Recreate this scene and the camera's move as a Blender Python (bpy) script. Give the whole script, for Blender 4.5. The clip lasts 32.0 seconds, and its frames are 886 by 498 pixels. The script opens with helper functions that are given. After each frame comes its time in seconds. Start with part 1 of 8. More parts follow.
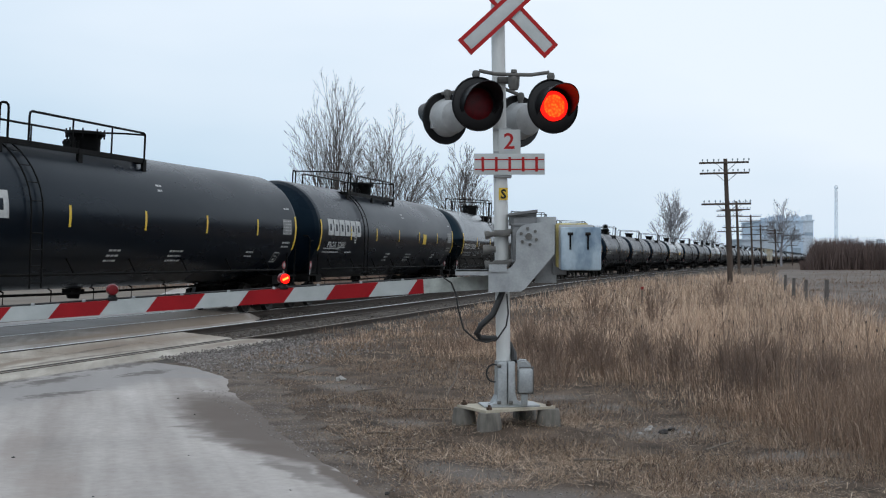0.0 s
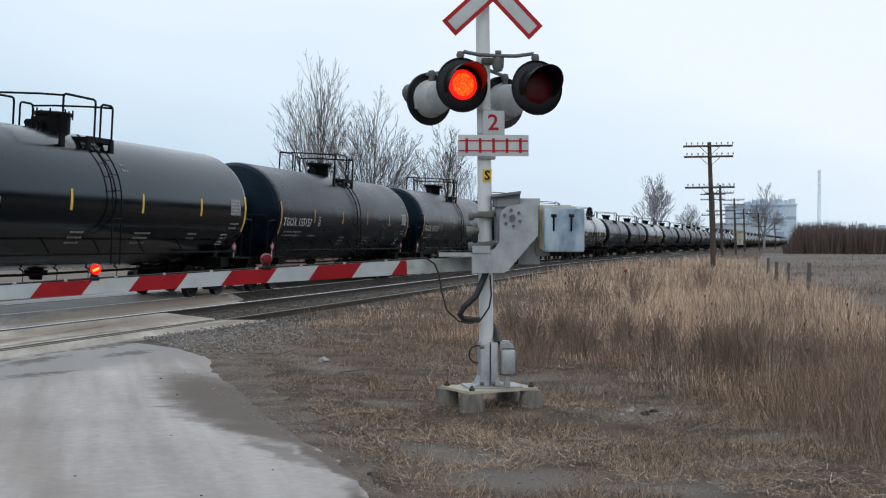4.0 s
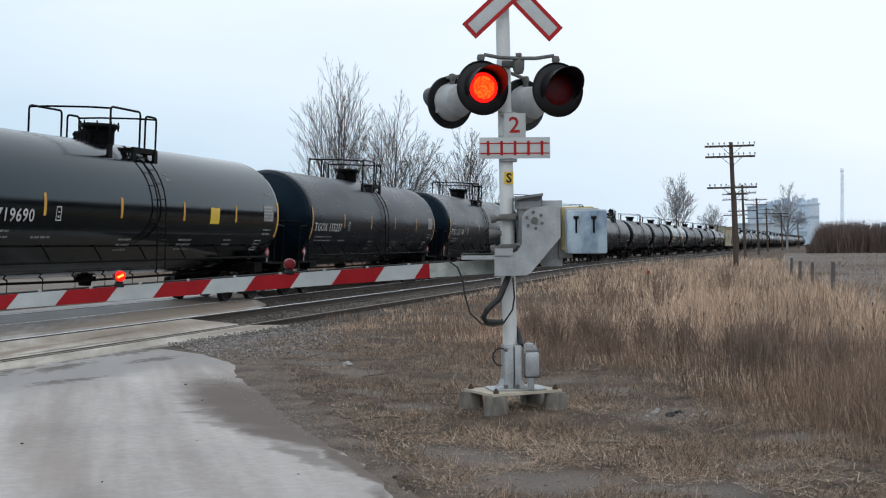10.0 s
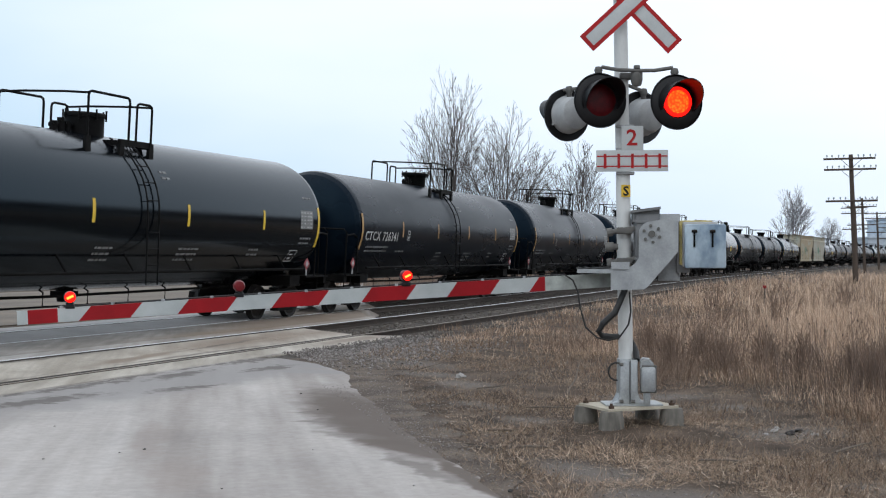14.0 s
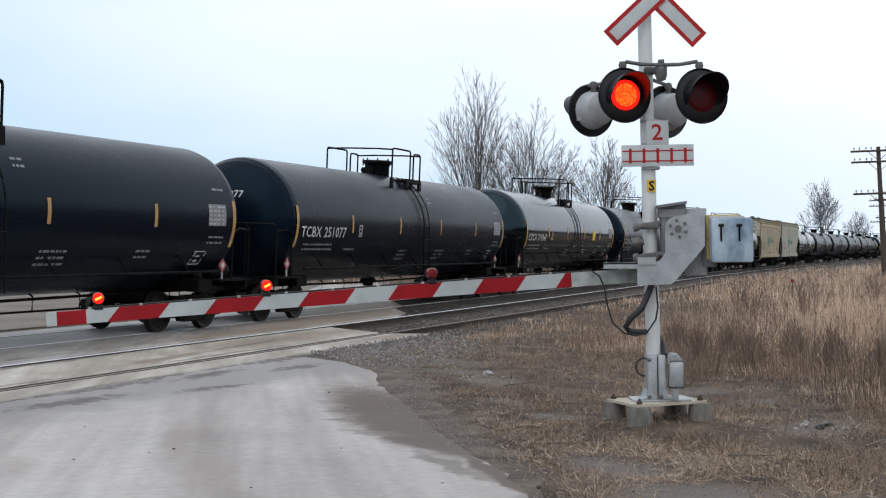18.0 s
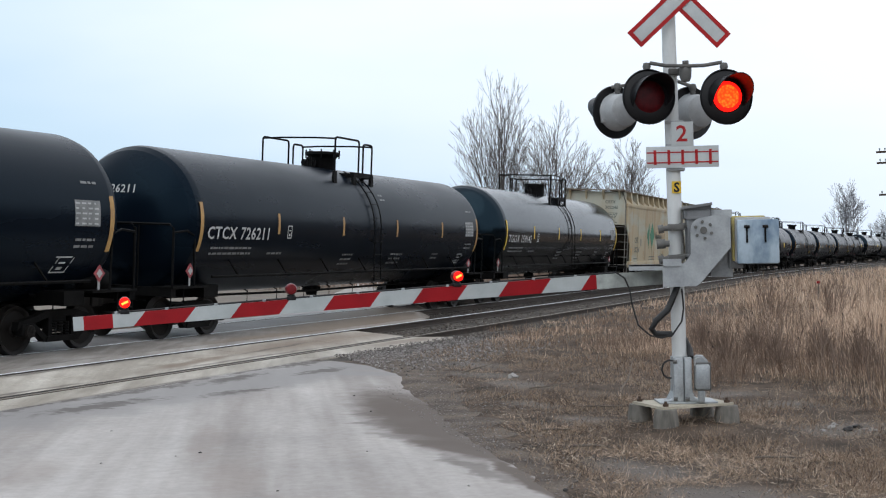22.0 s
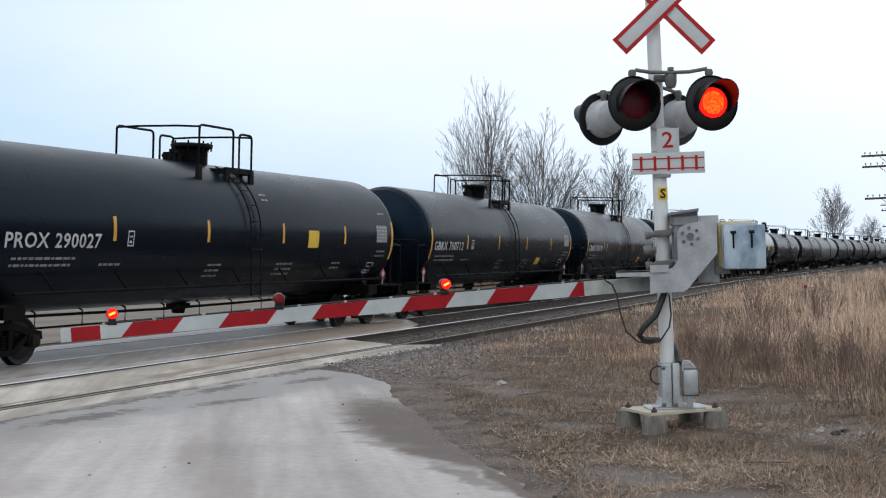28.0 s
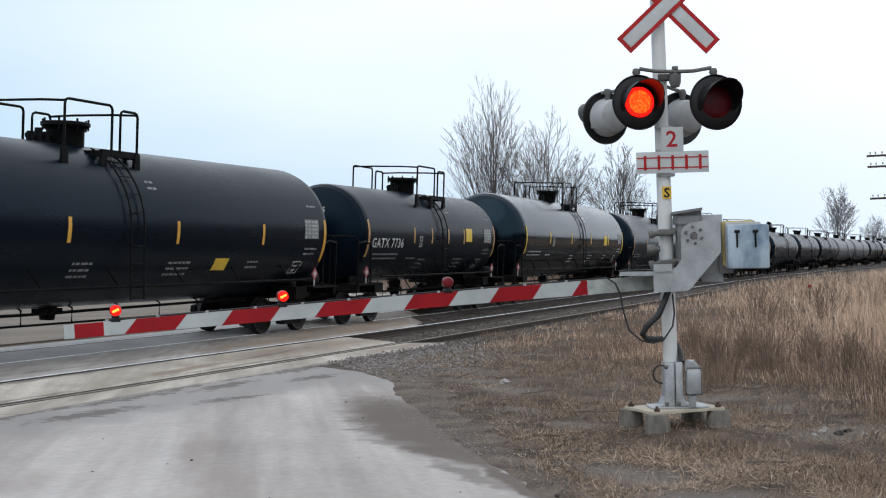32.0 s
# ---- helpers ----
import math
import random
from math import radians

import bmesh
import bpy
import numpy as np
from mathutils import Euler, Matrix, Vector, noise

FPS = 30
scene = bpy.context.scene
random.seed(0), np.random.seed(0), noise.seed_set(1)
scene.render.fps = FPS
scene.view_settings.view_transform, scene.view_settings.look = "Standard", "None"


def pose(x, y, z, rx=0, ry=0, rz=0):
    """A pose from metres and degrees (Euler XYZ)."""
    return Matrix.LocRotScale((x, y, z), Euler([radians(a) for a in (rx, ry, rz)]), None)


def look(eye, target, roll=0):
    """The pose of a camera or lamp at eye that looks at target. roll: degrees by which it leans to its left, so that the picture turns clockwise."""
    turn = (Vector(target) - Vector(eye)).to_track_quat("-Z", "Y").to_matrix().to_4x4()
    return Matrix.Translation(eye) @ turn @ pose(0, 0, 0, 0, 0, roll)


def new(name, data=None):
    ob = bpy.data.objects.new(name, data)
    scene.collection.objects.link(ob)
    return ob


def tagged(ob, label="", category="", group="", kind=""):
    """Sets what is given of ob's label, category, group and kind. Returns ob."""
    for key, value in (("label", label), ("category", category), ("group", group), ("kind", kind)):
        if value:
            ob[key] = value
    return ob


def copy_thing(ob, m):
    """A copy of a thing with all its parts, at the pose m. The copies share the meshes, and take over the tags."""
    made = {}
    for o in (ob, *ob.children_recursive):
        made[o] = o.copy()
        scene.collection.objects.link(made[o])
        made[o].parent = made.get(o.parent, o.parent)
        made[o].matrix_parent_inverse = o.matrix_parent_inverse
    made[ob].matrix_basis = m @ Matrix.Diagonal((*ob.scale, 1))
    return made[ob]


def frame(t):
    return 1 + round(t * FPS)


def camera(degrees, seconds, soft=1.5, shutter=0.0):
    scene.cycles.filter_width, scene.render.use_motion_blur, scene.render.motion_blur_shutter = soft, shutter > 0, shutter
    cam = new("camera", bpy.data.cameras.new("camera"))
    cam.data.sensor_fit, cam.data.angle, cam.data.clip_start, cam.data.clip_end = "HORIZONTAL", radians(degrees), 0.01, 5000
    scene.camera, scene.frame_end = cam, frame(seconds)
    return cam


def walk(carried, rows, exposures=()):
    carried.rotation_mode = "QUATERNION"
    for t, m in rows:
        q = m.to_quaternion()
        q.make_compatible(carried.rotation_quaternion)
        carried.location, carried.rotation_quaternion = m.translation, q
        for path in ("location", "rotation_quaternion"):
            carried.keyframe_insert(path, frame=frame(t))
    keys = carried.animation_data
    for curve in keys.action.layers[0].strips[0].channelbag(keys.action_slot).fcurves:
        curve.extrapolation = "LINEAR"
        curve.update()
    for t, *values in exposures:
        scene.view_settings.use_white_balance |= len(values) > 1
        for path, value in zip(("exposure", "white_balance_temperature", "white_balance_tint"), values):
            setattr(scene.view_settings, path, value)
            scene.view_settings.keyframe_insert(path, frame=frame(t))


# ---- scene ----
cam = camera(37.65, 32.0, soft=1.15)
PATH = [
    (0.0, pose(0.032, -0.001, 1.570, 90.450, 0.047, -0.094)),
    (0.5, pose(0.027, -0.006, 1.566, 90.349, 0.183, 0.383)),
    (1.0, pose(0.034, -0.008, 1.558, 89.429, 0.552, -0.223)),
    (1.5, pose(0.040, 0.003, 1.554, 89.561, 0.249, -0.646)),
    (2.0, pose(0.038, -0.003, 1.562, 90.193, -0.255, -0.661)),
    (2.5, pose(0.042, 0.001, 1.560, 90.005, -0.253, -0.919)),
    (3.0, pose(0.044, -0.000, 1.559, 90.049, -0.106, -0.871)),
    (3.5, pose(0.040, 0.001, 1.559, 89.735, -0.243, -0.828)),
    (5.5, pose(0.037, 0.001, 1.556, 89.620, 0.079, -0.685)),
    (6.0, pose(0.036, 0.003, 1.556, 89.612, 0.145, -0.749)),
    (6.5, pose(0.034, 0.004, 1.560, 89.658, 0.294, -0.673)),
    (7.0, pose(0.033, -0.002, 1.555, 89.640, 0.031, -0.738)),
    (7.5, pose(0.031, 0.001, 1.557, 89.854, 0.024, -0.697)),
    (8.0, pose(0.028, -0.007, 1.555, 89.847, 0.001, -0.502)),
    (8.5, pose(0.035, -0.004, 1.559, 89.763, 0.132, -0.148)),
    (9.0, pose(0.033, 0.002, 1.555, 89.941, 0.411, 0.017)),
    (9.5, pose(0.030, -0.004, 1.556, 89.875, 0.331, 0.079)),
    (10.0, pose(0.030, -0.006, 1.556, 89.824, 0.431, 0.158)),
    (10.5, pose(0.031, 0.000, 1.555, 89.613, 0.528, 0.517)),
    (11.0, pose(0.030, 0.003, 1.550, 89.425, 0.822, 1.109)),
    (11.5, pose(0.029, 0.006, 1.555, 89.550, 0.613, 1.137)),
    (12.0, pose(0.025, -0.001, 1.554, 89.825, 0.868, 1.664)),
    (12.5, pose(0.015, -0.001, 1.559, 89.960, 0.757, 2.418)),
    (13.0, pose(0.001, 0.003, 1.558, 89.727, 0.445, 3.809)),
    (13.5, pose(-0.012, -0.006, 1.565, 90.167, 0.263, 4.822)),
    (14.0, pose(-0.017, 0.000, 1.566, 90.352, -0.047, 5.032)),
    (14.5, pose(-0.019, 0.002, 1.566, 90.283, 0.090, 5.381)),
    (16.5, pose(-0.022, -0.003, 1.563, 90.469, 0.550, 5.902)),
    (17.0, pose(-0.017, -0.001, 1.564, 90.389, 0.551, 5.994)),
    (17.5, pose(-0.017, 0.003, 1.562, 90.192, 0.557, 6.106)),
    (18.0, pose(-0.017, 0.001, 1.562, 90.258, 0.612, 6.172)),
    (18.5, pose(-0.022, 0.003, 1.563, 90.326, 0.646, 6.436)),
    (19.0, pose(-0.023, 0.004, 1.562, 90.405, 0.667, 6.401)),
    (19.5, pose(-0.023, 0.005, 1.559, 90.463, 0.640, 6.609)),
    (20.0, pose(-0.022, 0.005, 1.561, 90.317, 0.627, 6.655)),
    (20.5, pose(-0.022, 0.003, 1.559, 90.336, 0.729, 6.737)),
    (21.0, pose(-0.024, 0.002, 1.558, 90.321, 0.783, 6.902)),
    (21.5, pose(-0.024, 0.001, 1.558, 90.284, 0.866, 7.116)),
    (22.0, pose(-0.028, 0.004, 1.558, 90.420, 0.919, 7.210)),
    (22.5, pose(-0.025, 0.005, 1.560, 90.347, 1.128, 7.135)),
    (23.0, pose(-0.029, -0.005, 1.562, 90.516, 1.252, 7.260)),
    (23.5, pose(-0.023, -0.000, 1.565, 90.574, 1.220, 7.355)),
    (24.0, pose(-0.019, 0.003, 1.561, 90.506, 1.250, 7.303)),
    (24.5, pose(-0.021, 0.001, 1.558, 90.547, 1.288, 7.469)),
    (25.0, pose(-0.022, -0.003, 1.562, 90.723, 1.337, 7.409)),
    (25.5, pose(-0.023, -0.008, 1.563, 90.747, 1.466, 7.200)),
    (27.5, pose(-0.023, -0.012, 1.563, 90.843, 1.362, 6.834)),
    (28.0, pose(-0.025, -0.005, 1.564, 90.732, 1.408, 6.671)),
    (28.5, pose(-0.024, -0.001, 1.561, 90.654, 1.448, 6.730)),
    (29.0, pose(-0.021, -0.005, 1.564, 90.426, 1.637, 6.643)),
    (29.5, pose(-0.022, 0.002, 1.560, 90.254, 1.501, 6.631)),
    (30.0, pose(-0.028, 0.004, 1.558, 90.118, 1.350, 6.690)),
    (30.5, pose(-0.025, 0.010, 1.564, 90.335, 1.320, 6.973)),
    (31.0, pose(-0.021, 0.007, 1.562, 90.643, 1.406, 7.206)),
    (31.5, pose(-0.019, 0.001, 1.561, 90.557, 1.133, 6.886)),
    (32.0, pose(-0.014, -0.006, 1.564, 90.658, 1.178, 6.872)),
]

walk(cam, PATH, ((0.0, -0.33, 6330, 8), (6.0, -0.26, 6400, 8), (9.0, -0.24, 6420, 8), (12.0, -0.14, 6450, 9), (17.0, -0.09, 6500, 10), (32.0, -0.09, 6500, 10)))

# ---- light: a bright overcast sky ----
world = bpy.data.worlds.new("world")
scene.world = world
world.use_nodes = True
wn, wl = world.node_tree.nodes, world.node_tree.links
sky = wn.new("ShaderNodeTexSky")
sky.sky_type, sky.sun_disc = "NISHITA", False
sky.sun_elevation, sky.sun_rotation = radians(40), radians(200)
sky.air_density, sky.dust_density, sky.ozone_density = 1.0, 4.0, 1.0
# thin even cloud over most of the sky
cloud, mixer, ntex = wn.new("ShaderNodeRGB"), wn.new("ShaderNodeMix"), wn.new("ShaderNodeTexNoise")
tcw, mpw, rampw = wn.new("ShaderNodeTexCoord"), wn.new("ShaderNodeMapping"), wn.new("ShaderNodeValToRGB")
mpw.inputs["Scale"].default_value = (1.0, 1.0, 3.5)
ntex.inputs["Scale"].default_value, ntex.inputs["Detail"].default_value = 1.8, 4
rampw.color_ramp.elements[0].position, rampw.color_ramp.elements[1].position = 0.30, 0.70
rampw.color_ramp.elements[0].color, rampw.color_ramp.elements[1].color = (6.8, 9.0, 11.0, 1), (11.5, 12.3, 13.4, 1)
wl.new(tcw.outputs["Generated"], mpw.inputs[0])
wl.new(mpw.outputs[0], ntex.inputs[0])
# thinner, bluer cloud low down on one side, brighter overhead
dotw, mathw = wn.new("ShaderNodeVectorMath"), wn.new("ShaderNodeMath")
dotw.operation, mathw.operation = "DOT_PRODUCT", "MULTIPLY_ADD"
dotw.inputs[1].default_value = (0.55, 0.0, 1.15)
wl.new(tcw.outputs["Generated"], dotw.inputs[0])
wl.new(ntex.outputs[0], mathw.inputs[0])
mathw.inputs[1].default_value = 0.55
wl.new(dotw.outputs["Value"], mathw.inputs[2])
addw = wn.new("ShaderNodeMath")
addw.operation = "ADD"
addw.inputs[1].default_value = 0.14
wl.new(mathw.outputs[0], addw.inputs[0])
wl.new(addw.outputs[0], rampw.inputs[0])
mixer.data_type = "RGBA"
mixer.inputs[0].default_value = 0.92
wl.new(sky.outputs[0], mixer.inputs[6])
wl.new(rampw.outputs[0], mixer.inputs[7])
wn["Background"].inputs["Strength"].default_value = 0.1
wl.new(mixer.outputs[2], wn["Background"].inputs["Color"])
sun = new("sun", bpy.data.lights.new("sun", "SUN"))
sun.data.energy, sun.data.angle, sun.data.color = 0.5, radians(60), (1.0, 0.985, 0.965)
sun.matrix_world = look((-20, -60, 75), (0, 0, 0))

# ---- materials ----
def node_mat(name, base, alt=None, rough=0.6, metal=0.0, scale=4.0, fine=40.0, bump=0.02, mix=0.6, spec=0.5, coat=0.0, stretch=(1, 1, 1), coords="Object", grain=0.45):
    """A surface with variation at two scales: broad stains between base and alt, and a fine grain that also gives relief."""
    m = bpy.data.materials.new(name)
    m.use_nodes = True
    n, l = m.node_tree.nodes, m.node_tree.links
    b = n["Principled BSDF"]
    tc, mp = n.new("ShaderNodeTexCoord"), n.new("ShaderNodeMapping")
    mp.inputs["Scale"].default_value = stretch
    l.new(tc.outputs[coords], mp.inputs[0])
    big, small = n.new("ShaderNodeTexNoise"), n.new("ShaderNodeTexNoise")
    big.inputs["Scale"].default_value, big.inputs["Detail"].default_value = scale, 6
    small.inputs["Scale"].default_value, small.inputs["Detail"].default_value = fine, 4
    l.new(mp.outputs[0], big.inputs[0])
    l.new(mp.outputs[0], small.inputs[0])
    alt = alt or tuple(c * 0.7 for c in base)
    ramp = n.new("ShaderNodeValToRGB")
    ramp.color_ramp.elements[0].position, ramp.color_ramp.elements[1].position = 0.5 - 0.3 * mix, 0.5 + 0.3 * mix
    ramp.color_ramp.elements[0].color, ramp.color_ramp.elements[1].color = (*alt, 1), (*base, 1)
    l.new(big.outputs[0], ramp.inputs[0])
    mul = n.new("ShaderNodeMix")
    mul.data_type, mul.blend_type = "RGBA", "MULTIPLY"
    mul.inputs[0].default_value = grain
    l.new(ramp.outputs[0], mul.inputs[6])
    l.new(small.outputs[0], mul.inputs[7])
    bright = n.new("ShaderNodeMix")
    bright.data_type, bright.blend_type = "RGBA", "MULTIPLY"
    bright.inputs[0].default_value = 1.0
    bright.inputs[7].default_value = ((1 / (1 - grain * 0.49)),) * 3 + (1,)
    l.new(mul.outputs[2], bright.inputs[6])
    l.new(bright.outputs[2], b.inputs["Base Color"])
    rr = n.new("ShaderNodeMapRange")
    rr.inputs[3].default_value, rr.inputs[4].default_value = max(0.03, rough - 0.12), min(1, rough + 0.12)
    l.new(big.outputs[0], rr.inputs[0])
    l.new(rr.outputs[0], b.inputs["Roughness"])
    b.inputs["Metallic"].default_value, b.inputs["Specular IOR Level"].default_value = metal, spec
    b.inputs["Coat Weight"].default_value, b.inputs["Coat Roughness"].default_value = coat, 0.15
    if bump:
        bp = n.new("ShaderNodeBump")
        bp.inputs["Strength"].default_value, bp.inputs["Distance"].default_value = 0.6, bump
        l.new(small.outputs[0], bp.inputs["Height"])
        l.new(bp.outputs[0], b.inputs["Normal"])
    return m


def glow_mat(name, colour, strength):
    m = bpy.data.materials.new(name)
    m.use_nodes = True
    b = m.node_tree.nodes["Principled BSDF"]
    b.inputs["Base Color"].default_value = (0.12, 0.004, 0.002, 1)
    b.inputs["Specular IOR Level"].default_value = 0.1
    b.inputs["Emission Color"].default_value, b.inputs["Emission Strength"].default_value = (*colour, 1), strength
    return m


M_TANK_DULL = node_mat("tank_paint_dull", (0.0018, 0.0044, 0.0090), (0.0034, 0.0064, 0.0120), 0.29, scale=0.7, fine=30, bump=0.0004, spec=0.125, stretch=(0.5, 1, 1.6))
M_TANK_GLOSS = node_mat("tank_paint_gloss", (0.0007, 0.0015, 0.0028), (0.0014, 0.0024, 0.0040), 0.17, scale=0.6, fine=20, bump=0.0004, spec=0.36, stretch=(0.5, 1, 1.4))
M_TANK_GREY = node_mat("tank_paint_grey", (0.16, 0.17, 0.18), (0.09, 0.095, 0.10), 0.4, scale=0.7, fine=24, bump=0.001, stretch=(0.5, 1, 1.4))
M_FRAME = node_mat("underframe_black", (0.003, 0.003, 0.0032), (0.007, 0.0065, 0.006), 0.7, spec=0.10, scale=3, fine=60, bump=0.003)
M_WHEEL = node_mat("wheel_steel_rusty", (0.016, 0.013, 0.011), (0.008, 0.007, 0.0065), 0.55, metal=0.05, spec=0.25, scale=6, fine=50, bump=0.003)
for m_ in (M_TANK_DULL, M_TANK_GLOSS):
    m_.node_tree.nodes["Principled BSDF"].inputs["Specular Tint"].default_value = (0.42, 0.75, 1.0, 1)
M_RAILING = node_mat("railing_black", (0.0025, 0.0027, 0.003), (0.005, 0.005, 0.005), 0.55, spec=0.10, scale=8, fine=60, bump=0.001)
M_AMBER = node_mat("reflective_amber", (0.72, 0.40, 0.05), (0.55, 0.27, 0.04), 0.45, scale=3, fine=60, bump=0.0)
M_YELLOW_TAPE = node_mat("reflective_yellow", (0.80, 0.58, 0.05), (0.7, 0.45, 0.04), 0.45, scale=3, fine=60, bump=0.0)
M_PALE_TAPE = node_mat("stripe_faded", (0.50, 0.30, 0.10), (0.36, 0.20, 0.08), 0.5, scale=4, fine=60, bump=0.0)
M_STENCIL = node_mat("stencil_white", (0.58, 0.59, 0.58), (0.40, 0.41, 0.41), 0.55, scale=5, fine=80, bump=0.0)
M_STENCIL_DIM = node_mat("stencil_small", (0.26, 0.265, 0.265), (0.16, 0.165, 0.165), 0.6, scale=5, fine=80, bump=0.0)
M_PLACARD_RED = node_mat("placard_red", (0.45, 0.10, 0.11), (0.30, 0.05, 0.06), 0.5, scale=8, fine=60, bump=0.0)
M_RED = node_mat("red_sheeting", (0.42, 0.012, 0.014), (0.34, 0.011, 0.012), 0.45, grain=0.15, spec=0.25, scale=5, fine=70, bump=0.0)
M_WHITE = node_mat("white_sheeting", (0.56, 0.58, 0.58), (0.47, 0.50, 0.50), 0.5, grain=0.12, spec=0.3, scale=5, fine=60, bump=0.0)
M_ARM_RED = node_mat("arm_red_sheeting", (0.30, 0.007, 0.012), (0.24, 0.006, 0.010), 0.5, scale=5, fine=70, bump=0.0, grain=0.15, spec=0.2)
M_ARM_WHITE = node_mat("arm_white_sheeting", (0.44, 0.47, 0.47), (0.36, 0.39, 0.39), 0.5, scale=5, fine=60, bump=0.0, grain=0.12, spec=0.3)
M_GALV = node_mat("galvanised_steel", (0.38, 0.40, 0.41), (0.25, 0.265, 0.275), 0.5, grain=0.3, metal=0.15, scale=5, fine=60, bump=0.001)
M_GALV_DULL = node_mat("galvanised_casting", (0.42, 0.43, 0.435), (0.33, 0.34, 0.345), 0.55, grain=0.15, metal=0.1, scale=9, fine=70, bump=0.002)
M_BLACK = node_mat("black_enamel", (0.006, 0.006, 0.007), (0.011, 0.011, 0.012), 0.4, spec=0.3, scale=8, fine=60, bump=0.0)
M_HOSE = node_mat("black_rubber", (0.012, 0.012, 0.013), (0.02, 0.02, 0.02), 0.5, scale=20, fine=120, bump=0.001)
M_LENS_DARK = node_mat("lens_dark_red", (0.10, 0.003, 0.007), (0.05, 0.002, 0.004), 0.4, scale=20, fine=90, bump=0.002, spec=0.2)
M_LENS_ARM = node_mat("lamp_red", (0.17, 0.006, 0.010), (0.11, 0.004, 0.007), 0.35, scale=20, fine=90, bump=0.001, spec=0.3)
M_GLOW = glow_mat("lamp_lit", (1.0, 0.007, 0.004), 2.6)
M_GLOW_CORE = glow_mat("lamp_lit_core", (1.0, 0.115, 0.012), 1.9)
M_GLOW_HOT = glow_mat("lamp_lit_filament", (1.0, 0.36, 0.05), 2.6)


def led_texture():
    """The lit lens shows a loose grid of brighter points."""
    n, l = M_GLOW_CORE.node_tree.nodes, M_GLOW_CORE.node_tree.links
    tc, vo, rp = n.new("ShaderNodeTexCoord"), n.new("ShaderNodeTexVoronoi"), n.new("ShaderNodeValToRGB")
    vo.inputs["Scale"].default_value = 38
    l.new(tc.outputs["Object"], vo.inputs["Vector"])
    rp.color_ramp.elements[0].position, rp.color_ramp.elements[1].position = 0.15, 0.65
    rp.color_ramp.elements[0].color, rp.color_ramp.elements[1].color = (1.0, 0.15, 0.012, 1), (1.0, 0.045, 0.005, 1)
    l.new(vo.outputs["Distance"], rp.inputs[0])
    l.new(rp.outputs[0], n["Principled BSDF"].inputs["Emission Color"])


led_texture()
M_TAG = node_mat("yellow_tag", (0.75, 0.50, 0.03), (0.6, 0.38, 0.03), 0.5, scale=8, fine=60, bump=0.0)
M_WEIGHT = node_mat("weight_paint_blue_grey", (0.135, 0.205, 0.285), (0.40, 0.49, 0.56), 0.6, scale=4.5, fine=40, bump=0.002, mix=0.35, grain=0.25, stretch=(1, 1, 0.6))
M_WEIGHT_Y = node_mat("weight_paint_yellow", (0.55, 0.45, 0.14), (0.35, 0.30, 0.13), 0.6, scale=9, fine=60, bump=0.001)
M_PLINTH = node_mat("plinth_plate", (0.50, 0.455, 0.36), (0.36, 0.32, 0.25), 0.75, scale=6, fine=60, bump=0.003)
M_CONC = node_mat("weathered_concrete", (0.22, 0.205, 0.18), (0.075, 0.069, 0.06), 0.85, scale=9, fine=45, stretch=(1, 1, 0.3), bump=0.006)
M_HOPPER = node_mat("hopper_paint_beige", (0.46, 0.38, 0.25), (0.41, 0.345, 0.235), 0.6, grain=0.12, spec=0.3, scale=1.2, fine=30, bump=0.001, stretch=(1, 1, 0.25))
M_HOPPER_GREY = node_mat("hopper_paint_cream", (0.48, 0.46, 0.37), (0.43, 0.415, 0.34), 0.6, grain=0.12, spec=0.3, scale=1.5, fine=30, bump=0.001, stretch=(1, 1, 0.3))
M_RUST = node_mat("rust_streak", (0.38, 0.24, 0.12), (0.45, 0.34, 0.21), 0.8, scale=5, fine=40, bump=0.001, stretch=(1, 1, 0.15))
M_GREEN = node_mat("logo_green", (0.02, 0.22, 0.11), (0.03, 0.17, 0.09), 0.5, scale=4, fine=60, bump=0.0)
M_DARKTEXT = node_mat("lettering_dark", (0.06, 0.08, 0.07), (0.10, 0.12, 0.11), 0.6, scale=6, fine=60, bump=0.0)
M_RAIL_TOP = node_mat("rail_head_polished", (0.85, 0.86, 0.87), (0.75, 0.76, 0.77), 0.5, metal=0.3, scale=3, fine=40, bump=0.0)
M_RAIL = node_mat("rail_rust", (0.055, 0.04, 0.03), (0.032, 0.024, 0.019), 0.8, scale=5, fine=60, bump=0.002)
M_TIE = node_mat("old_timber", (0.10, 0.085, 0.07), (0.06, 0.05, 0.042), 0.85, scale=4, fine=30, bump=0.006, stretch=(6, 1, 1))
M_BALLAST = node_mat("ballast_bed", (0.10, 0.09, 0.08), (0.05, 0.045, 0.04), 0.9, spec=0.15, scale=1.5, fine=25, bump=0.03)
M_PANEL = node_mat("crossing_concrete", (0.66, 0.62, 0.55), (0.48, 0.44, 0.38), 0.42, scale=1.6, fine=22, bump=0.004, mix=0.9, spec=0.2)
M_SHOULDER = node_mat("damp_gravel", (0.165, 0.133, 0.108), (0.08, 0.064, 0.053), 0.9, scale=2.4, fine=50, bump=0.03, grain=0.85, spec=0.2)
M_DIRT = node_mat("dead_turf", (0.138, 0.103, 0.078), (0.046, 0.035, 0.027), 0.95, scale=2.2, fine=45, bump=0.03, grain=0.9, spec=0.15)
M_BARK = node_mat("bare_bark", (0.125, 0.108, 0.104), (0.075, 0.064, 0.060), 0.9, scale=3, fine=20, bump=0.01, stretch=(1, 1, 0.3))
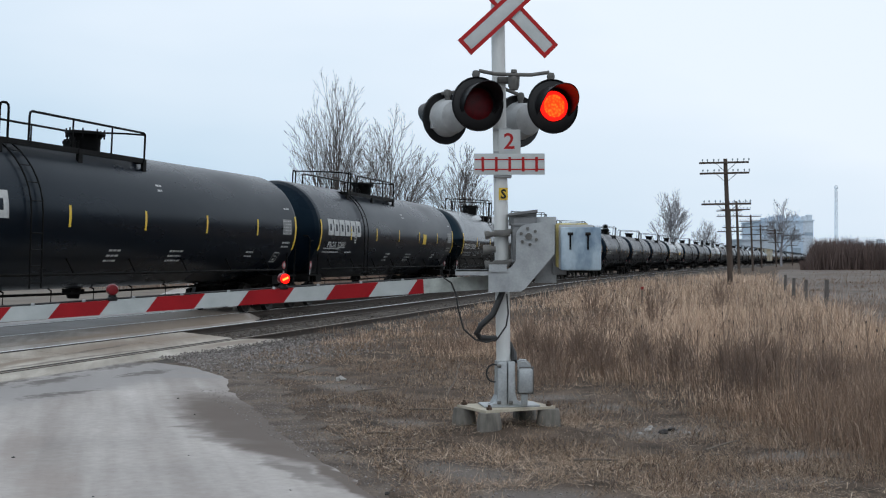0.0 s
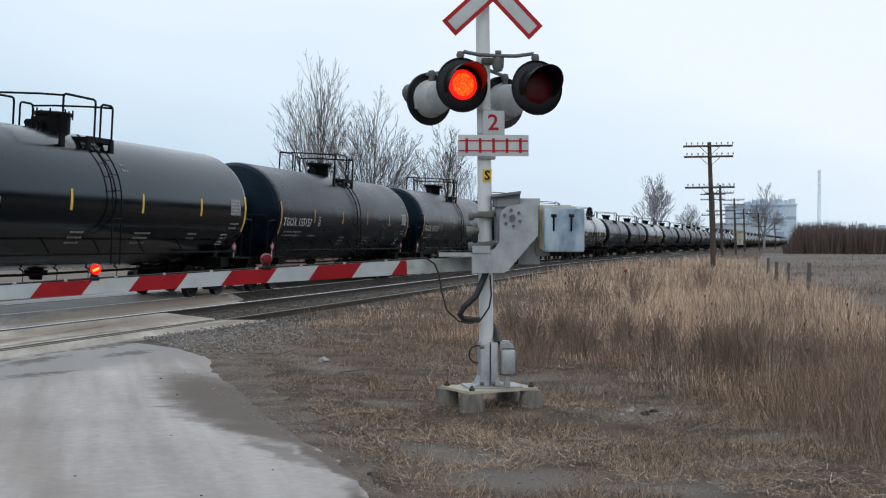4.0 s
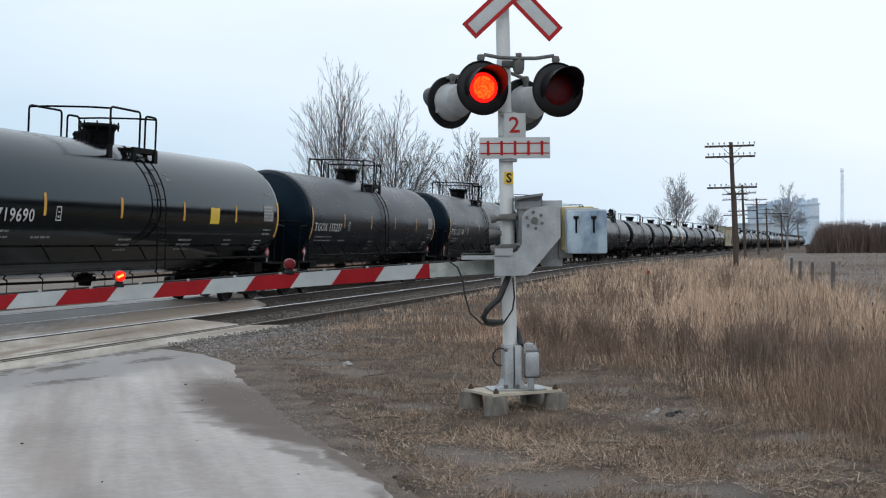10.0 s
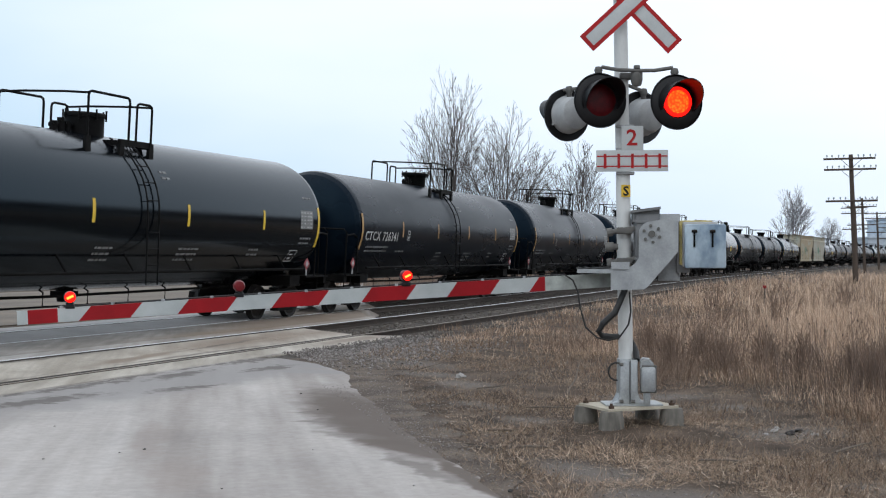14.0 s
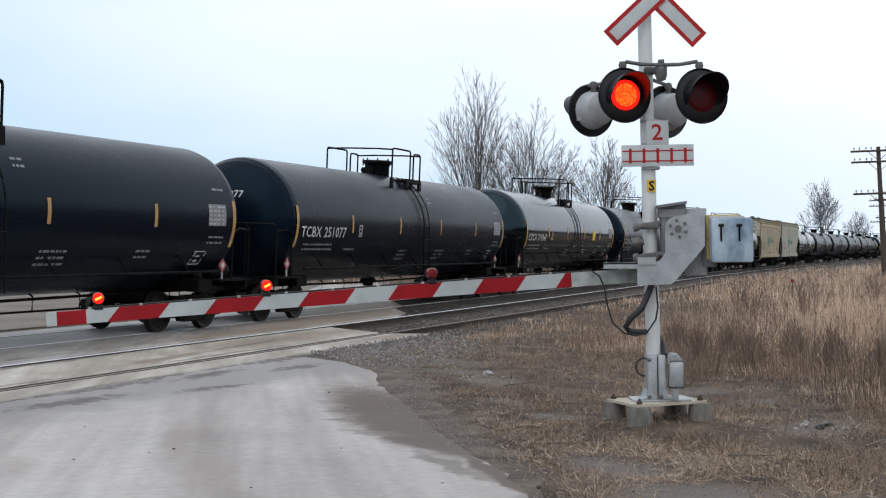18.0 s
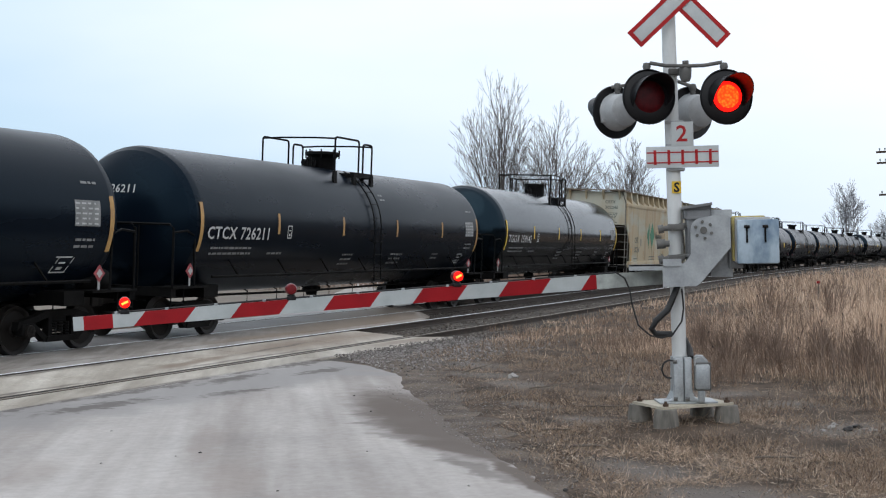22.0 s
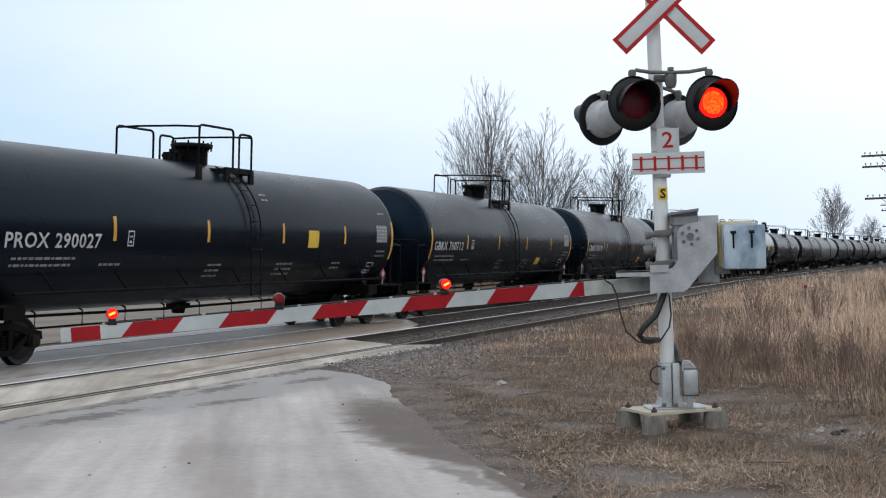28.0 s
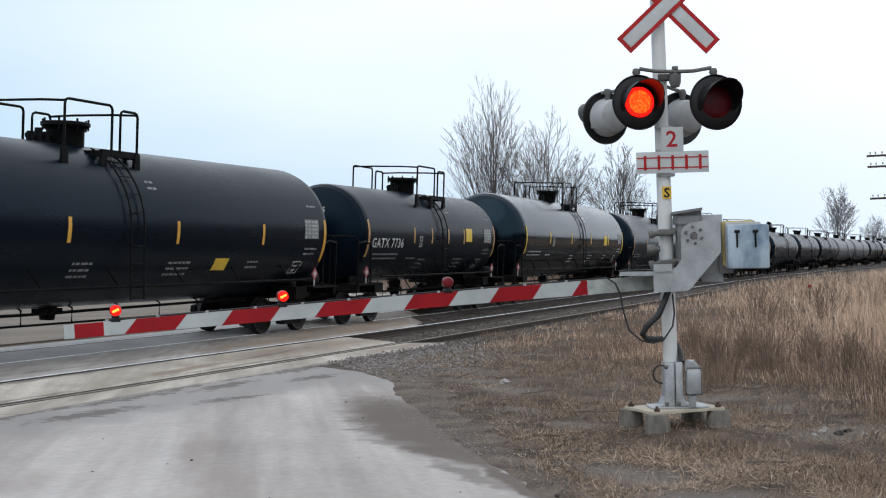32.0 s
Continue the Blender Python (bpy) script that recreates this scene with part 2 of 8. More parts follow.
M_POLE = node_mat("creosoted_pole", (0.085, 0.062, 0.048), (0.05, 0.038, 0.03), 0.9, scale=3, fine=30, bump=0.004, stretch=(1, 1, 0.1))
M_INSUL = node_mat("insulator_glass", (0.35, 0.40, 0.42), (0.25, 0.3, 0.32), 0.3, scale=5, fine=40, bump=0.0)


# ---- mesh helpers ----
def add_box(bm, x0, x1, y0, y1, z0, z1, m=None, bevel=0.0):
    r = bmesh.ops.create_cube(bm, size=1.0)
    mat = Matrix.Translation(((x0 + x1) / 2, (y0 + y1) / 2, (z0 + z1) / 2)) @ Matrix.Diagonal((x1 - x0, y1 - y0, z1 - z0, 1))
    bmesh.ops.transform(bm, matrix=(m @ mat) if m else mat, verts=r["verts"])
    if bevel:
        es = {e for v in r["verts"] for e in v.link_edges}
        bmesh.ops.bevel(bm, geom=list(es), offset=bevel, segments=2, affect="EDGES", profile=0.5)
    return bm


def add_cyl(bm, p0, p1, r0, r1=None, n=12, cap=True):
    p0, p1 = Vector(p0), Vector(p1)
    d = p1 - p0
    q = d.to_track_quat("Z", "Y").to_matrix().to_4x4()
    bmesh.ops.create_cone(bm, cap_ends=cap, segments=n, radius1=r0, radius2=r0 if r1 is None else r1, depth=d.length, matrix=Matrix.Translation((p0 + p1) / 2) @ q)
    return bm


def add_tube(bm, pts, r, n=6):
    """A pipe through points, with mitred bends and closed ends."""
    pts = [Vector(p) for p in pts]
    rings = []
    up = Vector((0.13, 0.21, 0.97))
    for i, p in enumerate(pts):
        d = (pts[min(i + 1, len(pts) - 1)] - pts[max(i - 1, 0)]).normalized()
        a = d.cross(up)
        a = (a if a.length > 0.05 else d.cross(Vector((1, 0, 0)))).normalized()
        b = d.cross(a).normalized()
        rr = r[i] if isinstance(r, (list, tuple)) else r
        rings.append([bm.verts.new(p + rr * (math.cos(2 * math.pi * k / n) * a + math.sin(2 * math.pi * k / n) * b)) for k in range(n)])
    for u, v in zip(rings, rings[1:]):
        for k in range(n):
            bm.faces.new((u[k], u[(k + 1) % n], v[(k + 1) % n], v[k]))
    bm.faces.new(rings[0][::-1])
    bm.faces.new(rings[-1])
    return bm


def add_prism(bm, outline, y0, y1, m=None):
    """An outline of (x, z) points, drawn out from y0 to y1."""
    a = [bm.verts.new((x, y0, z)) for x, z in outline]
    b = [bm.verts.new((x, y1, z)) for x, z in outline]
    bm.faces.new(a)
    bm.faces.new(b[::-1])
    for k in range(len(a)):
        bm.faces.new((a[k], b[k], b[(k + 1) % len(a)], a[(k + 1) % len(a)]))
    if m:
        bmesh.ops.transform(bm, matrix=m, verts=a + b)
    return bm


def add_lathe(bm, profile, n=32, axis="Z", at=(0, 0, 0)):
    """A profile of (radius, height) turned about an axis."""
    at = Vector(at)
    turn = {"Z": Matrix(), "X": Matrix(((0, 0, 1), (1, 0, 0), (0, 1, 0))).to_4x4(), "Y": Matrix(((1, 0, 0), (0, 0, 1), (0, -1, 0))).to_4x4()}[axis]
    rings = []
    for r, h in profile:
        if r < 1e-5:
            rings.append([bm.verts.new(at + turn @ Vector((0, 0, h)))])
        else:
            rings.append([bm.verts.new(at + turn @ Vector((r * math.cos(2 * math.pi * k / n), r * math.sin(2 * math.pi * k / n), h))) for k in range(n)])
    for u, v in zip(rings, rings[1:]):
        for k in range(n):
            j = (k + 1) % n
            if len(u) == 1 and len(v) > 1:
                bm.faces.new((u[0], v[j], v[k]))
            elif len(v) == 1 and len(u) > 1:
                bm.faces.new((u[k], u[j], v[0]))
            elif len(u) > 1:
                bm.faces.new((u[k], u[j], v[j], v[k]))
    return bm


def make_mesh(name, bm, material, smooth=None):
    bmesh.ops.recalc_face_normals(bm, faces=bm.faces)
    me = bpy.data.meshes.new(name)
    bm.to_mesh(me)
    bm.free()
    me.materials.append(material)
    if smooth:
        me.shade_smooth()
        me.set_sharp_from_angle(angle=radians(smooth))
    return me


def part(name, bm, material, parent, label="", smooth=35, at=None):
    """One mesh object under a thing or under a part."""
    ob = new(name, bm if isinstance(bm, bpy.types.Mesh) else make_mesh(name, bm, material, smooth))
    ob.parent = parent
    if at:
        ob.matrix_basis = at
    return tagged(ob, label)


def thing(name, label, category, group="", kind="", m=None):
    ob = tagged(new(name), label, category, group, kind)
    ob.empty_display_size = 0.1
    if m:
        ob.matrix_basis = m
    return ob


def solid(name, bm, material, label, category, kind="", group="", smooth=35):
    return tagged(new(name, make_mesh(name, bm, material, smooth)), label, category, group, kind)


def letters(body, size, material, x, z, y=0.0, align="LEFT", squash=1.0, bold=0.016):
    """Flat letters standing in the xz plane, facing -y, as a mesh."""
    cu = bpy.data.curves.new("letters", "FONT")
    cu.body, cu.size, cu.align_x, cu.resolution_u = body, size, align, 2
    cu.space_character = 1.08
    cu.offset = size * bold
    tmp = bpy.data.objects.new("letters", cu)
    scene.collection.objects.link(tmp)
    me = bpy.data.meshes.new_from_object(tmp.evaluated_get(bpy.context.evaluated_depsgraph_get()))
    bpy.data.objects.remove(tmp)
    bpy.data.curves.remove(cu)
    for v in me.vertices:
        v.co = Vector((x + v.co.x * squash, y, z + v.co.y))
    me.materials.clear()
    me.materials.append(material)
    return me

# ---- the line of the tracks ----
LINE = (-17.2764, 0.3069, -8.8224e-4, 3.21607e-6)
BENDS = ((55.0, 0.70230527e-5), (90.0, -1.69215489e-5), (130.0, 1.10230321e-5), (180.0, -1.24051143e-5))
Y_END = 218.0
SPACING, GAUGE = 4.307, 1.435
ys = np.arange(-260.0, 1000.0, 0.5)
yc = np.clip(ys, -260, Y_END)
xs = LINE[0] + LINE[1] * yc + LINE[2] * yc**2 + LINE[3] * yc**3
slope_end = LINE[1] + 2 * LINE[2] * Y_END + 3 * LINE[3] * Y_END**2
for y_bend, k_bend in BENDS:
    xs = xs + k_bend * np.maximum(0, yc - y_bend) ** 3
    slope_end += 3 * k_bend * (Y_END - y_bend) ** 2
xs = np.where(ys > Y_END, xs + slope_end * (ys - Y_END), xs)
# before the crossing the line runs straight on
slope_0 = LINE[1]
xs = np.where(ys < 0, LINE[0] + slope_0 * ys, xs)
ss = np.concatenate(([0.0], np.cumsum(np.hypot(np.diff(xs), np.diff(ys)))))
ss -= np.interp(0.0, ys, ss)


def on_line(s):
    """The middle of the far track at s metres along it, and its heading."""
    x, y = np.interp(s, ss, xs), np.interp(s, ss, ys)
    x2, y2 = np.interp(s + 1, ss, xs), np.interp(s + 1, ss, ys)
    return float(x), float(y), math.atan2(x2 - x, y2 - y)


def beside_line(s, lat, z=0.0):
    """A place lat metres to the viewer's side of the far track's middle."""
    x, y, a = on_line(s)
    return Vector((x + lat * math.cos(a), y - lat * math.sin(a), z))


# ---- rolling stock; x runs along the car, -y is the viewer's side, z = 0 is the rail ----
R_TANK, Z_TANK = 1.56, 2.42
R_LPG, Z_LPG = 1.63, 2.50
SPEED = 15.5


def wheelset_mesh():
    bm = bmesh.new()
    add_cyl(bm, (0, -0.95, 0), (0, 0.95, 0), 0.085, n=10)
    for sgn in (-1, 1):
        prof = [(0.0, 0.055), (0.10, 0.06), (0.13, 0.03), (0.34, 0.02), (0.38, 0.06), (0.425, 0.065), (0.43, -0.03), (0.455, -0.06), (0.45, -0.075), (0.38, -0.07), (0.33, -0.03), (0.14, -0.02), (0.0, -0.04)]
        add_lathe(bm, [(r, sgn * h) for r, h in prof], 20, "Y", (0, sgn * 0.73, 0))
        add_lathe(bm, [(0.0, sgn * 0.16), (0.11, sgn * 0.16), (0.12, sgn * 0.08), (0.12, -0.02 * sgn)], 10, "Y", (0, sgn * 0.98, 0))
        for k in range(3):
            a = 2 * math.pi * k / 3
            add_box(bm, -0.02, 0.02, sgn * 1.13 - 0.012, sgn * 1.13 + 0.012, -0.02, 0.02, Matrix.Translation((0.06 * math.cos(a), 0, 0.06 * math.sin(a))))
    return make_mesh("wheelset", bm, M_WHEEL, 40)


def side_frame_mesh():
    """A cast side frame with openings either side of the spring nest."""
    bm = bmesh.new()
    add_prism(bm, [(-1.15, 0.46), (-1.12, 0.60), (-0.80, 0.66), (-0.36, 0.78), (0.36, 0.78), (0.80, 0.66), (1.12, 0.60), (1.15, 0.46), (0.98, 0.55), (0.78, 0.55), (0.34, 0.66), (-0.34, 0.66), (-0.78, 0.55), (-0.98, 0.55)], -0.07, 0.07)
    for sx in (-1, 1):
        m = Matrix.Scale(sx, 4, (1, 0, 0))
        add_prism(bm, [(0.74, 0.58), (0.86, 0.56), (0.44, 0.22), (0.36, 0.30)], -0.07, 0.07, m)
        add_prism(bm, [(0.26, 0.68), (0.36, 0.68), (0.36, 0.28), (0.26, 0.28)], -0.07, 0.07, m)
        add_box(bm, 0.74, 1.06, -0.10, 0.10, 0.36, 0.56, m, 0.02)
        add_cyl(bm, (sx * 0.89, 0.09, 0.43), (sx * 0.89, 0.15, 0.43), 0.10, 0.09, 14)
        add_cyl(bm, (sx * 0.89, -0.15, 0.43), (sx * 0.89, -0.09, 0.43), 0.09, 0.10, 14)
    add_prism(bm, [(-0.44, 0.22), (0.44, 0.22), (0.38, 0.32), (-0.38, 0.32)], -0.10, 0.10)
    for x in (-0.17, 0.0, 0.17):
        for k in range(5):
            add_cyl(bm, (x, 0, 0.325 + 0.05 * k), (x, 0, 0.355 + 0.05 * k), 0.075, n=8)
    return make_mesh("side_frame", bm, M_FRAME, 35)


WHEELS = []


def add_truck(car, x, meshes):
    bm = bmesh.new()
    add_box(bm, -0.20, 0.20, -1.0, 1.0, 0.50, 0.72, bevel=0.03)
    add_cyl(bm, (0, 0, 0.7), (0, 0, 0.82), 0.2, n=14)
    for sx in (-0.42, 0.42):
        add_box(bm, sx - 0.05, sx + 0.05, -0.9, 0.9, 0.36, 0.46, bevel=0.015)
    truck = part("truck", bm, M_FRAME, car, at=Matrix.Translation((x, 0, 0)))
    for sy in (-1, 1):
        part("side_frame", meshes[1], None, truck, at=Matrix.Translation((0, sy * 0.99, 0)))
    for sx in (-0.89, 0.89):
        w = part("wheelset", meshes[0], None, truck, "rust-brown steel wheels")
        w.matrix_parent_inverse = Matrix.Translation((sx, 0, 0.43))
        WHEELS.append(w)
    return truck


def on_shell(me, r, zc, off=0.020, cy=0.0):
    """Lay a mesh that stands in the xz plane onto the viewer's side of a shell."""
    for v in me.vertices:
        dz = max(-r, min(r, v.co.z - zc))
        v.co.y = cy - math.sqrt(max(0.0, (r + off) ** 2 - dz * dz))
    return me


def shell_patch(bm, x0, x1, z0, z1, r, zc, off=0.005, n=4, slant=0.0):
    """A thin painted patch that follows the shell."""
    rows = []
    for k in range(n + 1):
        z = z0 + (z1 - z0) * k / n
        y = -math.sqrt(max(0.0, (r + off) ** 2 - (z - zc) ** 2))
        dx = slant * (z - z0)
        rows.append((bm.verts.new((x0 + dx, y, z)), bm.verts.new((x1 + dx, y, z))))
    for (a, b), (c, d) in zip(rows, rows[1:]):
        bm.faces.new((a, b, d, c))
    return bm


def tank_car(length, material, r=R_TANK, zc=Z_TANK, stripes=M_AMBER, round_dome=True, dome_at=0.0, yellow=None, letter_mat=M_STENCIL, title="black", deck=(-1.19, 1.08), end=1.53, stripe_count=4, stripe_z=0.0):
    """A tank wagon; length is from coupling to coupling."""
    car = thing("tank_car", f"{title} steel tank wagon in a moving train", "tank car", "wagons of the freight train")
    meshes = SHARED
    half = length / 2 - end          # where the heads begin
    head = r * 0.52
    bm = bmesh.new()
    prof = [(r * math.sin(a), -half - head * math.cos(a)) for a in [math.pi / 2 * k / 8 for k in range(9)]]
    prof += [(r, x) for x in np.linspace(-half + 0.02, half - 0.02, 7)]
    prof += [(r * math.sin(a), half + head * math.cos(a)) for a in [math.pi / 2 * (8 - k) / 8 for k in range(9)]]
    add_lathe(bm, prof, 56, "X", (0, 0, zc))
    part("tank", bm, material, car, smooth=13)
    # top: walkway beside the ladder, guard rails, manway and valves
    top = zc + r
    px = dome_at
    long_deck = deck[0] < -2
    d0, d1 = (deck[0] if long_deck else -0.10), deck[1]
    bm = bmesh.new()
    for y in (-0.80, 0.80):
        for k in range(4):
            yy = y - 0.21 + 0.14 * k
            add_box(bm, px + d0, px + d1, yy - 0.012, yy + 0.012, top - 0.17, top - 0.13)
        for x in np.arange(d0 + 0.05, d1, 0.12):
            add_box(bm, px + x, px + x + 0.015, y - 0.24, y + 0.24, top - 0.155, top - 0.125)
        e = y + math.copysign(0.25, y)
        add_box(bm, px + d0, px + d1, e - 0.02, e + 0.02, top - 0.22, top - 0.10)
    for x in (d0 + 0.03, d1 - 0.09):
        add_box(bm, px + x, px + x + 0.06, -1.05, 1.05, top - 0.24, top - 0.15)
    part("top_walkway", bm, M_RAILING, car, "black steel grating walkway")
    for x in (deck[0], (deck[0] + deck[1]) / 2, deck[1] - 0.08):
        for sy in (-1, 1):
            bm = bmesh.new()
            add_prism(bm, [(px + x - 0.05, top - 0.46), (px + x + 0.13, top - 0.46), (px + x + 0.11, top - 0.12), (px + x - 0.03, top - 0.12)], sy * 1.05 - 0.035, sy * 1.05 + 0.035)
            part("rail_foot", bm, M_RAILING, car)
    tall = 0.58 if long_deck else 0.74
    for y in (-1.05, 1.05):
        gap = deck[0] + 0.33 if long_deck else 0.24
        for a, b, hh in ((deck[0] + 0.03, gap, tall), (gap + (0.75 if long_deck else 0.26), deck[1] - 0.03, tall - 0.07)):
            bm = bmesh.new()
            add_tube(bm, [(px + a, y, top - 0.20), (px + a, y, top + hh - 0.09), (px + a + 0.025, y, top + hh - 0.025), (px + a + 0.09, y, top + hh), (px + b - 0.09, y, top + hh), (px + b - 0.025, y, top + hh - 0.025), (px + b, y, top + hh - 0.09), (px + b, y, top - 0.20)], 0.027, 6)
            if b - a > 1.6:
                for f in (0.34, 0.68):
                    add_tube(bm, [(px + a + (b - a) * f, y, top - 0.16), (px + a + (b - a) * f, y, top + hh)], 0.022, 5)
            part("guard_rail", bm, M_RAILING, car, "black tubular guard rail")
    for x, hh in ((deck[0] + 0.03, tall - 0.04), (deck[1] - 0.03, tall - 0.11)):
        bm = bmesh.new()
        add_tube(bm, [(px + x, -1.05, top + hh), (px + x, -0.5, top + hh + 0.02), (px + x, 0.5, top + hh + 0.02), (px + x, 1.05, top + hh)], 0.024, 6)
        part("end_rail", bm, M_RAILING, car)
    mx = px + (0.0 if long_deck else 0.20)
    bm = bmesh.new()
    if round_dome:
        add_lathe(bm, [(0.0, 0.44), (0.42, 0.44), (0.47, 0.42), (0.47, 0.36), (0.40, 0.32), (0.36, 0.26), (0.36, -0.25)], 26, "Z", (mx, 0, top))
    else:
        add_lathe(bm, [(0.0, 0.43), (0.40, 0.43), (0.43, 0.40), (0.43, 0.34), (0.40, 0.33), (0.40, -0.25)], 26, "Z", (mx, 0, top))
    part("manway", bm, M_RAILING, car, "black bolted manway cover")
    for k in range(8):
        a = 2 * math.pi * (k + 0.5) / 8
        bm = bmesh.new()
        add_cyl(bm, (mx + 0.44 * math.cos(a), 0.44 * math.sin(a), top + 0.27), (mx + 0.44 * math.cos(a), 0.44 * math.sin(a), top + 0.49), 0.022, n=6)
        part("manway_bolt", bm, M_RAILING, car)
    for x, h in ((-0.80, 0.18), (-0.58, 0.26), (-0.36, 0.20)):
        bm = bmesh.new()
        add_cyl(bm, (px + x, 0.0, top - 0.10), (px + x, 0.0, top + h), 0.09, 0.07, n=10)
        add_tube(bm, [(px + x - 0.12, -0.1, top + h - 0.04), (px + x + 0.12, 0.1, top + h - 0.04)], 0.025, 6)
        part("valve", bm, M_RAILING, car)
    bm = bmesh.new()
    add_cyl(bm, (px - 0.88, 0.02, top + 0.10), (px - 0.2, 0.02, top + 0.12), 0.055, n=8)
    part("valve_pipe", bm, M_RAILING, car)
    # side ladders
    for sy in (-1, 1):
        bm = bmesh.new()
        lx = px + (deck[0] + 0.5 if long_deck else 0.34)
        for dx in (-0.21, 0.21):
            pts = [(lx + dx, sy * (r + 0.07) * math.cos(a), zc + (r + 0.07) * math.sin(a)) for a in [radians(d) for d in range(66, -6, -8)]]
            pts.append((lx + dx, sy * (r + 0.10), 1.05))
            add_tube(bm, pts, 0.018, 5)
        for d in range(62, -1, -13):
            a = radians(d)
            add_tube(bm, [(lx - 0.21, sy * (r + 0.07) * math.cos(a), zc + (r + 0.07) * math.sin(a)), (lx + 0.21, sy * (r + 0.07) * math.cos(a), zc + (r + 0.07) * math.sin(a))], 0.012, 5)
        for z in np.arange(zc - 0.35, 1.0, -0.33):
            add_tube(bm, [(lx - 0.21, sy * (r + 0.10), z), (lx + 0.21, sy * (r + 0.10), z)], 0.012, 5)
        part("ladder", bm, M_RAILING, car, "black steel side ladder")
    # running rails along the sides with raking stays
    for sy in (-1, 1):
        bm = bmesh.new()
        y = sy * 1.50
        add_tube(bm, [(-half + 0.5, y, 1.30), (half - 0.5, y, 1.30)], 0.032, 6)
        part("side_rail", bm, M_FRAME, car)
        for x in np.linspace(-half + 1.6, half - 1.6, 7):
            bm = bmesh.new()
            add_tube(bm, [(x, y, 1.28), (x - 0.22, sy * 1.32, zc - 0.72)], 0.022, 5)
            part("rail_stay", bm, M_FRAME, car)
    # underframe at both ends
    for sx in (-1, 1):
        bm = bmesh.new()
        m = Matrix.Scale(sx, 4, (1, 0, 0))
        xe = length / 2 - 0.62
        add_box(bm, half - 2.2, xe, -0.22, 0.22, 0.78, 1.10, m)
        add_box(bm, xe - 0.16, xe, -1.45, 1.45, 0.92, 1.10, m)
        add_box(bm, half - 1.0, half - 0.45, -1.35, 1.35, 0.86, 1.12, m)
        add_prism(bm, [(half - 1.15, 1.0), (half - 0.2, 1.0), (half + 0.12, 1.75), (half - 1.5, 1.35)], -0.75, -0.70, m)
        add_prism(bm, [(half - 1.15, 1.0), (half - 0.2, 1.0), (half + 0.12, 1.75), (half - 1.5, 1.35)], 0.70, 0.75, m)
        add_box(bm, half - 0.4, xe, -1.5, -1.0, 1.08, 1.12, m)
        add_box(bm, half - 0.4, xe, 1.0, 1.5, 1.08, 1.12, m)
        part("end_sill", bm, M_FRAME, car)
        bm = bmesh.new()
        add_box(bm, xe - 0.1, length / 2 - 0.10, -0.10, 0.10, 0.74, 0.98, m, 0.02)
        add_box(bm, length / 2 - 0.22, length / 2 - 0.02, -0.16, 0.13, 0.70, 1.0, m, 0.03)
        part("coupler", bm, M_WHEEL, car, "rusty knuckle coupler")
        bm = bmesh.new()
        xr = sx * (xe - 0.04)
        add_tube(bm, [(xr, -1.44, 1.1), (xr, -1.44, 2.28), (xr, -1.36, 2.36), (xr, 1.36, 2.36), (xr, 1.44, 2.28), (xr, 1.44, 1.1)], 0.028, 6)
        for sy in (-1, 1):
            add_tube(bm, [(xr, sy * 1.44, 2.20), (xr - sx * 0.45, sy * 1.47, 2.24), (xr - sx * 0.72, sy * 1.47, 2.14), (xr - sx * 0.75, sy * 1.47, 1.1)], 0.026, 6)
            add_tube(bm, [(xr, sy * 0.62, 1.1), (xr, sy * 0.62, 2.36)], 0.02, 5)
        part("end_railing", bm, M_RAILING, car, "black tubular end railing")
        for sy in (-1, 1):
            bm = bmesh.new()
            for z in (0.50, 0.78):
                add_tube(bm, [(xr, sy * 1.42, z), (xr - sx * 0.45, sy * 1.42, z)], 0.014, 5)
            for dx in (0.0, 0.45):
                add_tube(bm, [(xr - sx * dx, sy * 1.42, 0.46), (xr - sx * dx, sy * 1.42, 1.1)], 0.014, 5)
            part("step", bm, M_RAILING, car)
        add_truck(car, sx * (half - 0.68), meshes)
    # brake gear and bottom outlet
    bm = bmesh.new()
    bx = half + 0.25
    add_lathe(bm, [(0.0, -0.42), (0.15, -0.40), (0.2, -0.33), (0.2, 0.33), (0.15, 0.40), (0.0, 0.42)], 14, "X", (bx, -0.95, 1.28))
    part("air_reservoir", bm, M_FRAME, car, "dark grey air reservoir")
    bm = bmesh.new()
    add_lathe(bm, [(0.27, -0.02), (0.29, 0.0), (0.27, 0.02), (0.25, 0.0), (0.27, -0.02)], 18, "X", (-(length / 2 - 0.5), 0.55, 1.95))
    add_cyl(bm, (-(length / 2 - 0.55), 0.55, 1.2), (-(length / 2 - 0.55), 0.55, 1.95), 0.03, n=6)
    for a in range(3):
        d = Vector((0, 0.27 * math.cos(a * 2.09), 0.27 * math.sin(a * 2.09)))
        add_tube(bm, [Vector((-(length / 2 - 0.5), 0.55, 1.95)), Vector((-(length / 2 - 0.5), 0.55, 1.95)) + d], 0.012, 5)
    part("brake_wheel", bm, M_FRAME, car)
    bm = bmesh.new()
    add_cyl(bm, (px - 0.2, 0, 0.62), (px - 0.2, 0, zc - r + 0.1), 0.14, 0.2, n=12)
    add_box(bm, px - 0.5, px + 0.1, -0.12, 0.12, 0.72, 0.84)
    part("bottom_outlet", bm, M_FRAME, car)
    bm = bmesh.new()
    add_tube(bm, [(-half + 0.3, -0.35, 0.82), (-1.5, -0.45, 0.78), (1.5, -0.45, 0.80), (half - 0.3, -0.35, 0.84)], 0.03, 5)
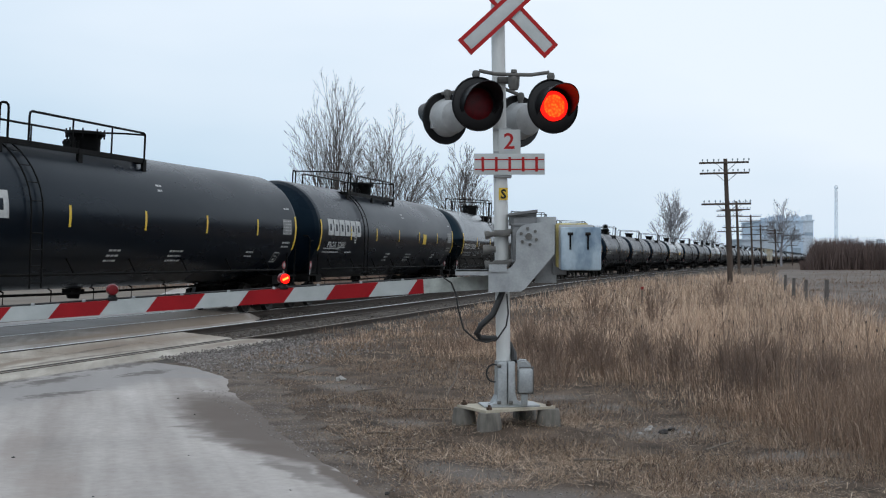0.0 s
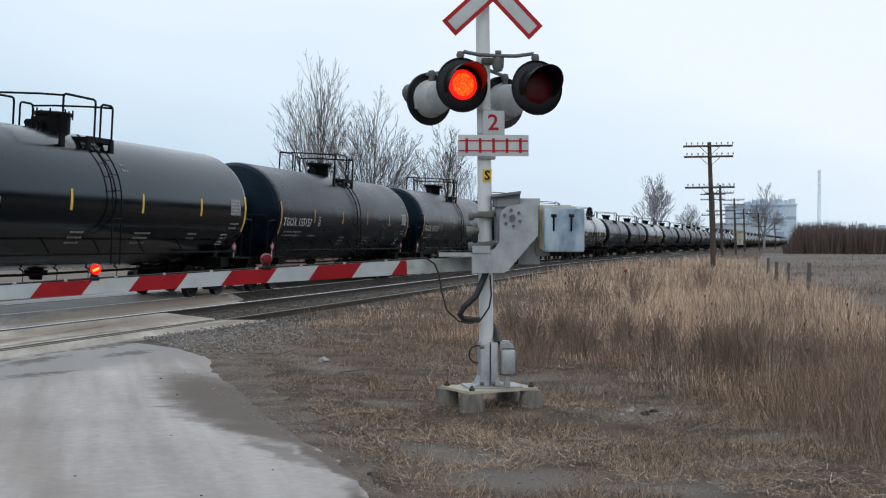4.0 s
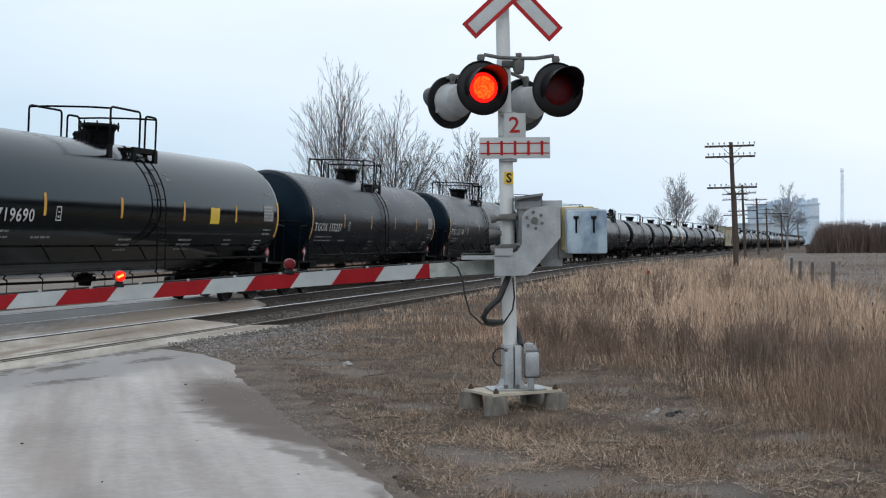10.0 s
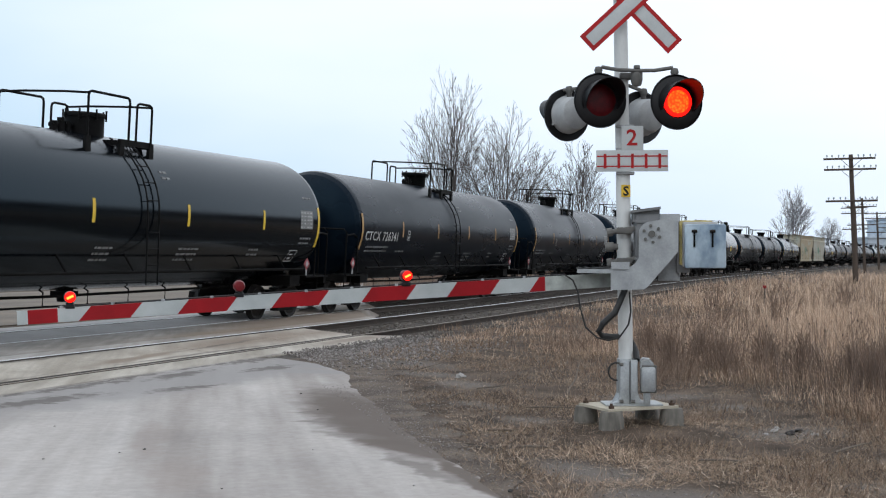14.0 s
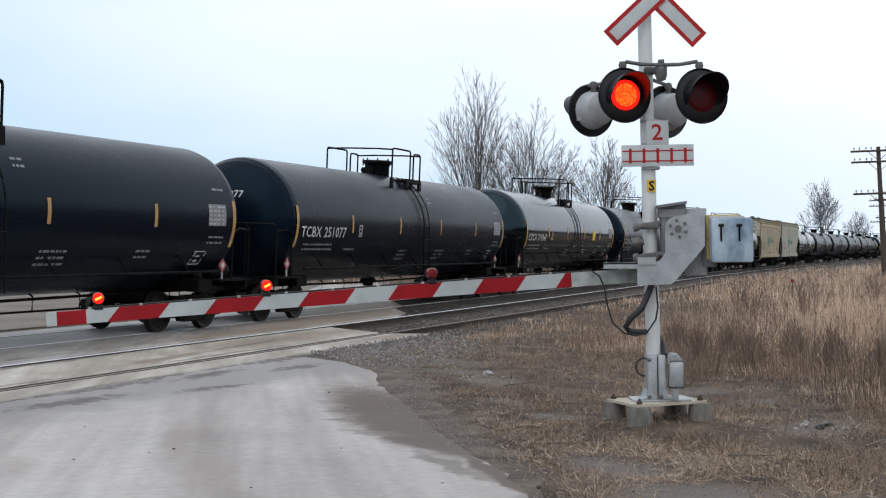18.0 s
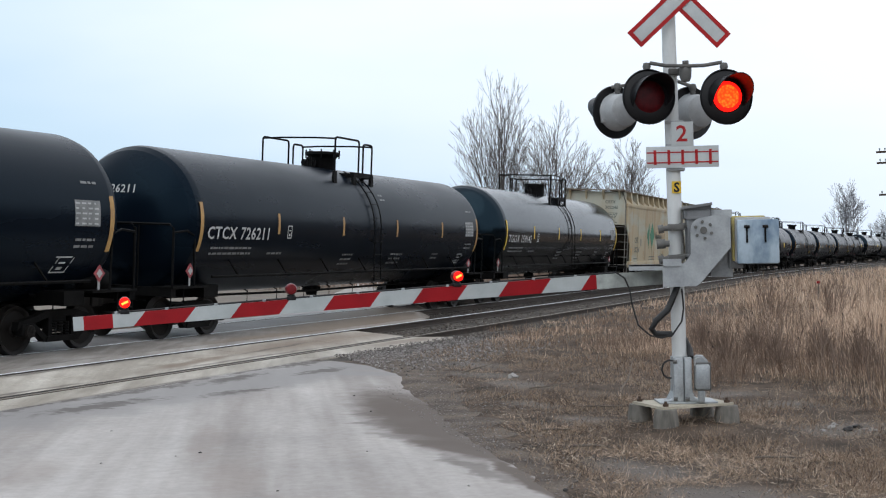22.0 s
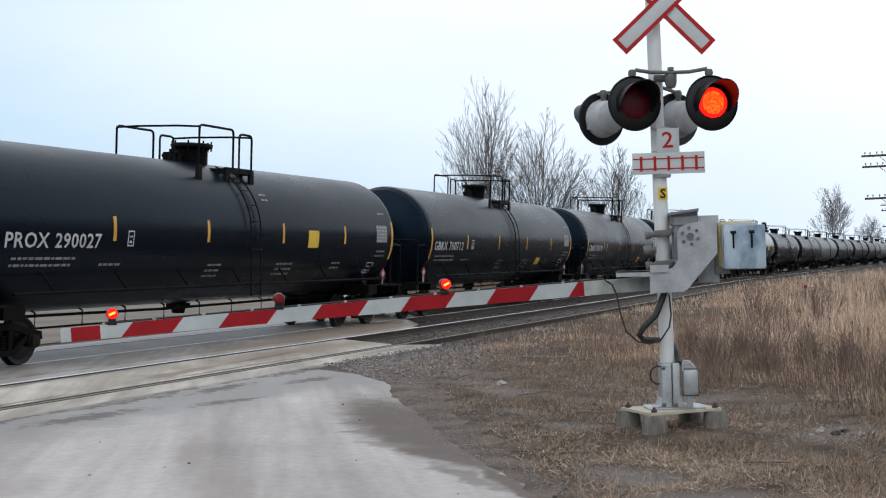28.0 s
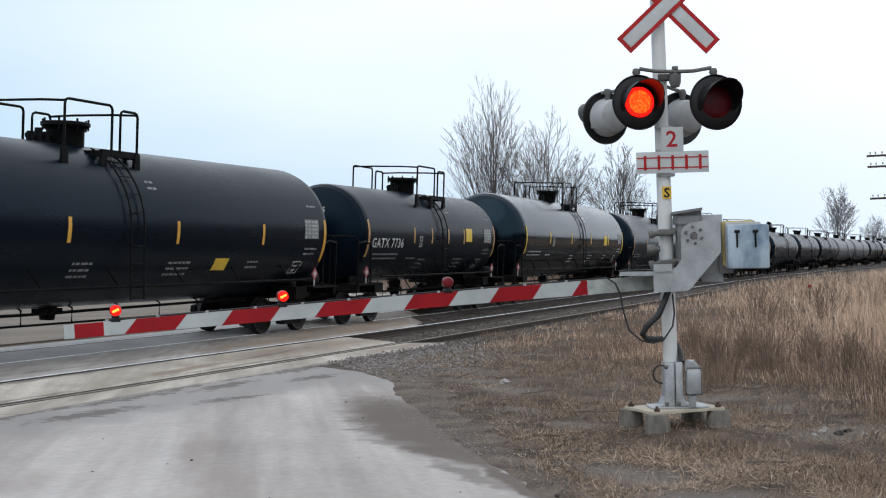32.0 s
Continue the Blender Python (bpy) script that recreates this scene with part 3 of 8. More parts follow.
    for x in np.linspace(-half + 2.4, half - 2.4, 9):
        add_tube(bm, [(x, -0.42, 0.56), (x, -0.42, 0.86), (x, -0.2, zc - r + 0.1)], 0.02, 5)
    add_tube(bm, [(-half + 2.0, -0.42, 0.58), (half - 2.0, -0.42, 0.58)], 0.022, 5)
    part("brake_pipe", bm, M_FRAME, car)
    # reflective stripes
    big = half + 0.02
    for sx in (-1, 1):
        bm = bmesh.new()
        shell_patch(bm, sx * big - 0.06, sx * big + 0.06, zc - 0.60 + stripe_z, zc + 0.42 + stripe_z, r, zc, 0.006, 8)
        part("end_stripe", bm, stripes, car, smooth=60)
    for x in np.linspace(-big + 3.22, big - 2.98, stripe_count):
        bm = bmesh.new()
        shell_patch(bm, x - 0.05, x + 0.05, zc - 0.20 + stripe_z, zc + 0.26 + stripe_z, r, zc, 0.006, 4)
        part("side_stripe", bm, stripes, car, smooth=60)
    # painted notices, too small to read: plain bars
    rng = random.Random(int(length * 100) + int(r * 10))
    bm = bmesh.new()
    for (x, z, w, rows) in ((-half + 0.45, zc - 0.50, 1.7, 2), (px + 1.7, zc - 0.66, 0.8, 3), (px - 1.3, zc - 0.66, 0.6, 3), (half - 3.4, zc - 0.66, 0.5, 2), (half - 0.75, zc + 0.66, 0.45, 1), (px + 1.0, zc + 0.92, 0.3, 2), (-half + 2.9, zc - 0.62, 0.7, 1), (half - 0.95, zc - 0.36, 0.6, 2)):
        for k in range(rows):
            xx = x
            while xx < x + w - 0.05:
                ww = min(rng.uniform(0.05, 0.2), x + w - xx)
                shell_patch(bm, xx, xx + ww, z - 0.12 * k - 0.045, z - 0.12 * k, r, zc, 0.005, 1)
                xx += ww + 0.035
    tagged(part("stencilling", bm, letter_mat if title.startswith("large") else M_STENCIL_DIM, car, "small white stencilled notices", smooth=60), "small white stencilled notices", "", "", "stuff")
    bm = bmesh.new()
    shell_patch(bm, half - 1.02, half - 0.32, zc - 0.14, zc + 0.32, r, zc, 0.005, 4)
    table = part("data_table", bm, M_STENCIL_DIM, car, "pale stencilled data table", smooth=60)
    bm = bmesh.new()
    for j in range(5):
        for i in range(4):
            shell_patch(bm, half - 1.00 + 0.17 * i, half - 1.00 + 0.17 * i + rng.uniform(0.04, 0.13), zc - 0.11 + 0.09 * j, zc - 0.08 + 0.09 * j, r, zc, 0.0085, 1)
    tagged(part("table_grid", bm, M_STENCIL, table, "", smooth=60), "", "", "", "stuff")
    for x, z, ww, hh in ((-half + 3.62, zc - 0.30, 0.20, 0.30), (half - 1.3, zc - 0.98, 0.42, 0.30)):
        bm = bmesh.new()
        for a in ((0, ww, 0, 0.025), (0, ww, hh - 0.025, hh), (0, 0.025, 0.02, hh - 0.02), (ww - 0.025, ww, 0.02, hh - 0.02), (ww * 0.3, ww * 0.65, 0.06, 0.11), (ww * 0.3, ww * 0.7, 0.17, 0.20)):
            shell_patch(bm, x + a[0], x + a[1], z + a[2], z + a[3], r, zc, 0.006, 1, 0.0 if ww < 0.3 else 0.3)
        tagged(part("test_panel", bm, letter_mat, car, "", smooth=60), "", "", "", "stuff")
    if yellow:
        bm = bmesh.new()
        x, z, sl = yellow
        shell_patch(bm, x, x + 0.55, z, z + 0.42 if sl == 0 else z + 0.26, r, zc, 0.006, 3, sl)
        part("yellow_label", bm, M_YELLOW_TAPE, car, "yellow rectangular label", smooth=60)
    # warning diamonds at the ends, on brackets
    for sx, yy in ((-1, -1.3), (1, -1.3), (1, 0.2)):
        bm = bmesh.new()
        x = sx * (half + 0.02)
        m = Matrix.Translation((x, yy, 1.42)) @ Matrix.Rotation(radians(0 if yy < 0 else 90), 4, "Z") @ Matrix.Rotation(radians(45), 4, "Y")
        add_box(bm, -0.115, 0.115, -0.006, 0.006, -0.115, 0.115, m)
        placard = part("placard", bm, M_PLACARD_RED, car, "diamond-shaped warning placard")
        bm = bmesh.new()
        add_box(bm, -0.06, 0.06, -0.012, -0.007, -0.06, 0.06, m)
        add_box(bm, -0.02, 0.02, -0.004, 0.02, -0.35, 0.0, Matrix.Translation((x, yy, 1.42)))
        part("placard_mark", bm, M_STENCIL, placard)
    return car


def mark(car, body, length, r=R_TANK, zc=Z_TANK, size=0.365, x=None, z=None, material=None, end=1.53):
    """The wagon's running mark on its side and on its leading end."""
    half = length / 2 - end
    x = -half + 0.18 if x is None else x
    for word in body.split():
        me = letters(word, size, material or M_STENCIL, x, zc - 0.33 if z is None else z, squash=1.12)
        x = max(v.co.x for v in me.vertices) + size * 0.42
        part("running_mark", on_shell(me, r, zc), None, car, "white stencilled running mark")
    me = letters(body, 0.23, material or M_STENCIL, 0, 0, align="CENTER")
    head = r * 0.52
    for v in me.vertices:
        yy, zz = 0.30 - v.co.x, v.co.z + 0.56
        k = max(0.0, 1 - (yy * yy + zz * zz) / (r * r))
        v.co = Vector((-half - head * math.sqrt(k) - 0.01, yy, zc + zz))
    part("end_mark", me, None, car, "white stencilled running mark")


SHARED = (wheelset_mesh(), side_frame_mesh())


M_LADDER = node_mat("ladder_paint_grey", (0.20, 0.19, 0.17), (0.11, 0.10, 0.085), 0.6, scale=6, fine=50, bump=0.001, grain=0.2)


def rust_runs(m, amount):
    """Rust that has run down in thin uneven streaks, over broad faded stains."""
    n, l = m.node_tree.nodes, m.node_tree.links
    b = n["Principled BSDF"]
    col = b.inputs["Base Color"].links[0].from_socket
    for scl, lo, hi, c_, k in (((2.6, 1.0, 0.16), 0.56, 0.74, (0.34, 0.19, 0.085), amount), ((0.5, 1.0, 0.35), 0.50, 0.72, (0.38, 0.28, 0.17), amount * 0.8), ((0.35, 1.0, 0.9), 0.52, 0.70, (0.42, 0.47, 0.42), 0.6)):
        tc, mp, nz, mr, mx = n.new("ShaderNodeTexCoord"), n.new("ShaderNodeMapping"), n.new("ShaderNodeTexNoise"), n.new("ShaderNodeMapRange"), n.new("ShaderNodeMix")
        mp.inputs["Scale"].default_value = scl
        mp.inputs["Location"].default_value = (scl[0] * 3.1, 0.0, scl[2] * 7.7)
        nz.inputs["Scale"].default_value, nz.inputs["Detail"].default_value = 1.6, 6
        l.new(tc.outputs["Object"], mp.inputs[0])
        l.new(mp.outputs[0], nz.inputs[0])
        mr.inputs[1].default_value, mr.inputs[2].default_value, mr.inputs[4].default_value = lo, hi, k
        l.new(nz.outputs[0], mr.inputs[0])
        mx.data_type = "RGBA"
        l.new(mr.outputs[0], mx.inputs[0])
        l.new(col, mx.inputs[6])
        mx.inputs[7].default_value = (*c_, 1)
        col = mx.outputs[2]
    l.new(col, b.inputs["Base Color"])


rust_runs(M_HOPPER, 0.85)
rust_runs(M_HOPPER_GREY, 0.6)
M_PANEL_FADED = node_mat("test_panel_faded", (0.30, 0.28, 0.22), (0.20, 0.19, 0.155), 0.6, scale=8, fine=50, bump=0.0)
# rust, darkened to paint in the shade under the hopper ends
M_SLOPE = node_mat("slope_sheet_shaded", (0.03, 0.026, 0.022), (0.06, 0.04, 0.028), 0.8, scale=2, fine=30, bump=0.002)


def hopper_car(length, body_mat, mark_lines, title):
    """A covered hopper wagon with sloping end sheets and a row of roof hatches."""
    car = thing("hopper_car", f"{title} covered hopper wagon with green diamond emblem", "hopper car", "wagons of the freight train")
    h = length / 2 - 0.75
    w = 1.56
    zb, ze, zt = 1.20, 4.02, 4.52
    # body: a trough with sloping ends, between two side sheets that are cut away at the lower corners
    wi = w - 0.03
    sect = [(-wi, zb), (-wi, 2.4), (-wi, ze), (-wi + 0.01, ze + 0.02), (-0.95, zt), (0.95, zt), (wi - 0.01, ze + 0.02), (wi, ze), (wi, 2.4), (wi, zb)]
    bm = bmesh.new()
    ends = []
    for sx in (-1, 1):
        ring = []
        for y, z in sect:
            inset = 2.55 * max(0.0, min(1.0, (3.05 - z) / 1.8))
            ring.append(bm.verts.new((sx * (h - inset), y, z)))
        ends.append(ring)
    n = len(sect)
    for k in range(n):
        bm.faces.new((ends[0][k], ends[0][(k + 1) % n], ends[1][(k + 1) % n], ends[1][k]))
    bm.faces.new(ends[0])
    bm.faces.new(ends[1][::-1])
    part("body", bm, body_mat, car, smooth=25)
    for sy in (-1, 1):
        bm = bmesh.new()
        rim = [(-h, ze), (-h, 3.0), (-h + 0.85, 2.05), (-h + 0.92, zb + 0.05), (h - 0.92, zb + 0.05), (h - 0.85, 2.05), (h, 3.0), (h, ze)]
        add_prism(bm, rim, min(sy * wi, sy * (w + 0.022)), max(sy * wi, sy * (w + 0.022)))
        part("side_sheet", bm, body_mat, car, smooth=25)
    for sy in (-1, 1):
        bm = bmesh.new()
        add_box(bm, -h + 0.02, h - 0.02, sy * w - 0.05, sy * w + 0.05, ze - 0.12, ze + 0.06, bevel=0.02)
        part("eaves_rail", bm, body_mat, car)
        bm = bmesh.new()
        add_box(bm, -h + 0.4, h - 0.4, sy * w - 0.09, sy * w + 0.05, zb - 0.16, zb + 0.12, bevel=0.02)
        part("side_sill", bm, body_mat, car)
        for x in np.linspace(-h + 2.6, h - 2.6, 6):
            bm = bmesh.new()
            add_box(bm, x - 0.012, x + 0.012, sy * (w + 0.024) - 0.008, sy * (w + 0.024) + 0.008, zb + 0.15, ze - 0.12)
            part("seam", bm, body_mat, car)
    rng = random.Random(int(length * 10) + len(title))
    for k in range(7):
        x = rng.uniform(-h + 0.6, h - 0.6)
        d = rng.uniform(0.3, 1.3)
        bm = bmesh.new()
        ww = rng.uniform(0.015, 0.05)
        q = [bm.verts.new(p) for p in ((x - ww, -w - 0.002, ze - 0.14), (x + ww, -w - 0.002, ze - 0.14), (x + ww * 0.4, -w - 0.034 + 0.02 * max(0, ze - 0.14 - d < 2.4), ze - 0.14 - d), (x - ww * 0.4, -w - 0.034, ze - 0.14 - d))]
        for v in q:
            zz = v.co.z
            v.co.y = -w - 0.036 - 0.012 if zz < 3 else -w - 0.016 - 0.012
        bm.faces.new(q)
        part("rust_streak", bm, M_RUST, car)
    # roof walk and hatches
    bm = bmesh.new()
    add_box(bm, -h - 0.15, h + 0.15, -1.45, -0.75, zt + 0.10, zt + 0.14)
    add_box(bm, -h - 0.15, h + 0.15, 0.75, 1.45, zt + 0.10, zt + 0.14)
    part("roof_walk", bm, M_ROOF, car, "rusty brown roof walkway")
    for x in np.linspace(-h + 1.2, h - 1.2, 9):
        bm = bmesh.new()
        add_prism(bm, [(x - 0.5, zt - 0.02), (x - 0.42, zt + 0.10), (x + 0.42, zt + 0.10), (x + 0.5, zt - 0.02)], -0.62, 0.62)
        part("hatch", bm, M_ROOF, car)
    for sy in (-1, 1):
        for x in np.linspace(-h + 0.15, h - 0.15, 11):
            bm = bmesh.new()
            vs = [bm.verts.new((x + dx, sy * yy, z)) for dx in (-0.10, 0.10) for yy, z in ((1.50, ze + 0.05), (1.42, zt + 0.10), (0.9, zt + 0.10), (0.98, zt - 0.02))]
            for q in ((0, 1, 2, 3), (7, 6, 5, 4), (0, 4, 5, 1), (1, 5, 6, 2), (2, 6, 7, 3), (3, 7, 4, 0)):
                bm.faces.new([vs[k] for k in q])
            part("walk_bracket", bm, body_mat, car)
    # ends: posts, ladders, platform, rail over the top
    for sx in (-1, 1):
        for y in (-1, 1):
            bm = bmesh.new()
            for yy in (1.0, 1.5):
                add_tube(bm, [(sx * (h + 0.02), y * yy, 0.75), (sx * (h + 0.02), y * yy, 4.2 if yy > 1.2 else 2.9)], 0.022, 5)
            for z in np.arange(0.8, 3.0, 0.36):
                add_tube(bm, [(sx * (h + 0.02), y * 1.0, z), (sx * (h + 0.02), y * 1.5, z)], 0.016, 5)
                add_tube(bm, [(sx * (h + 0.02), y * 1.54, z), (sx * (h - 0.42), y * 1.54, z)], 0.016, 5)
            add_tube(bm, [(sx * (h - 0.42), y * 1.54, 0.75), (sx * (h - 0.42), y * 1.54, 2.9)], 0.026, 5)
            add_tube(bm, [(sx * (h + 0.02), y * 1.5, 4.1), (sx * (h + 0.1), y * 1.3, zt + 0.2), (sx * (h - 0.3), y * 1.2, zt + 0.24), (sx * (h - 0.8), y * 1.2, zt + 0.16)], 0.035, 6)
            part("end_ladder", bm, M_LADDER, car, "grey steel end ladder")
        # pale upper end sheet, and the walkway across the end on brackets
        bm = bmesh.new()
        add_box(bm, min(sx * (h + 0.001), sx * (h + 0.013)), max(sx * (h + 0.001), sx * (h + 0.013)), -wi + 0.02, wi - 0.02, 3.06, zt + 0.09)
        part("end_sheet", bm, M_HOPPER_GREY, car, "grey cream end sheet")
        bm = bmesh.new()
        add_box(bm, min(sx * (h - 0.05), sx * (h + 0.30)), max(sx * (h - 0.05), sx * (h + 0.30)), -1.47, 1.47, zt + 0.145, zt + 0.185)
        part("end_walk", bm, M_ROOF, car, "rusty brown roof walkway")
        for y in (-1.2, -0.42, 0.42, 1.2):
            bm = bmesh.new()
            add_prism(bm, [(sx * (h - 0.02), zt - 0.28), (sx * (h + 0.03), zt - 0.28), (sx * (h + 0.26), zt + 0.06), (sx * (h + 0.26), zt + 0.144), (sx * (h - 0.02), zt + 0.144)], y - 0.035, y + 0.035)
            part("walk_bracket", bm, body_mat, car)
        # sheet over the sloping end, its dark colour painting in the recess's shade
        bm = bmesh.new()
        bm.faces.new([bm.verts.new(p) for p in ((sx * (h - 2.55) + sx * 0.02, -wi + 0.02, zb), (sx * (h - 2.55) + sx * 0.02, wi - 0.02, zb), (sx * h + sx * 0.012, wi - 0.02, 3.03), (sx * h + sx * 0.012, -wi + 0.02, 3.03))])
        part("slope_sheet", bm, M_SLOPE, car, "rusty slope sheet, darkened with painted shade")
        bm = bmesh.new()
        m = Matrix.Scale(sx, 4, (1, 0, 0))
        add_box(bm, h - 1.9, h + 0.05, -1.52, 1.52, 0.98, 1.14, m)
        add_box(bm, h - 3.0, h + 0.15, -0.22, 0.22, 0.78, 1.1, m)
        add_prism(bm, [(h - 1.6, 1.1), (h - 1.2, 1.1), (h - 0.3, 2.9), (h - 0.5, 2.9)], -0.1, 0.1, m)
        part("end_sill", bm, M_FRAME, car)
        bm = bmesh.new()
        add_box(bm, h - 0.1, length / 2 - 0.05, -0.10, 0.10, 0.74, 0.98, m, 0.02)
        add_box(bm, length / 2 - 0.2, length / 2, -0.16, 0.13, 0.70, 1.0, m, 0.03)
        part("coupler", bm, M_WHEEL, car, "rusty knuckle coupler")
        bm = bmesh.new()
        add_lathe(bm, [(0.0, -0.4), (0.2, -0.36), (0.24, 0.0), (0.2, 0.36), (0.0, 0.4)], 14, "Y", (sx * (h - 1.1), 0.2, 1.55))
        part("brake_cylinder", bm, M_FRAME, car)
        add_truck(car, sx * (h - 1.25), SHARED)
        bm = bmesh.new()
        x = sx * (h - 1.05)
        add_prism(bm, [(x - 0.06, zb + 0.15), (x + 0.06, zb + 0.15), (x + 0.06, zb + 0.75), (x - 0.06, zb + 0.75)], -w - 0.04, -w - 0.034)
        part("end_stripe", bm, M_AMBER, car)
    for x in (-2.9, -0.4, 2.1, 4.2):
        bm = bmesh.new()
        add_prism(bm, [(x - 0.05, zb + 0.15), (x + 0.05, zb + 0.15), (x + 0.05, zb + 0.62), (x - 0.05, zb + 0.62)], -w - 0.035, -w - 0.029)
        part("side_stripe", bm, M_RUST, car)
    # hopper bottoms
    for x in (-3.6, -1.2, 1.2, 3.6):
        bm = bmesh.new()
        a = [bm.verts.new((x + dx, dy, zb)) for dx, dy in ((-1.15, -1.45), (1.15, -1.45), (1.15, 1.45), (-1.15, 1.45))]
        b = [bm.verts.new((x + dx, dy, 0.42)) for dx, dy in ((-0.25, -0.6), (0.25, -0.6), (0.25, 0.6), (-0.25, 0.6))]
        for k in range(4):
            bm.faces.new((a[k], a[(k + 1) % 4], b[(k + 1) % 4], b[k]))
        bm.faces.new(b)
        add_box(bm, x - 0.3, x + 0.3, -0.75, 0.75, 0.34, 0.42)
        part("hopper_chute", bm, M_FRAME, car)
    # emblem: half diamond and diamond; the maker's word as plain bars
    y = -w - 0.036
    for name, pts in (("half_diamond", [(-2.15, 2.62), (-1.58, 3.26), (-1.58, 1.98)]), ("diamond", [(-1.42, 2.62), (-0.86, 3.26), (-0.30, 2.62), (-0.86, 1.98)])):
        bm = bmesh.new()
        add_prism(bm, pts, y - 0.004, y)
        part(name, bm, M_GREEN, car, "green emblem on the side")
    xx = 0.06
    for wd, ht in ((0.20, 0.36), (0.15, 0.22), (0.15, 0.22), (0.15, 0.22), (0.15, 0.22), (0.09, 0.30), (0.15, 0.22), (0.15, 0.22)):
        bm = bmesh.new()
        add_prism(bm, [(xx + 0.02, 2.45), (xx + wd - 0.03, 2.45), (xx + wd - 0.03, 2.45 + ht), (xx + 0.02, 2.45 + ht)], y - 0.004, y)
        part("emblem_bar", bm, M_DARKTEXT, car)
        xx += wd + 0.055
    for k, line in enumerate(mark_lines):
        me = letters(line, 0.37, M_DARKTEXT, -h + 1.75, 2.22 - 0.46 * k, y - 0.004, squash=0.95)
        part("running_mark", me, None, car, "dark painted running mark")
        me = letters(line, 0.20, M_DARKTEXT, 0, 0)
        for v in me.vertices:
            v.co = Vector((-h - 0.020, -0.50 - v.co.x, 4.06 - 0.26 * k + v.co.z))
        part("end_mark", me, None, car, "dark painted running mark")
    bm = bmesh.new()
    rng = random.Random(11)
    for k in range(7):
        a = -0.50
        while a > -0.50 - rng.uniform(0.35, 0.75):
            d = rng.uniform(0.04, 0.14)
            bm.faces.new([bm.verts.new((-h - 0.020, yy, zz)) for yy, zz in ((a, 3.58 - 0.075 * k), (a, 3.615 - 0.075 * k), (a - d, 3.615 - 0.075 * k), (a - d, 3.58 - 0.075 * k))])
            a -= d + 0.03
    part("end_bars", bm, M_DARKTEXT, car, "small dark lines of lettering")
    bm = bmesh.new()
    rng = random.Random(5)
    for x, z, wd, rows in ((-h + 1.6, 1.42, 0.9, 2), (-1.6, 1.5, 1.5, 2), (1.6, 1.62, 0.6, 3), (h - 2.3, 1.98, 0.6, 3), (h - 0.9, 3.6, 0.4, 1)):
        for r_ in range(rows):
            xx = x
            while xx < x + wd - 0.05:
                ww = min(rng.uniform(0.1, 0.25), x + wd - xx)
                add_prism(bm, [(xx, z - 0.13 * r_), (xx + ww, z - 0.13 * r_), (xx + ww, z - 0.13 * r_ + 0.045), (xx, z - 0.13 * r_ + 0.045)], y - 0.003, y)
                xx += ww + 0.05
    tagged(part("stencilling", bm, M_DARKTEXT, car), "", "", "", "stuff")
    for x, z in ((-h + 3.1, 2.05), (h - 1.7, 1.5)):
        bm = bmesh.new()
        add_prism(bm, [(x, z), (x + 0.26, z), (x + 0.26, z + 0.36), (x, z + 0.36)], y - 0.003, y)
        part("test_panel", bm, M_PANEL_FADED, car, "faded grey test panel")
    return car


# ---- the train: couplings along it, in metres behind the first, and each wagon's kind ----
CUTS = [-21.0, -0.3, 21.0, 43.0, 64.15, 83.55, 102.7, 121.3, 140.15, 159.0, 177.9, 196.5, 215.2, 234.1, 253.4, 272.4, 290.9, 309.85, 329.05, 347.5,
        366.6, 385.75, 404.8, 420.0, 435.65, 453.9, 472.9, 492.0, 511.1, 530.5, 543.9]
KINDS = ["dull", "lpg", "lpg", "lpg_labelled", "gloss", "gloss", "dull", "dull", "dull", "dull", "ctcx", "dull", "dull", "gloss", "dull", "dull", "dull", "dull", "ctcx", "dull",
         "dull", "gloss", "hopper_a", "hopper_b", "natx", "prox", "gbrx", "gbrx", "gbrx", "short"]
MARKS = ["", "", "", "PROX 32882", "TGOX 159038", "TGOX 159078", "TGOX 155157", "TGOX 155122", "TCBX 251168", "TGOX 155118", "CTCX 719690", "TGOX 155237", "TCBX 251140", "TGOX 159089", "CTCX 726341", "",
         "CTCX 726301", "TCBX 251077", "CTCX 719547", "TCBX 251110", "CTCX 726211", "TGOX 159142", "", "", "NATX 290022", "PROX 290027", "GBRX 700712", "GBRX 700790", "GBRX 700735", "GATX 7736"]
tail_kinds = ["big", "dull", "dull", "grey", "dull", "dull", "dull", "grey", "grey", "dull", "gloss", "dull", "dull", "grey", "dull", "dull"]
for kind_ in tail_kinds:
    CUTS.append(CUTS[-1] + 19.0)
    KINDS.append(kind_)
    MARKS.append("")

M_ROOF = node_mat("roof_walk_rusty", (0.20, 0.165, 0.12), (0.12, 0.085, 0.06), 0.8, scale=3, fine=40, bump=0.003)
M_TANK_SHINE = node_mat("tank_paint_polished", (0.0010, 0.0017, 0.0024), (0.0018, 0.0028, 0.0036), 0.13, scale=0.6, fine=20, bump=0.0003, spec=0.42, stretch=(0.5, 1, 1.4))
M_TANK_SHINE.node_tree.nodes["Principled BSDF"].inputs["Specular Tint"].default_value = (0.50, 0.82, 1.0, 1)

TRAIN = []          # (wagon, middle, half the distance between bogies)
PROTO = {}


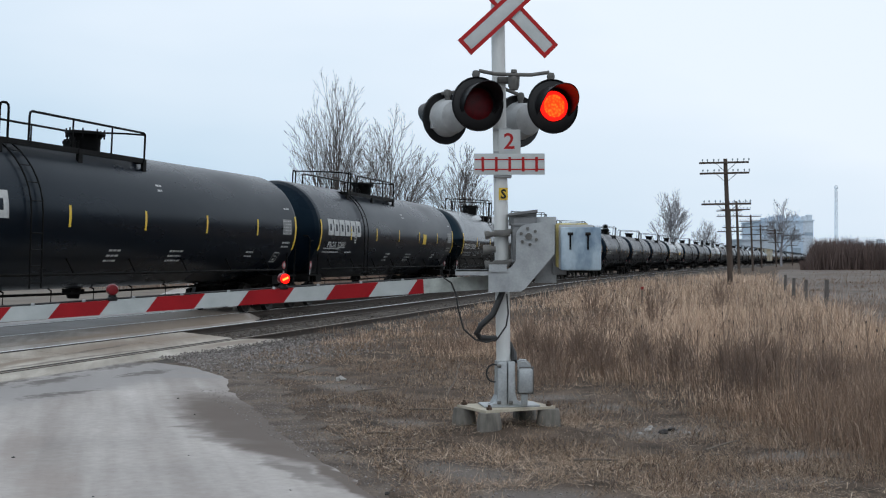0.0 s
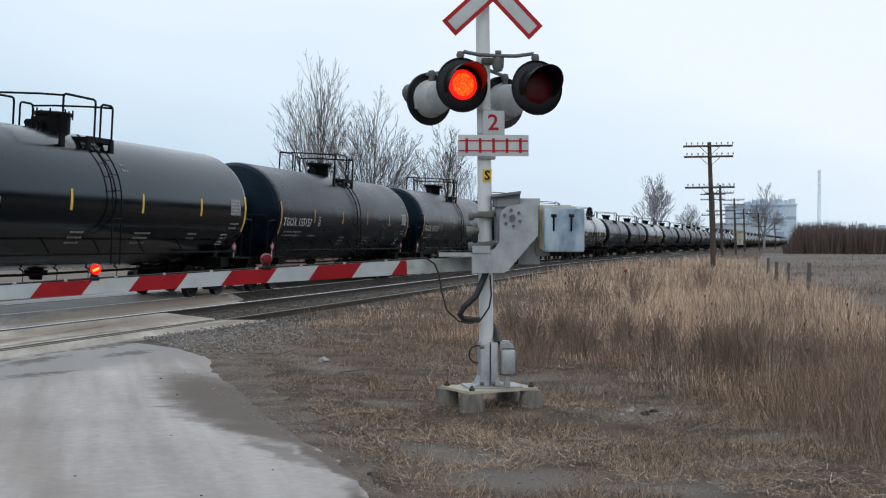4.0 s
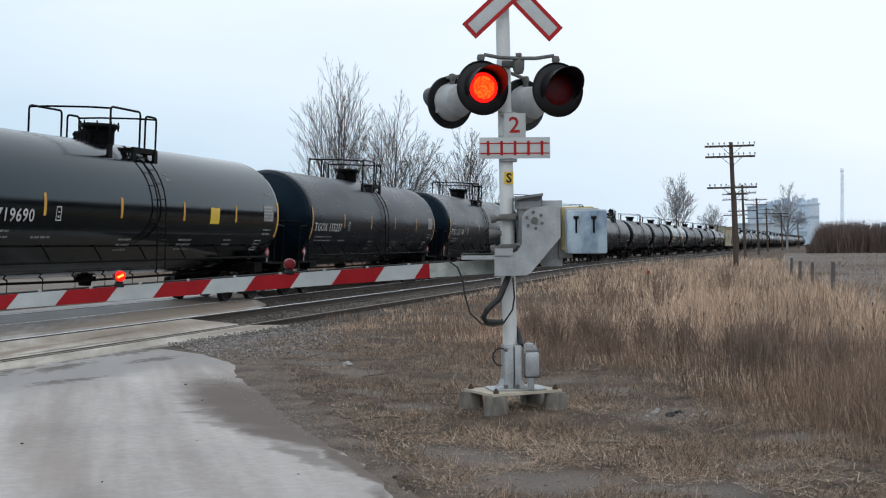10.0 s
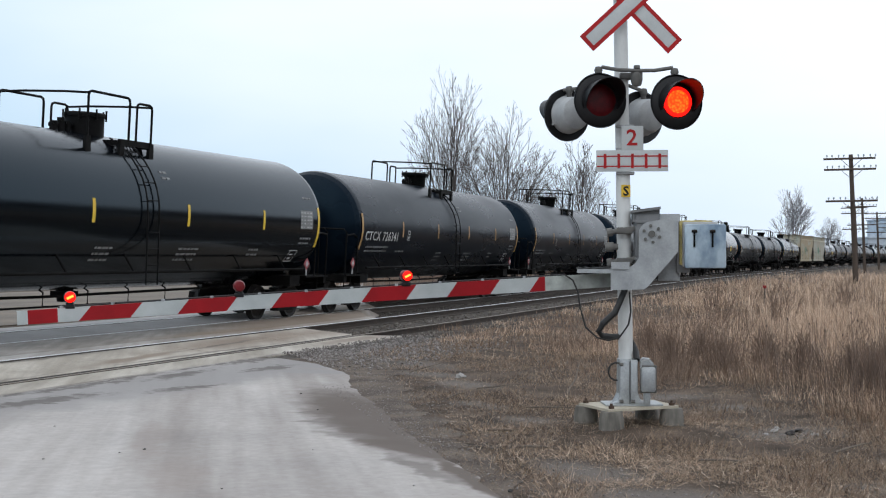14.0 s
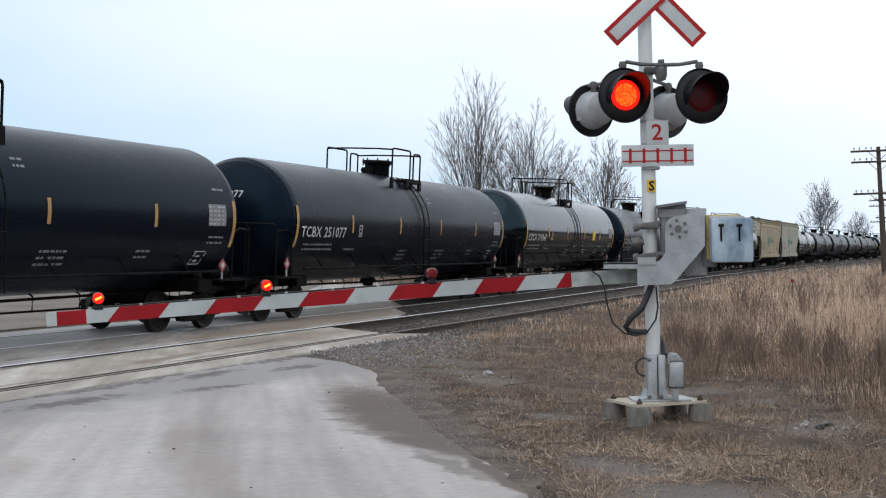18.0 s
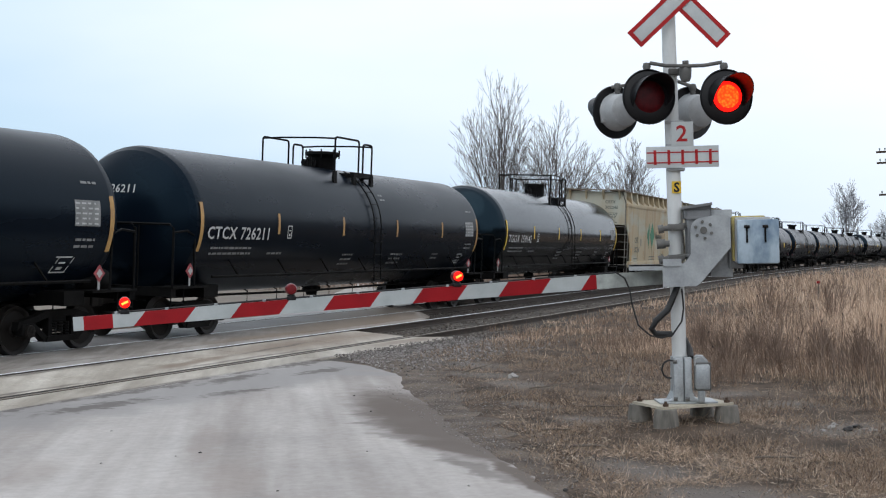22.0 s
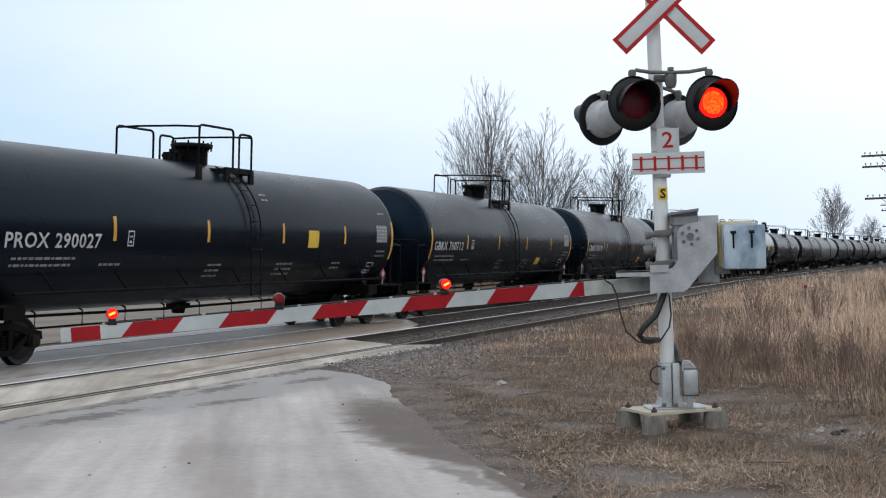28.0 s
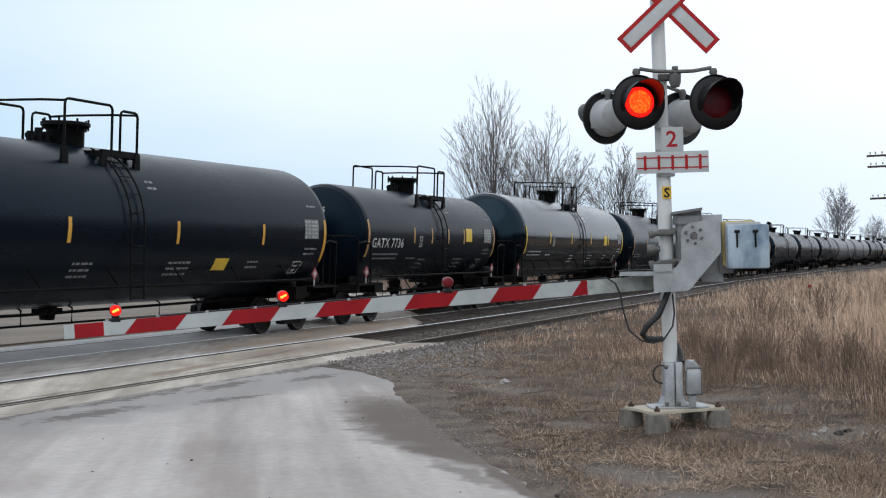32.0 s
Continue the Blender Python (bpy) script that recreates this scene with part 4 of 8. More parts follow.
def make_kind(kind_, length):
    if kind_.startswith("lpg"):
        return tank_car(length, M_TANK_DULL, stripes=M_YELLOW_TAPE, yellow=(3.9, Z_LPG - 0.25, 0) if kind_ != "lpg" else None, title="large black pressure", deck=(-5.1, 1.0), r=R_LPG, zc=Z_LPG, end=1.2, stripe_count=5)
    if kind_ == "gloss":
        return tank_car(length, M_TANK_GLOSS, r=1.59, zc=2.46, stripes=M_YELLOW_TAPE, title="glossy black", round_dome=False)
    if kind_ == "ctcx":
        return tank_car(length, M_TANK_SHINE, r=1.59, zc=2.46, stripes=M_AMBER, yellow=(3.2, Z_TANK - 0.22, 0), title="glossy black")
    if kind_ == "natx":
        return tank_car(length, M_TANK_GLOSS, stripes=M_AMBER, yellow=(2.4, Z_TANK - 0.3, 0), title="black", round_dome=False)
    if kind_ == "prox":
        return tank_car(length, M_TANK_DULL, stripes=M_AMBER, yellow=(3.0, Z_TANK - 0.3, 0), title="dull black")
    if kind_ == "gbrx":
        return tank_car(length, M_TANK_DULL, stripes=M_AMBER, yellow=(3.4, Z_TANK - 0.86, 0.01), title="dull black", stripe_z=-0.10)
    if kind_ == "short":
        return tank_car(length, M_TANK_DULL, r=1.36, zc=2.42, stripes=M_PALE_TAPE, yellow=(2.4, 2.3, 0), title="short black")
    if kind_ == "big":
        return tank_car(length, M_TANK_GLOSS, r=1.60, zc=2.52, stripes=M_YELLOW_TAPE, yellow=(4.2, 2.3, 0), title="large glossy black")
    if kind_ == "grey":
        return tank_car(length, M_TANK_GREY, stripes=M_PALE_TAPE, title="grey")
    return tank_car(length, M_TANK_DULL, stripes=M_PALE_TAPE, title="dull black")


def build_train():
    for k, (a, b, kind_, body) in enumerate(zip(CUTS, CUTS[1:], KINDS, MARKS)):
        L = b - a
        if kind_.startswith("hopper"):
            car = hopper_car(L, M_HOPPER if kind_ == "hopper_a" else M_HOPPER_GREY, (("CEFX", "302240") if kind_ == "hopper_a" else ("CNPX", "3598")), "beige" if kind_ == "hopper_a" else "cream")
            reach = L / 2 - 2.0
        else:
            near = [(abs(L - l), (kk, l)) for kk, l in PROTO if kk == kind_ and abs(L - l) < 0.13]
            if near:
                key = min(near)[1]
                car = copy_thing(PROTO[key], Matrix())
                WHEELS.extend(o for o in car.children_recursive if o.name.startswith("wheelset"))
            else:
                key = (kind_, L)
                car = make_kind(kind_, L)
                PROTO[key] = car
            reach = L / 2 - 2.2
            BODY.append((car, body, key[1], kind_))
        TRAIN.append((car, (a + b) / 2, reach))
    for car, body, L, kind_ in BODY:
        r, zc = {"ctcx": (1.59, 2.46), "short": (1.36, 2.42), "big": (1.60, 2.52), "gloss": (1.59, 2.46), "lpg": (R_LPG, Z_LPG), "lpg_labelled": (R_LPG, Z_LPG)}.get(kind_, (R_TANK, Z_TANK))
        if body and kind_.startswith("lpg"):
            mark(car, body, L, r, zc, 0.29, x=-L / 2 + 1.95, z=zc - 0.49, end=1.2)
        elif body:
            mark(car, body, L, r, zc)
        if kind_.startswith("lpg"):
            for i in range(6):
                x = -L / 2 + 1.88 + 0.62 * i
                bm = bmesh.new()
                for x0, x1, z0, z1 in ((0, 0.17, -0.08, 0.46), (0.36, 0.54, -0.08, 0.46), (0.17, 0.36, 0.30, 0.46), (0.17, 0.36, -0.08, 0.07)):
                    shell_patch(bm, x + x0, x + x1, zc + z0, zc + z1, r, zc, 0.006, 4)
                part("emblem_block", bm, M_STENCIL, car, "bold white emblem block", smooth=60)


BODY = []
build_train()


# ---- ground, road, tracks ----
GROUND = -0.10


def sheet(name, pts, z, material, label, category):
    bm = bmesh.new()
    bm.faces.new([bm.verts.new((x, y, z)) for x, y in pts])
    return solid(name, bm, material, label, category, "structure", smooth=None)


def band_mesh(name, s0, s1, step, section, material, smooth=30):
    """A band along the line with a constant cross-section of (lat, z) points, closed at both ends."""
    bm = bmesh.new()
    count = max(1, int(round((s1 - s0) / step)))
    rows = [[bm.verts.new(beside_line(s0 + (s1 - s0) * k / count, l_, z)) for l_, z in section] for k in range(count + 1)]
    n = len(section)
    for a, b in zip(rows, rows[1:]):
        for k in range(n):
            bm.faces.new((a[k], a[(k + 1) % n], b[(k + 1) % n], b[k]))
    bm.faces.new(rows[0])
    bm.faces.new(rows[-1][::-1])
    return make_mesh(name, bm, material, smooth)


BARE = [(0.70, 9.0, 0.55, 0.5, 0), (0.15, 10.2, 0.6, 0.3, -60), (1.6, 8.7, 0.5, 0.3, 0), (2.05, 12.4, 0.45, 0.3, 20), (3.0, 11.0, 0.5, 0.25, 30), (-0.9, 14.6, 0.5, 0.2, -60), (-1.2, 17.0, 0.6, 0.3, -60), (-2.2, 20.0, 0.8, 0.4, -50), (0.9, 14.2, 0.5, 0.3, 0), (2.5, 9.7, 0.5, 0.16, 20), (2.3, 12.7, 0.45, 0.35, 0), (1.1, 15.6, 0.7, 0.3, 20), (-0.3, 13.2, 0.4, 0.2, -50), (1.9, 14.6, 0.4, 0.3, 10), (-1.9, 18.4, 0.7, 0.3, -40)]
# one sheet to the horizon, cut to a shallow trench under the double track
bm = bmesh.new()
TRENCH = GROUND - 0.5
SIDE_S = [float(s) for s in range(-60, 421, 6)]


def far_ext(p, q, d):
    v = (p - q).normalized()
    return p + v * d


lines = []
for lat in (-3.4, 7.0):
    pts = [beside_line(s, lat, GROUND) for s in SIDE_S]
    lines.append([far_ext(pts[0], pts[1], 900)] + pts + [far_ext(pts[-1], pts[-2], 2600)])
west = [bm.verts.new(p) for p in lines[0]]
east = [bm.verts.new(p) for p in lines[1]]
west_low = [bm.verts.new((p.x, p.y, TRENCH)) for p in lines[0]]
east_low = [bm.verts.new((p.x, p.y, TRENCH)) for p in lines[1]]
bm.faces.new(west + [bm.verts.new(p) for p in ((-2500, 3500, GROUND), (-2500, -800, GROUND))])
bm.faces.new(east + [bm.verts.new(p) for p in ((2600, 3500, GROUND), (2600, -800, GROUND))])
for up_, low in ((west, west_low), (east, east_low), (west_low, east_low)):
    for k in range(len(up_) - 1):
        bm.faces.new((up_[k], up_[k + 1], low[k + 1], low[k]))
solid("ground", bm, M_DIRT, "brown winter ground with trodden dead grass", "ground", "structure", smooth=None)
M_FIELD = node_mat("bare_field", (0.20, 0.175, 0.155), (0.12, 0.102, 0.09), 0.95, spec=0.1, scale=0.16, fine=1.6, bump=0.05, grain=0.7, stretch=(1, 0.5, 1))
sheet("field", [(8.4, 24), (11.4, 37.5), (16.2, 60), (27.5, 107), (53, 203), (300, 300), (300, 200), (60, 24)], GROUND + 0.012, M_FIELD, "grey-brown bare ploughed field", "field")
M_YARD = node_mat("brown_gravel_yard", (0.19, 0.157, 0.123), (0.11, 0.091, 0.072), 0.9, scale=0.4, fine=14, bump=0.02)
tagged(new("access_road", band_mesh("access_road", -40, 150, 4, [(-4.2, GROUND), (-4.2, GROUND + 0.03), (-22, GROUND + 0.05), (-22, GROUND)], M_YARD)), "brown gravel strip beyond the railway", "gravel strip", "", "structure")
M_RAIL_WORN = node_mat("rail_head_rusty", (0.26, 0.22, 0.18), (0.15, 0.12, 0.095), 0.45, scale=5, fine=60, bump=0.001)
# low bank of rough earth beyond the gravel track
M_BANK = node_mat("bank_earth", (0.18, 0.148, 0.11), (0.09, 0.077, 0.062), 0.95, scale=0.8, fine=12, bump=0.05, grain=0.8, spec=0.15)
tagged(new("earth_bank", band_mesh("earth_bank", -40, 18, 3, [(-6.0, GROUND - 0.1), (-7.5, GROUND + 0.30), (-9.5, GROUND + 0.50), (-19, GROUND + 0.5), (-23, GROUND - 0.1)], M_BANK)), "low bank of rough brown earth beyond the railway", "bank", "", "structure")
RAILS = (("far", -GAUGE / 2, 0.076), ("far", GAUGE / 2, 0.0), ("near", SPACING - GAUGE / 2, 0.035), ("near", SPACING + GAUGE / 2, -0.10))
# ballast bed of both tracks, highest under the rails
tagged(new("ballast", band_mesh("ballast", -70, 420, 3, [(-3.4, GROUND - 0.3), (-3.4, GROUND), (-1.9, -0.12), (-0.72, -0.10), (0.72, -0.18), (2.2, -0.22), (3.6, -0.14), (5.0, -0.27), (5.5, -0.24), (6.1, GROUND - 0.015), (7.0, GROUND + 0.004), (7.2, GROUND - 0.3)], M_BALLAST, None)), "dark stone ballast bed of a double track", "ballast", "", "structure")

track_far = thing("railway_track_far", "double-headed steel rails on timber sleepers, carrying the train", "railway track", "", "structure")
track_near = thing("railway_track_near", "empty railway track with one polished rail", "railway track", "", "structure")
tracks = {"far": track_far, "near": track_near}
for which, lat, z in RAILS:
    w = 0.036
    body = [(lat - 0.07, z - 0.17), (lat + 0.07, z - 0.17), (lat + 0.07, z - 0.155), (lat + 0.012, z - 0.13), (lat + 0.010, z - 0.05), (lat + w, z - 0.035), (lat + w, z - 0.004), (lat - w, z - 0.004), (lat - w, z - 0.035), (lat - 0.010, z - 0.05), (lat - 0.012, z - 0.13), (lat - 0.07, z - 0.155)]
    rail = part("rail", band_mesh("rail", -70, 420, 2.5, body, M_RAIL), None, tracks[which], "rusty steel rail")
    part("rail_head", band_mesh("rail_head", -70, 420, 2.5, [(lat - w + 0.003, z - 0.004), (lat + w - 0.003, z - 0.004), (lat + w - 0.006, z), (lat - w + 0.006, z)], M_RAIL_TOP if which == "far" or lat < SPACING else M_RAIL_WORN), None, rail, "bright worn running surface")

# sleepers, shared mesh; only where they lie open
bm = bmesh.new()
add_box(bm, -0.115, 0.115, -1.3, 1.3, -0.09, 0.09, bevel=0.012)
TIE = make_mesh("sleeper", bm, M_TIE, None)
rng = random.Random(11)
for which, mid, z, tilt in (("near", SPACING, -0.0325, 5.37), ("far", 0.0, 0.038, 3.03)):
    s = 31.0 if which == "near" else 44.0
    while s < 112:
        x, y, a = on_line(s)
        p = beside_line(s, mid, z - 0.262 + rng.uniform(-0.012, 0.008))
        part("sleeper", TIE, None, tracks[which], at=pose(p.x, p.y, p.z, tilt, 0, 90 - math.degrees(a) + rng.uniform(-1.5, 1.5)))
        s += 0.55

ROAD_WAY = (-0.254, 0.967)


def coords_along(n, l, across, along, wobble=0.0):
    """Object coordinates turned along the road and squeezed."""
    tc = n.new("ShaderNodeTexCoord")
    src = tc.outputs["Object"]
    parts_ = []
    for axis, k in (((ROAD_WAY[1], -ROAD_WAY[0], 0), across), ((ROAD_WAY[0], ROAD_WAY[1], 0), along)):
        d = n.new("ShaderNodeVectorMath")
        d.operation = "DOT_PRODUCT"
        d.inputs[1].default_value = tuple(c * k for c in axis)
        l.new(src, d.inputs[0])
        parts_.append(d)
    c = n.new("ShaderNodeCombineXYZ")
    l.new(parts_[0].outputs["Value"], c.inputs[0])
    l.new(parts_[1].outputs["Value"], c.inputs[1])
    return c.outputs[0]


def blend_colour(n, l, base, colour, fac, mode="MIX"):
    mx = n.new("ShaderNodeMix")
    mx.data_type, mx.blend_type = "RGBA", mode
    l.new(fac, mx.inputs[0])
    l.new(base, mx.inputs[6])
    if isinstance(colour, tuple):
        mx.inputs[7].default_value = (*colour, 1)
    else:
        l.new(colour, mx.inputs[7])
    return mx.outputs[2]


# wheel tracks and wet streaks that run over the crossing
def streaked(m, low=(0.70, 0.68, 0.66)):
    n, l = m.node_tree.nodes, m.node_tree.links
    b = n["Principled BSDF"]
    col = b.inputs["Base Color"].links[0].from_socket
    for across, along, lo, hi, k in ((0.8, 0.10, 0.40, 0.60, 1.0), (3.2, 0.25, 0.38, 0.62, 0.7)):
        nz, rp, f = n.new("ShaderNodeTexNoise"), n.new("ShaderNodeValToRGB"), n.new("ShaderNodeValue")
        nz.inputs["Scale"].default_value, nz.inputs["Detail"].default_value, nz.inputs["Distortion"].default_value = 1.7, 4, 0.3
        l.new(coords_along(n, l, across, along), nz.inputs[0])
        rp.color_ramp.elements[0].position, rp.color_ramp.elements[1].position = lo, hi
        rp.color_ramp.elements[0].color, rp.color_ramp.elements[1].color = (*low, 1), (1, 1, 1, 1)
        l.new(nz.outputs[0], rp.inputs[0])
        f.outputs[0].default_value = k
        col = blend_colour(n, l, col, rp.outputs[0], f.outputs[0], "MULTIPLY")
    l.new(col, b.inputs["Base Color"])


# crossing panels, butted between the rails, with open flangeways
crossing = thing("level_crossing", "pale concrete level crossing panels between the rails", "level crossing", "", "structure")


def panel(s0, s1, l0, z0, l1, z1, material, label=""):
    sec = [(l0, z0 - 0.2), (l0, z0 - 0.012), (l0 + 0.012, z0), (l1 - 0.012, z1), (l1, z1 - 0.012), (l1, z1 - 0.2)]
    part("panel", band_mesh("panel", s0, s1, 1.2, sec, material, 20), None, crossing, label)


def z_between(l):
    pts = ((-3.2, -0.05), (-0.7175, 0.072), (0.7175, -0.004), (3.59, 0.030), (5.025, -0.104), (6.05, -0.094))
    for (a, za), (b, zb) in zip(pts, pts[1:]):
        if a <= l <= b:
            return za + (zb - za) * (l - a) / (b - a)
    return -0.094


CUT = [-14.0, -9.6, -5.2, -0.8, 3.6, 8.0, 12.4, 16.8, 21.2]
for a, b in zip(CUT, CUT[1:]):
    off = rng.uniform(-0.0015, 0.0015)
    for l0, l1 in ((3.71, 4.30), (4.308, 4.87)):
        panel(a + 0.006, b + 0.004, l0, z_between(l0) + off, l1, z_between(l1) + off, M_PANEL)
    panel(a + 0.004, b + 0.001, 5.125, z_between(5.125) + off, 6.02, z_between(6.02) + off, M_PANEL)
for k, (a, b) in enumerate(((21.2, 24.2), (24.2, 27.2), (27.2, 29.9))):
    m = M_PANEL
    for l0, l1 in ((3.71, 4.30), (4.308, 4.87)):
        panel(a + 0.01, b, l0, z_between(l0), l1, z_between(l1), m)
    panel(a + 0.01, b, 5.125, z_between(5.125), 6.02, z_between(6.02), M_PANEL)
M_TARMAC = node_mat("wet_asphalt", (0.46, 0.43, 0.40), (0.26, 0.24, 0.22), 0.6, scale=0.9, fine=26, bump=0.006, mix=0.8, spec=0.10)
M_TARMAC_OLD = node_mat("old_asphalt", (0.36, 0.34, 0.325), (0.22, 0.205, 0.195), 0.55, scale=0.9, fine=26, bump=0.006, mix=0.8, spec=0.10)
M_CREAM = node_mat("worn_pale_asphalt", (0.54, 0.505, 0.47), (0.34, 0.32, 0.295), 0.45, scale=0.7, fine=25, bump=0.004, mix=1.0, spec=0.15)
for m_ in (M_TARMAC, M_CREAM, M_PANEL):
    streaked(m_)


def worn_crossing(m):
    """Brown mud and damp at the crossing's far end, and dark dirt along the rails."""
    n, l = m.node_tree.nodes, m.node_tree.links
    b = n["Principled BSDF"]
    col = b.inputs["Base Color"].links[0].from_socket
    col = blend_colour(n, l, col, (0.25, 0.195, 0.15), patch_fac(n, l, [line_spot(27.3, 4.25, 3.8, 0.46), line_spot(34.0, 1.9, 5.0, 1.3, 8), line_spot(40.0, 0.0, 5.0, 1.2, 8), line_spot(29.0, 2.8, 3.2, 0.5), line_spot(28.6, 5.6, 1.6, 0.35), line_spot(22.5, 4.5, 1.5, 0.14, 5)], 0.9, 1.6, 0.6, 0.85, 0.35))
    col = blend_colour(n, l, col, (0.12, 0.10, 0.085), patch_fac(n, l, [line_spot(s_, lt, ln, 0.05, tw) for s_, lt, ln, tw in ((24.0, 4.78, 2.6, 0), (17.0, 4.80, 2.2, 0), (11.0, 4.78, 2.6, 0), (20.0, 3.76, 2.4, 0), (13.5, 3.76, 2.0, 0), (25.5, 4.3, 1.6, 4), (16.0, 4.0, 0.9, -14), (19.0, 5.95, 2.0, 0), (24.0, 5.97, 1.5, 0), (13.0, 5.95, 2.4, 0))], 1.4, 2.5, 0.7, 0.75, 0.2))
    l.new(col, b.inputs["Base Color"])


def paved_to(l_):
    """Where the paving ends along the line: its edge follows the road, which crosses aslant."""
    return 29.2 + (5.6 - l_) * 2.3


def slab(s0, s1, l0, l1, material, label=""):
    """A length of paving between two laterals; s1 None: out to the slanting, broken edge."""
    bm = bmesh.new()
    rows = []
    count = 10
    ragged = random.Random(int(s0 * 10 + l0 * 100))
    for k in range(7):
        f = k / 6
        l_ = l0 + (l1 - l0) * f
        end = s1 if s1 is not None else paved_to(l_) + ragged.uniform(-0.35, 0.35)
        rows.append([(bm.verts.new(beside_line(s0 + (end - s0) * j / count, l_, z_between(l_))), bm.verts.new(beside_line(s0 + (end - s0) * j / count + (0.9 if s1 is None and j == count else 0.0), l_, z_between(l_) - 0.2))) for j in range(count + 1)])
    for u, v in zip(rows, rows[1:]):
        for j in range(count):
            bm.faces.new((u[j][0], u[j + 1][0], v[j + 1][0], v[j][0]))
        bm.faces.new((u[-1][0], u[-1][1], v[-1][1], v[-1][0]))
    for u in (rows[0], rows[-1]):
        for j in range(count):
            bm.faces.new((u[j][0], u[j][1], u[j + 1][1], u[j + 1][0]))
    part("panel", make_mesh("panel", bm, material, 20), None, crossing, label)


for a, b in ((-14, 3), (3, 16), (16, None)):
    slab(a, b, 2.95, 3.51, M_CREAM)
    slab(a, b, 0.79, 2.94, M_TARMAC)
    slab(a, b, -0.64, 0.64, M_TARMAC_OLD)
    slab(a, b, -3.2, -0.79, M_TARMAC_OLD)
# black rubber strips fill the flangeways beside the rails
M_RUBBER = node_mat("black_rubber_strip", (0.03, 0.027, 0.024), (0.055, 0.048, 0.04), 0.7, scale=3, fine=40, bump=0.002, spec=0.2)
for l0, l1 in ((4.872, 4.982), (5.066, 5.123), (3.512, 3.548), (3.632, 3.708), (0.642, 0.675), (0.76, 0.788)):
    for a, b in ((-14, 8), (8, 29.7 if l0 > 3.6 else paved_to(l0) - 0.6)):
        sec = [(l0, z_between(l0) - 0.15), (l0, z_between(l0) - 0.008), (l1, z_between(l1) - 0.008), (l1, z_between(l1) - 0.15)]
        part("rubber_strip", band_mesh("rubber_strip", a, b, 1.5, sec, M_RUBBER), None, crossing, "black rubber flangeway strip")

# the road on the viewer's side; its edge frays into damp gravel
edge = [(-4.55, 20.95), (-3.87, 20.12), (-2.99, 18.28), (-2.69, 16.61), (-1.97, 14.1), (-1.14, 11.18), (-0.81, 10.37), (-0.60, 9.79), (-0.35, 8.52), (-0.05, 6.5), (0.2, 3.0), (0.5, -12)]


def frayed(pts, seed, amp=0.05, step=0.25):
    r_ = random.Random(seed)
    out = []
    for (x0, y0), (x1, y1) in zip(pts, pts[1:]):
        n = max(1, int(math.hypot(x1 - x0, y1 - y0) / step))
        for k in range(n):
            t = k / n
            out.append((x0 + (x1 - x0) * t + r_.uniform(-amp, amp), y0 + (y1 - y0) * t + r_.uniform(-amp, amp)))
    return out + [pts[-1]]


near_edge = [tuple(beside_line(s, 6.024)[:2]) for s in (23.4, 20, 15, 10, 5, 0, -6, -14)]
# concrete with tyre-polished lanes, damp patches and washed-in dirt
def patch_fac(n, l, spots, ragged, scale, soft, amount, wander=0.45):
    """Where any of the ragged oval spots lies: (x, y, half length, half width, degrees)."""
    tc, nz = n.new("ShaderNodeTexCoord"), n.new("ShaderNodeTexNoise")
    nz.inputs["Scale"].default_value, nz.inputs["Detail"].default_value = scale, 5
    l.new(tc.outputs["Object"], nz.inputs[0])
    # the outlines wander
    nz2, sb, sc_, ad2 = n.new("ShaderNodeTexNoise"), n.new("ShaderNodeVectorMath"), n.new("ShaderNodeVectorMath"), n.new("ShaderNodeVectorMath")
    nz2.inputs["Scale"].default_value, nz2.inputs["Detail"].default_value = scale * 0.7, 6
    l.new(tc.outputs["Object"], nz2.inputs[0])
    sb.operation, sc_.operation, ad2.operation = "SUBTRACT", "SCALE", "ADD"
    sb.inputs[1].default_value = (0.5, 0.5, 0.5)
    sc_.inputs["Scale"].default_value = wander
    l.new(nz2.outputs["Color"], sb.inputs[0])
    l.new(sb.outputs[0], sc_.inputs[0])
    l.new(tc.outputs["Object"], ad2.inputs[0])
    l.new(sc_.outputs[0], ad2.inputs[1])
    best = None
    for x, y, a, b, deg in spots:
        mp = n.new("ShaderNodeMapping")
        mp.vector_type = "TEXTURE"
        mp.inputs["Location"].default_value = (x, y, 0)
        mp.inputs["Rotation"].default_value = (0, 0, radians(deg))
        mp.inputs["Scale"].default_value = (a, b, 1000)
        l.new(ad2.outputs[0], mp.inputs[0])
        ln = n.new("ShaderNodeVectorMath")
        ln.operation = "LENGTH"
        l.new(mp.outputs[0], ln.inputs[0])
        if best is None:
            best = ln.outputs["Value"]
        else:
            mn = n.new("ShaderNodeMath")
            mn.operation = "MINIMUM"
            l.new(best, mn.inputs[0])
            l.new(ln.outputs["Value"], mn.inputs[1])
            best = mn.outputs[0]
    ad = n.new("ShaderNodeMath")
    ad.operation = "MULTIPLY_ADD"
    l.new(nz.outputs[0], ad.inputs[0])
    ad.inputs[1].default_value = ragged
    l.new(best, ad.inputs[2])
    mr = n.new("ShaderNodeMapRange")
    mr.interpolation_type = "SMOOTHSTEP"
    mr.inputs[1].default_value, mr.inputs[2].default_value = 1 + ragged * 0.5 - soft, 1 + ragged * 0.5 + soft
    mr.inputs[3].default_value, mr.inputs[4].default_value = amount, 0.0
    l.new(ad.outputs[0], mr.inputs[0])
    return mr.outputs[0]


def line_spot(s, lat, a, b, turn=0.0):
    p = beside_line(s, lat)
    return (p.x, p.y, a, b, 90 - math.degrees(on_line(s)[2]) + turn)


